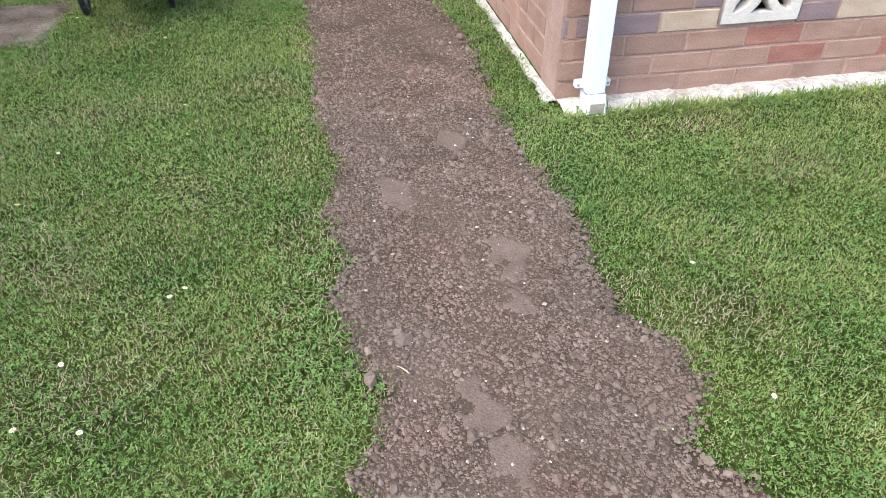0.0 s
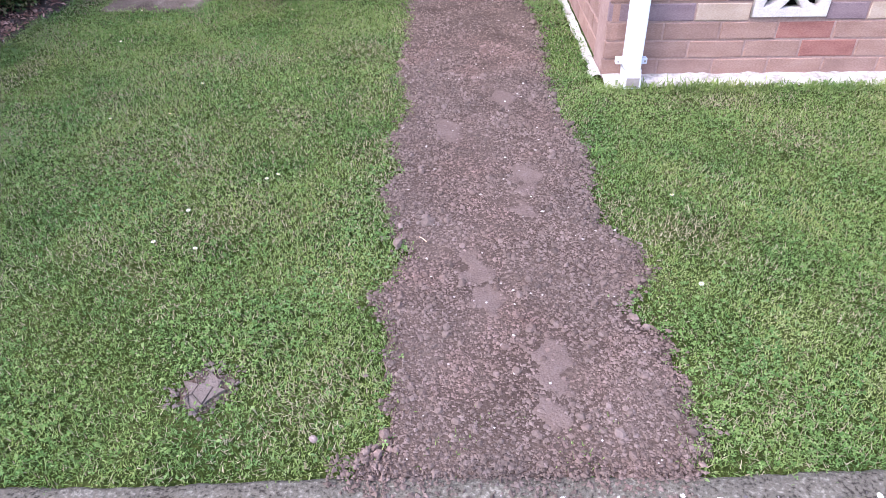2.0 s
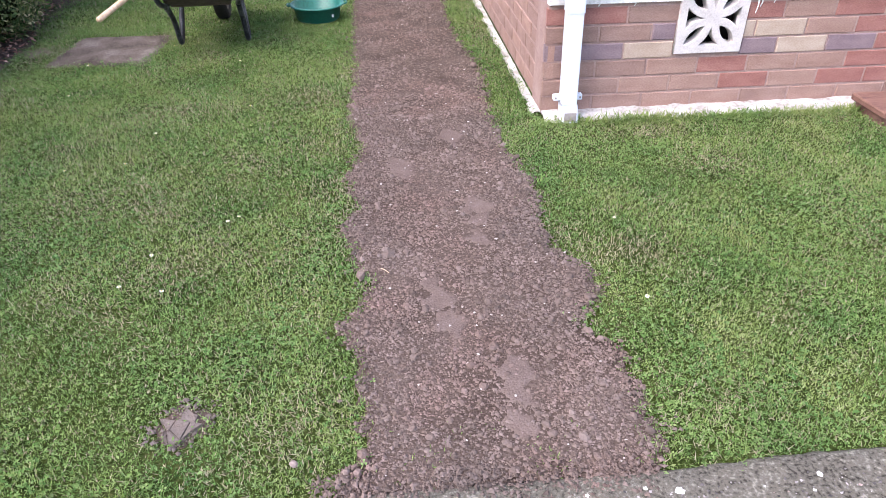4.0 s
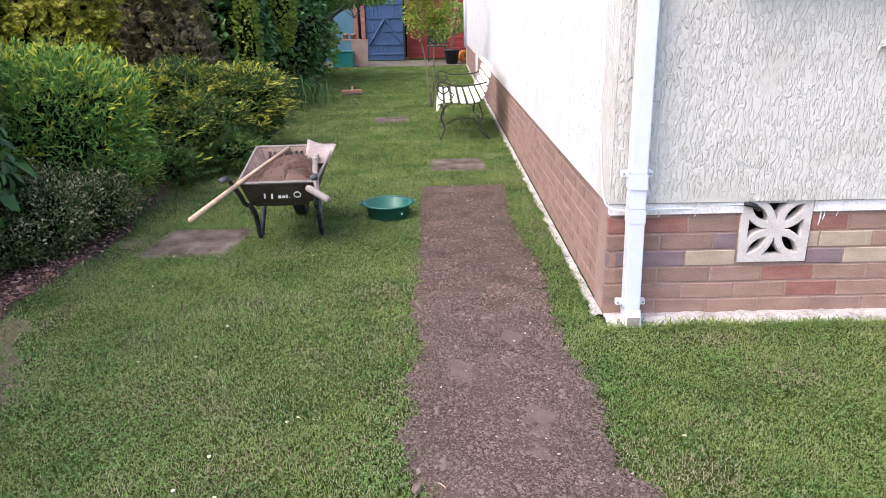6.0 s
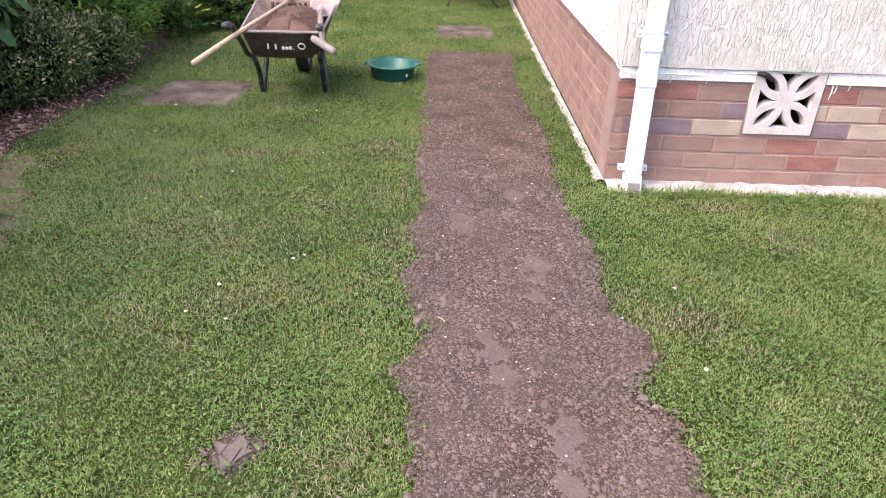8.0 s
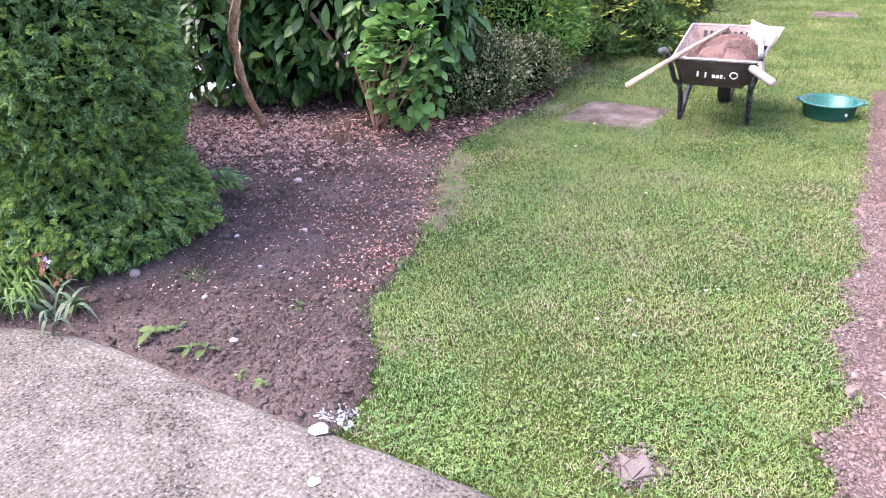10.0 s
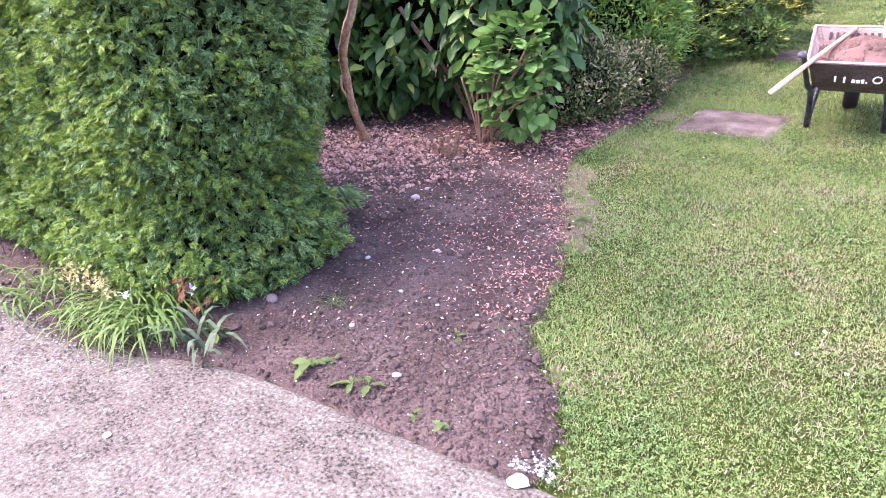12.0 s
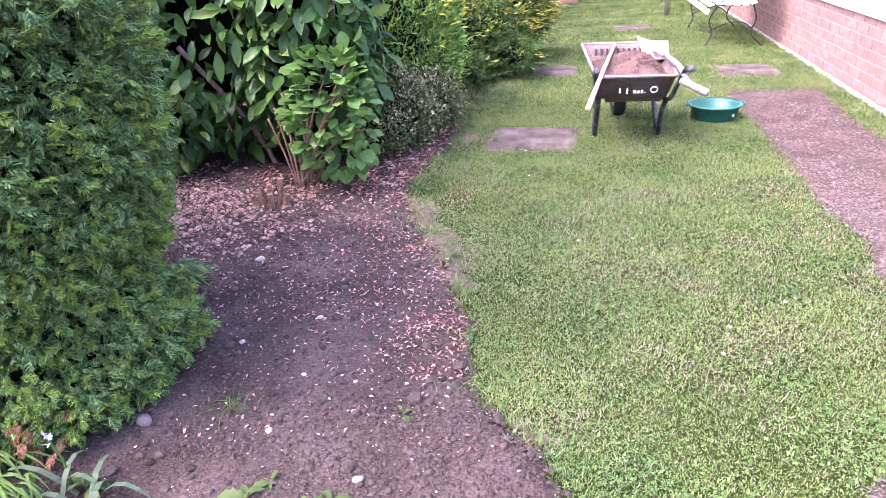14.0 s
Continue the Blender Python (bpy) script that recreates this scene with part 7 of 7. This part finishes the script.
def blades(name, n, lo, hi, length, width, material, label, keep=None, fine=True, lawn=True):
    x, y = rng.uniform(lo[0], hi[0], n), rng.uniform(lo[1], hi[1], n)
    ok = on_lawn(x, y) if lawn else np.ones(n, bool)
    if keep is not None:
        ok &= rng.uniform(size=n) < keep(x, y)
    x, y = x[ok], y[ok]
    n = len(x)
    a = rng.uniform(0, 2 * np.pi, n)
    ln = length * rng.uniform(0.45, 1.35, n) * (1 + 0.3 * wob(x, y, 3, 2) + 0.35 * wob(x, y, 70, 4))
    e = rng.uniform(0.12, 1.25, n)
    dx, dy, dz = np.cos(a) * np.cos(e), np.sin(a) * np.cos(e), np.sin(e)
    w = width / 2 * rng.uniform(0.6, 1.3, n)
    sx, sy, sz = -np.sin(a) * w, np.cos(a) * w, rng.uniform(-0.6, 0.6, n) * w
    z0 = rng.uniform(-0.008, 0.004, n)
    P = [np.stack([x, y, z0], -1)]
    if fine:
        hx, hy, hz = x + dx * ln * 0.5, y + dy * ln * 0.5, z0 + dz * ln * 0.5 + 0.12 * ln
        P += [np.stack([hx + sx, hy + sy, hz + sz], -1), np.stack([hx - sx, hy - sy, hz - sz], -1)]
    else:
        P[0] = np.stack([x + sx, y + sy, z0], -1)
        P.append(np.stack([x - sx, y - sy, z0], -1))
    P.append(np.stack([x + dx * ln, y + dy * ln, z0 + dz * ln], -1))
    V = np.stack(P, 1)
    k = V.shape[1]
    f = np.array([(0, 1, 2), (2, 1, 3)] if fine else [(0, 1, 2)])
    F = (f[None] + (np.arange(n) * k)[:, None, None]).reshape(-1, 3)
    return tagged(link(name, mesh_np(name, V.reshape(-1, 3), F, material)), label, "grass", kind="stuff")


DRY = [(-2.32, -0.4, 0.16, 0.14), (-2.5, 1.15, 0.14, 0.14), (-1.9, -1.48, 0.1, 0.06), (-2.45, 0.1, 0.1, 0.3), (0.05, -1.08, 0.22, 0.12), (0.55, -0.55, 0.2, 0.15), (0.35, -0.25, 0.3, 0.08), (-1.35, -1.05, 0.22, 0.15), (-1.75, -0.6, 0.25, 0.2), (-2.28, -0.45, 0.12, 0.35), (-0.1, 1.4, 0.07, 1.2), (-0.15, 3.0, 0.15, 0.8), (-0.9, -0.6, 0.15, 0.15), (-1.6, 0.2, 0.4, 0.15), (-2.55, 1.0, 0.1, 0.2), (-1.0, 0.3, 0.2, 0.2), (0.9, -1.1, 0.2, 0.2), (-0.5, 2.75, 0.4, 0.12)]


def dry_keep(x, y):
    k = 0.17 + 0.5 * np.clip(wob(x, y, 4.2, 5) + 0.4 * wob(x, y, 11, 2), 0, 1) + 0.3 * np.clip(wob(x, y, 26, 8) - 0.2, 0, 1)
    k = k + 0.22 * np.exp(-(((x + 1.5) / 0.8) ** 2 + ((y + 0.5) / 0.9) ** 2))
    for cx, cy, rx, ry in DRY:
        k = np.maximum(k, 1.0 * np.exp(-(((x - cx) / rx) ** 2 + ((y - cy) / ry) ** 2)))
    return k


def green_keep(x, y):
    return 1.0 - 1.05 * np.clip(dry_keep(x, y) - 0.2, 0, 0.85)


def clumps(x, y):
    """Small tufts with the darkened turf sheet showing between them."""
    return np.clip(0.62 + 0.42 * wob(x, y, 120, 1) + 0.3 * wob(x, y, 47, 6) + 0.16 * wob(x, y, 14, 3), 0.04, 1)


blades("lawn_grass", 330000, (-2.85, -1.92), (1.5, 1.5), 0.0135, 0.0023, M_GRASS, "short mown green lawn grass", lambda x, y: green_keep(x, y) * (0.35 + 0.65 * clumps(x, y)))
blades("lawn_grass", 760000, (-2.85, -1.92), (1.6, 1.6), 0.0105, 0.0029, M_GRASS, "low cropped undergrowth of the lawn", lambda x, y: green_keep(x, y) * (0.55 + 0.45 * clumps(x, y)), fine=False)
blades("lawn_grass", 300000, (-2.95, 1.45), (0.0, 5.0), 0.017, 0.0046, M_GRASS, "short mown lawn grass further off", lambda x, y: 0.5 + 0.5 * clumps(x * 0.6, y * 0.6), fine=False)
blades("lawn_grass", 110000, (-3.1, 5.0), (0.0, 9.0), 0.022, 0.008, M_GRASS, "mown lawn grass by the bench", fine=False)
blades("lawn_grass", 70000, (-3.2, 9.0), (0.0, 15.0), 0.026, 0.011, M_GRASS, "mown lawn grass at the far end", fine=False)
blades("dry_grass", 430000, (-2.8, -1.9), (2.0, 2.6), 0.0165, 0.0026, M_STRAW, "dry straw coloured grass in the lawn", dry_keep, fine=False)
blades("dry_grass", 60000, (-2.9, 2.5), (0.0, 8.0), 0.022, 0.005, M_STRAW, "dry grass in the further lawn", dry_keep, fine=False)


def fringe_keep(x, y):
    return (inside(x - 0.07, y, BED) != inside(x + 0.02, y, BED)) * np.clip(0.5 + 0.6 * wob(x, y, 8, 3), 0, 1)


blades("fringe_grass", 50000, (-2.85, -1.9), (-1.75, 1.2), 0.03, 0.0034, M_GRASS, "longer ragged grass along the edge of the bed", fringe_keep)
blades("strip_grass", 5000, (-0.86, -1.88), (-0.12, -1.66), 0.016, 0.0022, M_GRASS, "sparse grass showing through the end of the dug strip", lambda x, y: np.clip(0.1 + 0.9 * wob(x, y, 16, 3), 0, 1) * np.clip((-1.7 - y) / 0.1, 0, 1), lawn=False)
blades("strip_grass", 5000, (-0.92, -1.86), (-0.06, 1.0), 0.016, 0.0024, M_GRASS, "grass blades reaching over the edge of the strip", lambda x, y: (inside(x, y, STRIP) & ~(inside(x - 0.035, y, STRIP) & inside(x + 0.035, y, STRIP))) * 0.8, lawn=False)
blades("wall_grass", 1800, (-0.16, -0.05), (-0.02, 6.0), 0.032, 0.004, M_GRASS, "longer grass along the side footing", fine=True)
blades("wall_grass", 3500, (-0.05, -0.16), (1.6, -0.10), 0.035, 0.004, M_GRASS, "longer grass along the front footing", fine=True)

# Clover and small weeds: three round leaflets each.
trefoil_v, trefoil_f = [], []
for k in range(3):
    c, s = math.cos(k * 2.094), math.sin(k * 2.094)
    b = len(trefoil_v)
    for u, v, w in ((0, 0, 0), (0.72, -0.42, 0.1), (1.0, 0.0, 0.04), (0.72, 0.42, 0.1)):
        trefoil_v.append((u * c - v * s, u * s + v * c, w))
    trefoil_f += [(b, b + 1, b + 2), (b, b + 2, b + 3)]
TREFOIL = [(np.array(trefoil_v), np.array(trefoil_f))]
n = 90000
x, y = rng.uniform(-2.7, 1.6, n), rng.uniform(-1.9, 1.6, n)
ok = on_lawn(x, y) & (rng.uniform(size=n) < np.clip(0.35 + 0.8 * wob(x, y, 2.6, 7), 0.06, 1))
x, y = x[ok], y[ok]
tilt = rng.normal(size=(len(x), 3)) * 0.3 + np.array([0, 0, 1.0])
clover = link("clover", scatter("clover", TREFOIL, np.stack([x, y, rng.uniform(0.006, 0.016, len(x))], -1), frames(rng.normal(size=(len(x), 3)) * np.array([1, 1, 0.1]), tilt), 0.0055 * rng.uniform(0.6, 1.5, len(x)), M_CLOVER))
tagged(clover, "patches of small round clover leaves in the lawn", "clover", kind="stuff")
n = 60000
x, y = rng.uniform(-2.75, 1.6, n), rng.uniform(-1.9, 2.2, n)
ok = on_lawn(x, y) & (rng.uniform(size=n) < np.clip(0.5 + 0.8 * wob(x, y, 3.4, 1), 0.1, 1))
x, y = x[ok], y[ok]
tilt = rng.normal(size=(len(x), 3)) * 0.45 + np.array([0, 0, 1.0])
rosettes = link("lawn_weeds", scatter("lawn_weeds", [small_leaf(0.5, 0.15), small_leaf(0.62, 0.2), small_leaf(0.36, 0.1)], np.stack([x, y, rng.uniform(0.004, 0.013, len(x))], -1), frames(rng.normal(size=(len(x), 3)) * np.array([1, 1, 0.25]), tilt), 0.0105 * rng.uniform(0.6, 1.5, len(x)), M_CLOVER))
tagged(rosettes, "small broad leaved weeds growing through the lawn", "weeds", kind="stuff")


# Daisies.
def daisy_mesh():
    V, F = [], []
    for k in range(12):
        a = k * math.pi / 6
        c, s = math.cos(a), math.sin(a)
        b = len(V)
        for u, v, w in ((0.25, 0.0, 0.0), (0.7, -0.14, 0.08), (1.0, 0.0, 0.02), (0.7, 0.14, 0.08)):
            V.append((u * c - v * s, u * s + v * c, w))
        F += [(b, b + 1, b + 2), (b, b + 2, b + 3)]
    return mesh_np("petals", np.array(V), F, M_PETAL)


daisy = empty("daisy", (-1.458, -1.155, 0.0))
pet = link("petals", daisy_mesh(), daisy)
pet.matrix_basis = pose(0, 0, 0.036) @ Matrix.Scale(0.007, 4)
part("centre", lathe([(0.0001, 0.0385), (0.0015, 0.038), (0.0024, 0.0365), (0.0022, 0.035)], 8), M_YOLK, daisy, "yellow centre")
part("stem", tube([(0, 0, -0.005), (0, 0, 0.0355)], 0.0009, 4), L_STRAP, daisy)
tagged(daisy, "small white daisy in the lawn", "daisy", "daisies in the lawn")
q = random.Random(12)
spots = [(-1.342, -1.182), (-1.416, -0.984), (-1.189, -0.805), (0.041, -0.938), (-1.67, -0.37), (-1.21, -0.82), (-1.28, 0.16), (-1.62, -0.1)]
for i in range(10):
    spots.append((q.uniform(-2.4, 1.2), q.uniform(-1.8, 1.4)))
for x, y in spots:
    if on_lawn(np.array([x]), np.array([y]), 0.0)[0]:
        copy_thing(daisy, pose(x, y, q.uniform(-0.008, 0.0), q.uniform(-15, 15), q.uniform(-15, 15), q.uniform(0, 360)))

# Odd bits lying about.
for x, y, s, lab in ((-0.213, 0.62, 0.022, "dark clod of soil beside the strip"), (-0.78, -1.14, 0.02, "dark clod of soil beside the strip"), (-0.70, -1.04, 0.022, "dark clod of soil on the strip"), (-0.92, -1.80, 0.010, "grey stone in the grass by the strip"), (-0.22, -0.32, 0.012, "pale grey stone at the strip edge")):
    mt = M_CLOD if "clod" in lab else M_GREYROCK
    me = scatter("lump", CLODS if "clod" in lab else COBBLES, np.array([(x, y, 0.012)]), spin(1), np.array([[s, s * 0.8, s * 0.7]]), mt)
    tagged(link("soil_lump" if "clod" in lab else "stone", me), lab, "clod" if "clod" in lab else "stone")
twig = part("twig", tube(bend([(-0.722, -1.118, 0.016), (-0.712, -1.128, 0.018), (-0.70, -1.142, 0.016)]), 0.0013, 5), M_WOOD)
tagged(twig, "short pale twig lying on the dug soil", "twig")
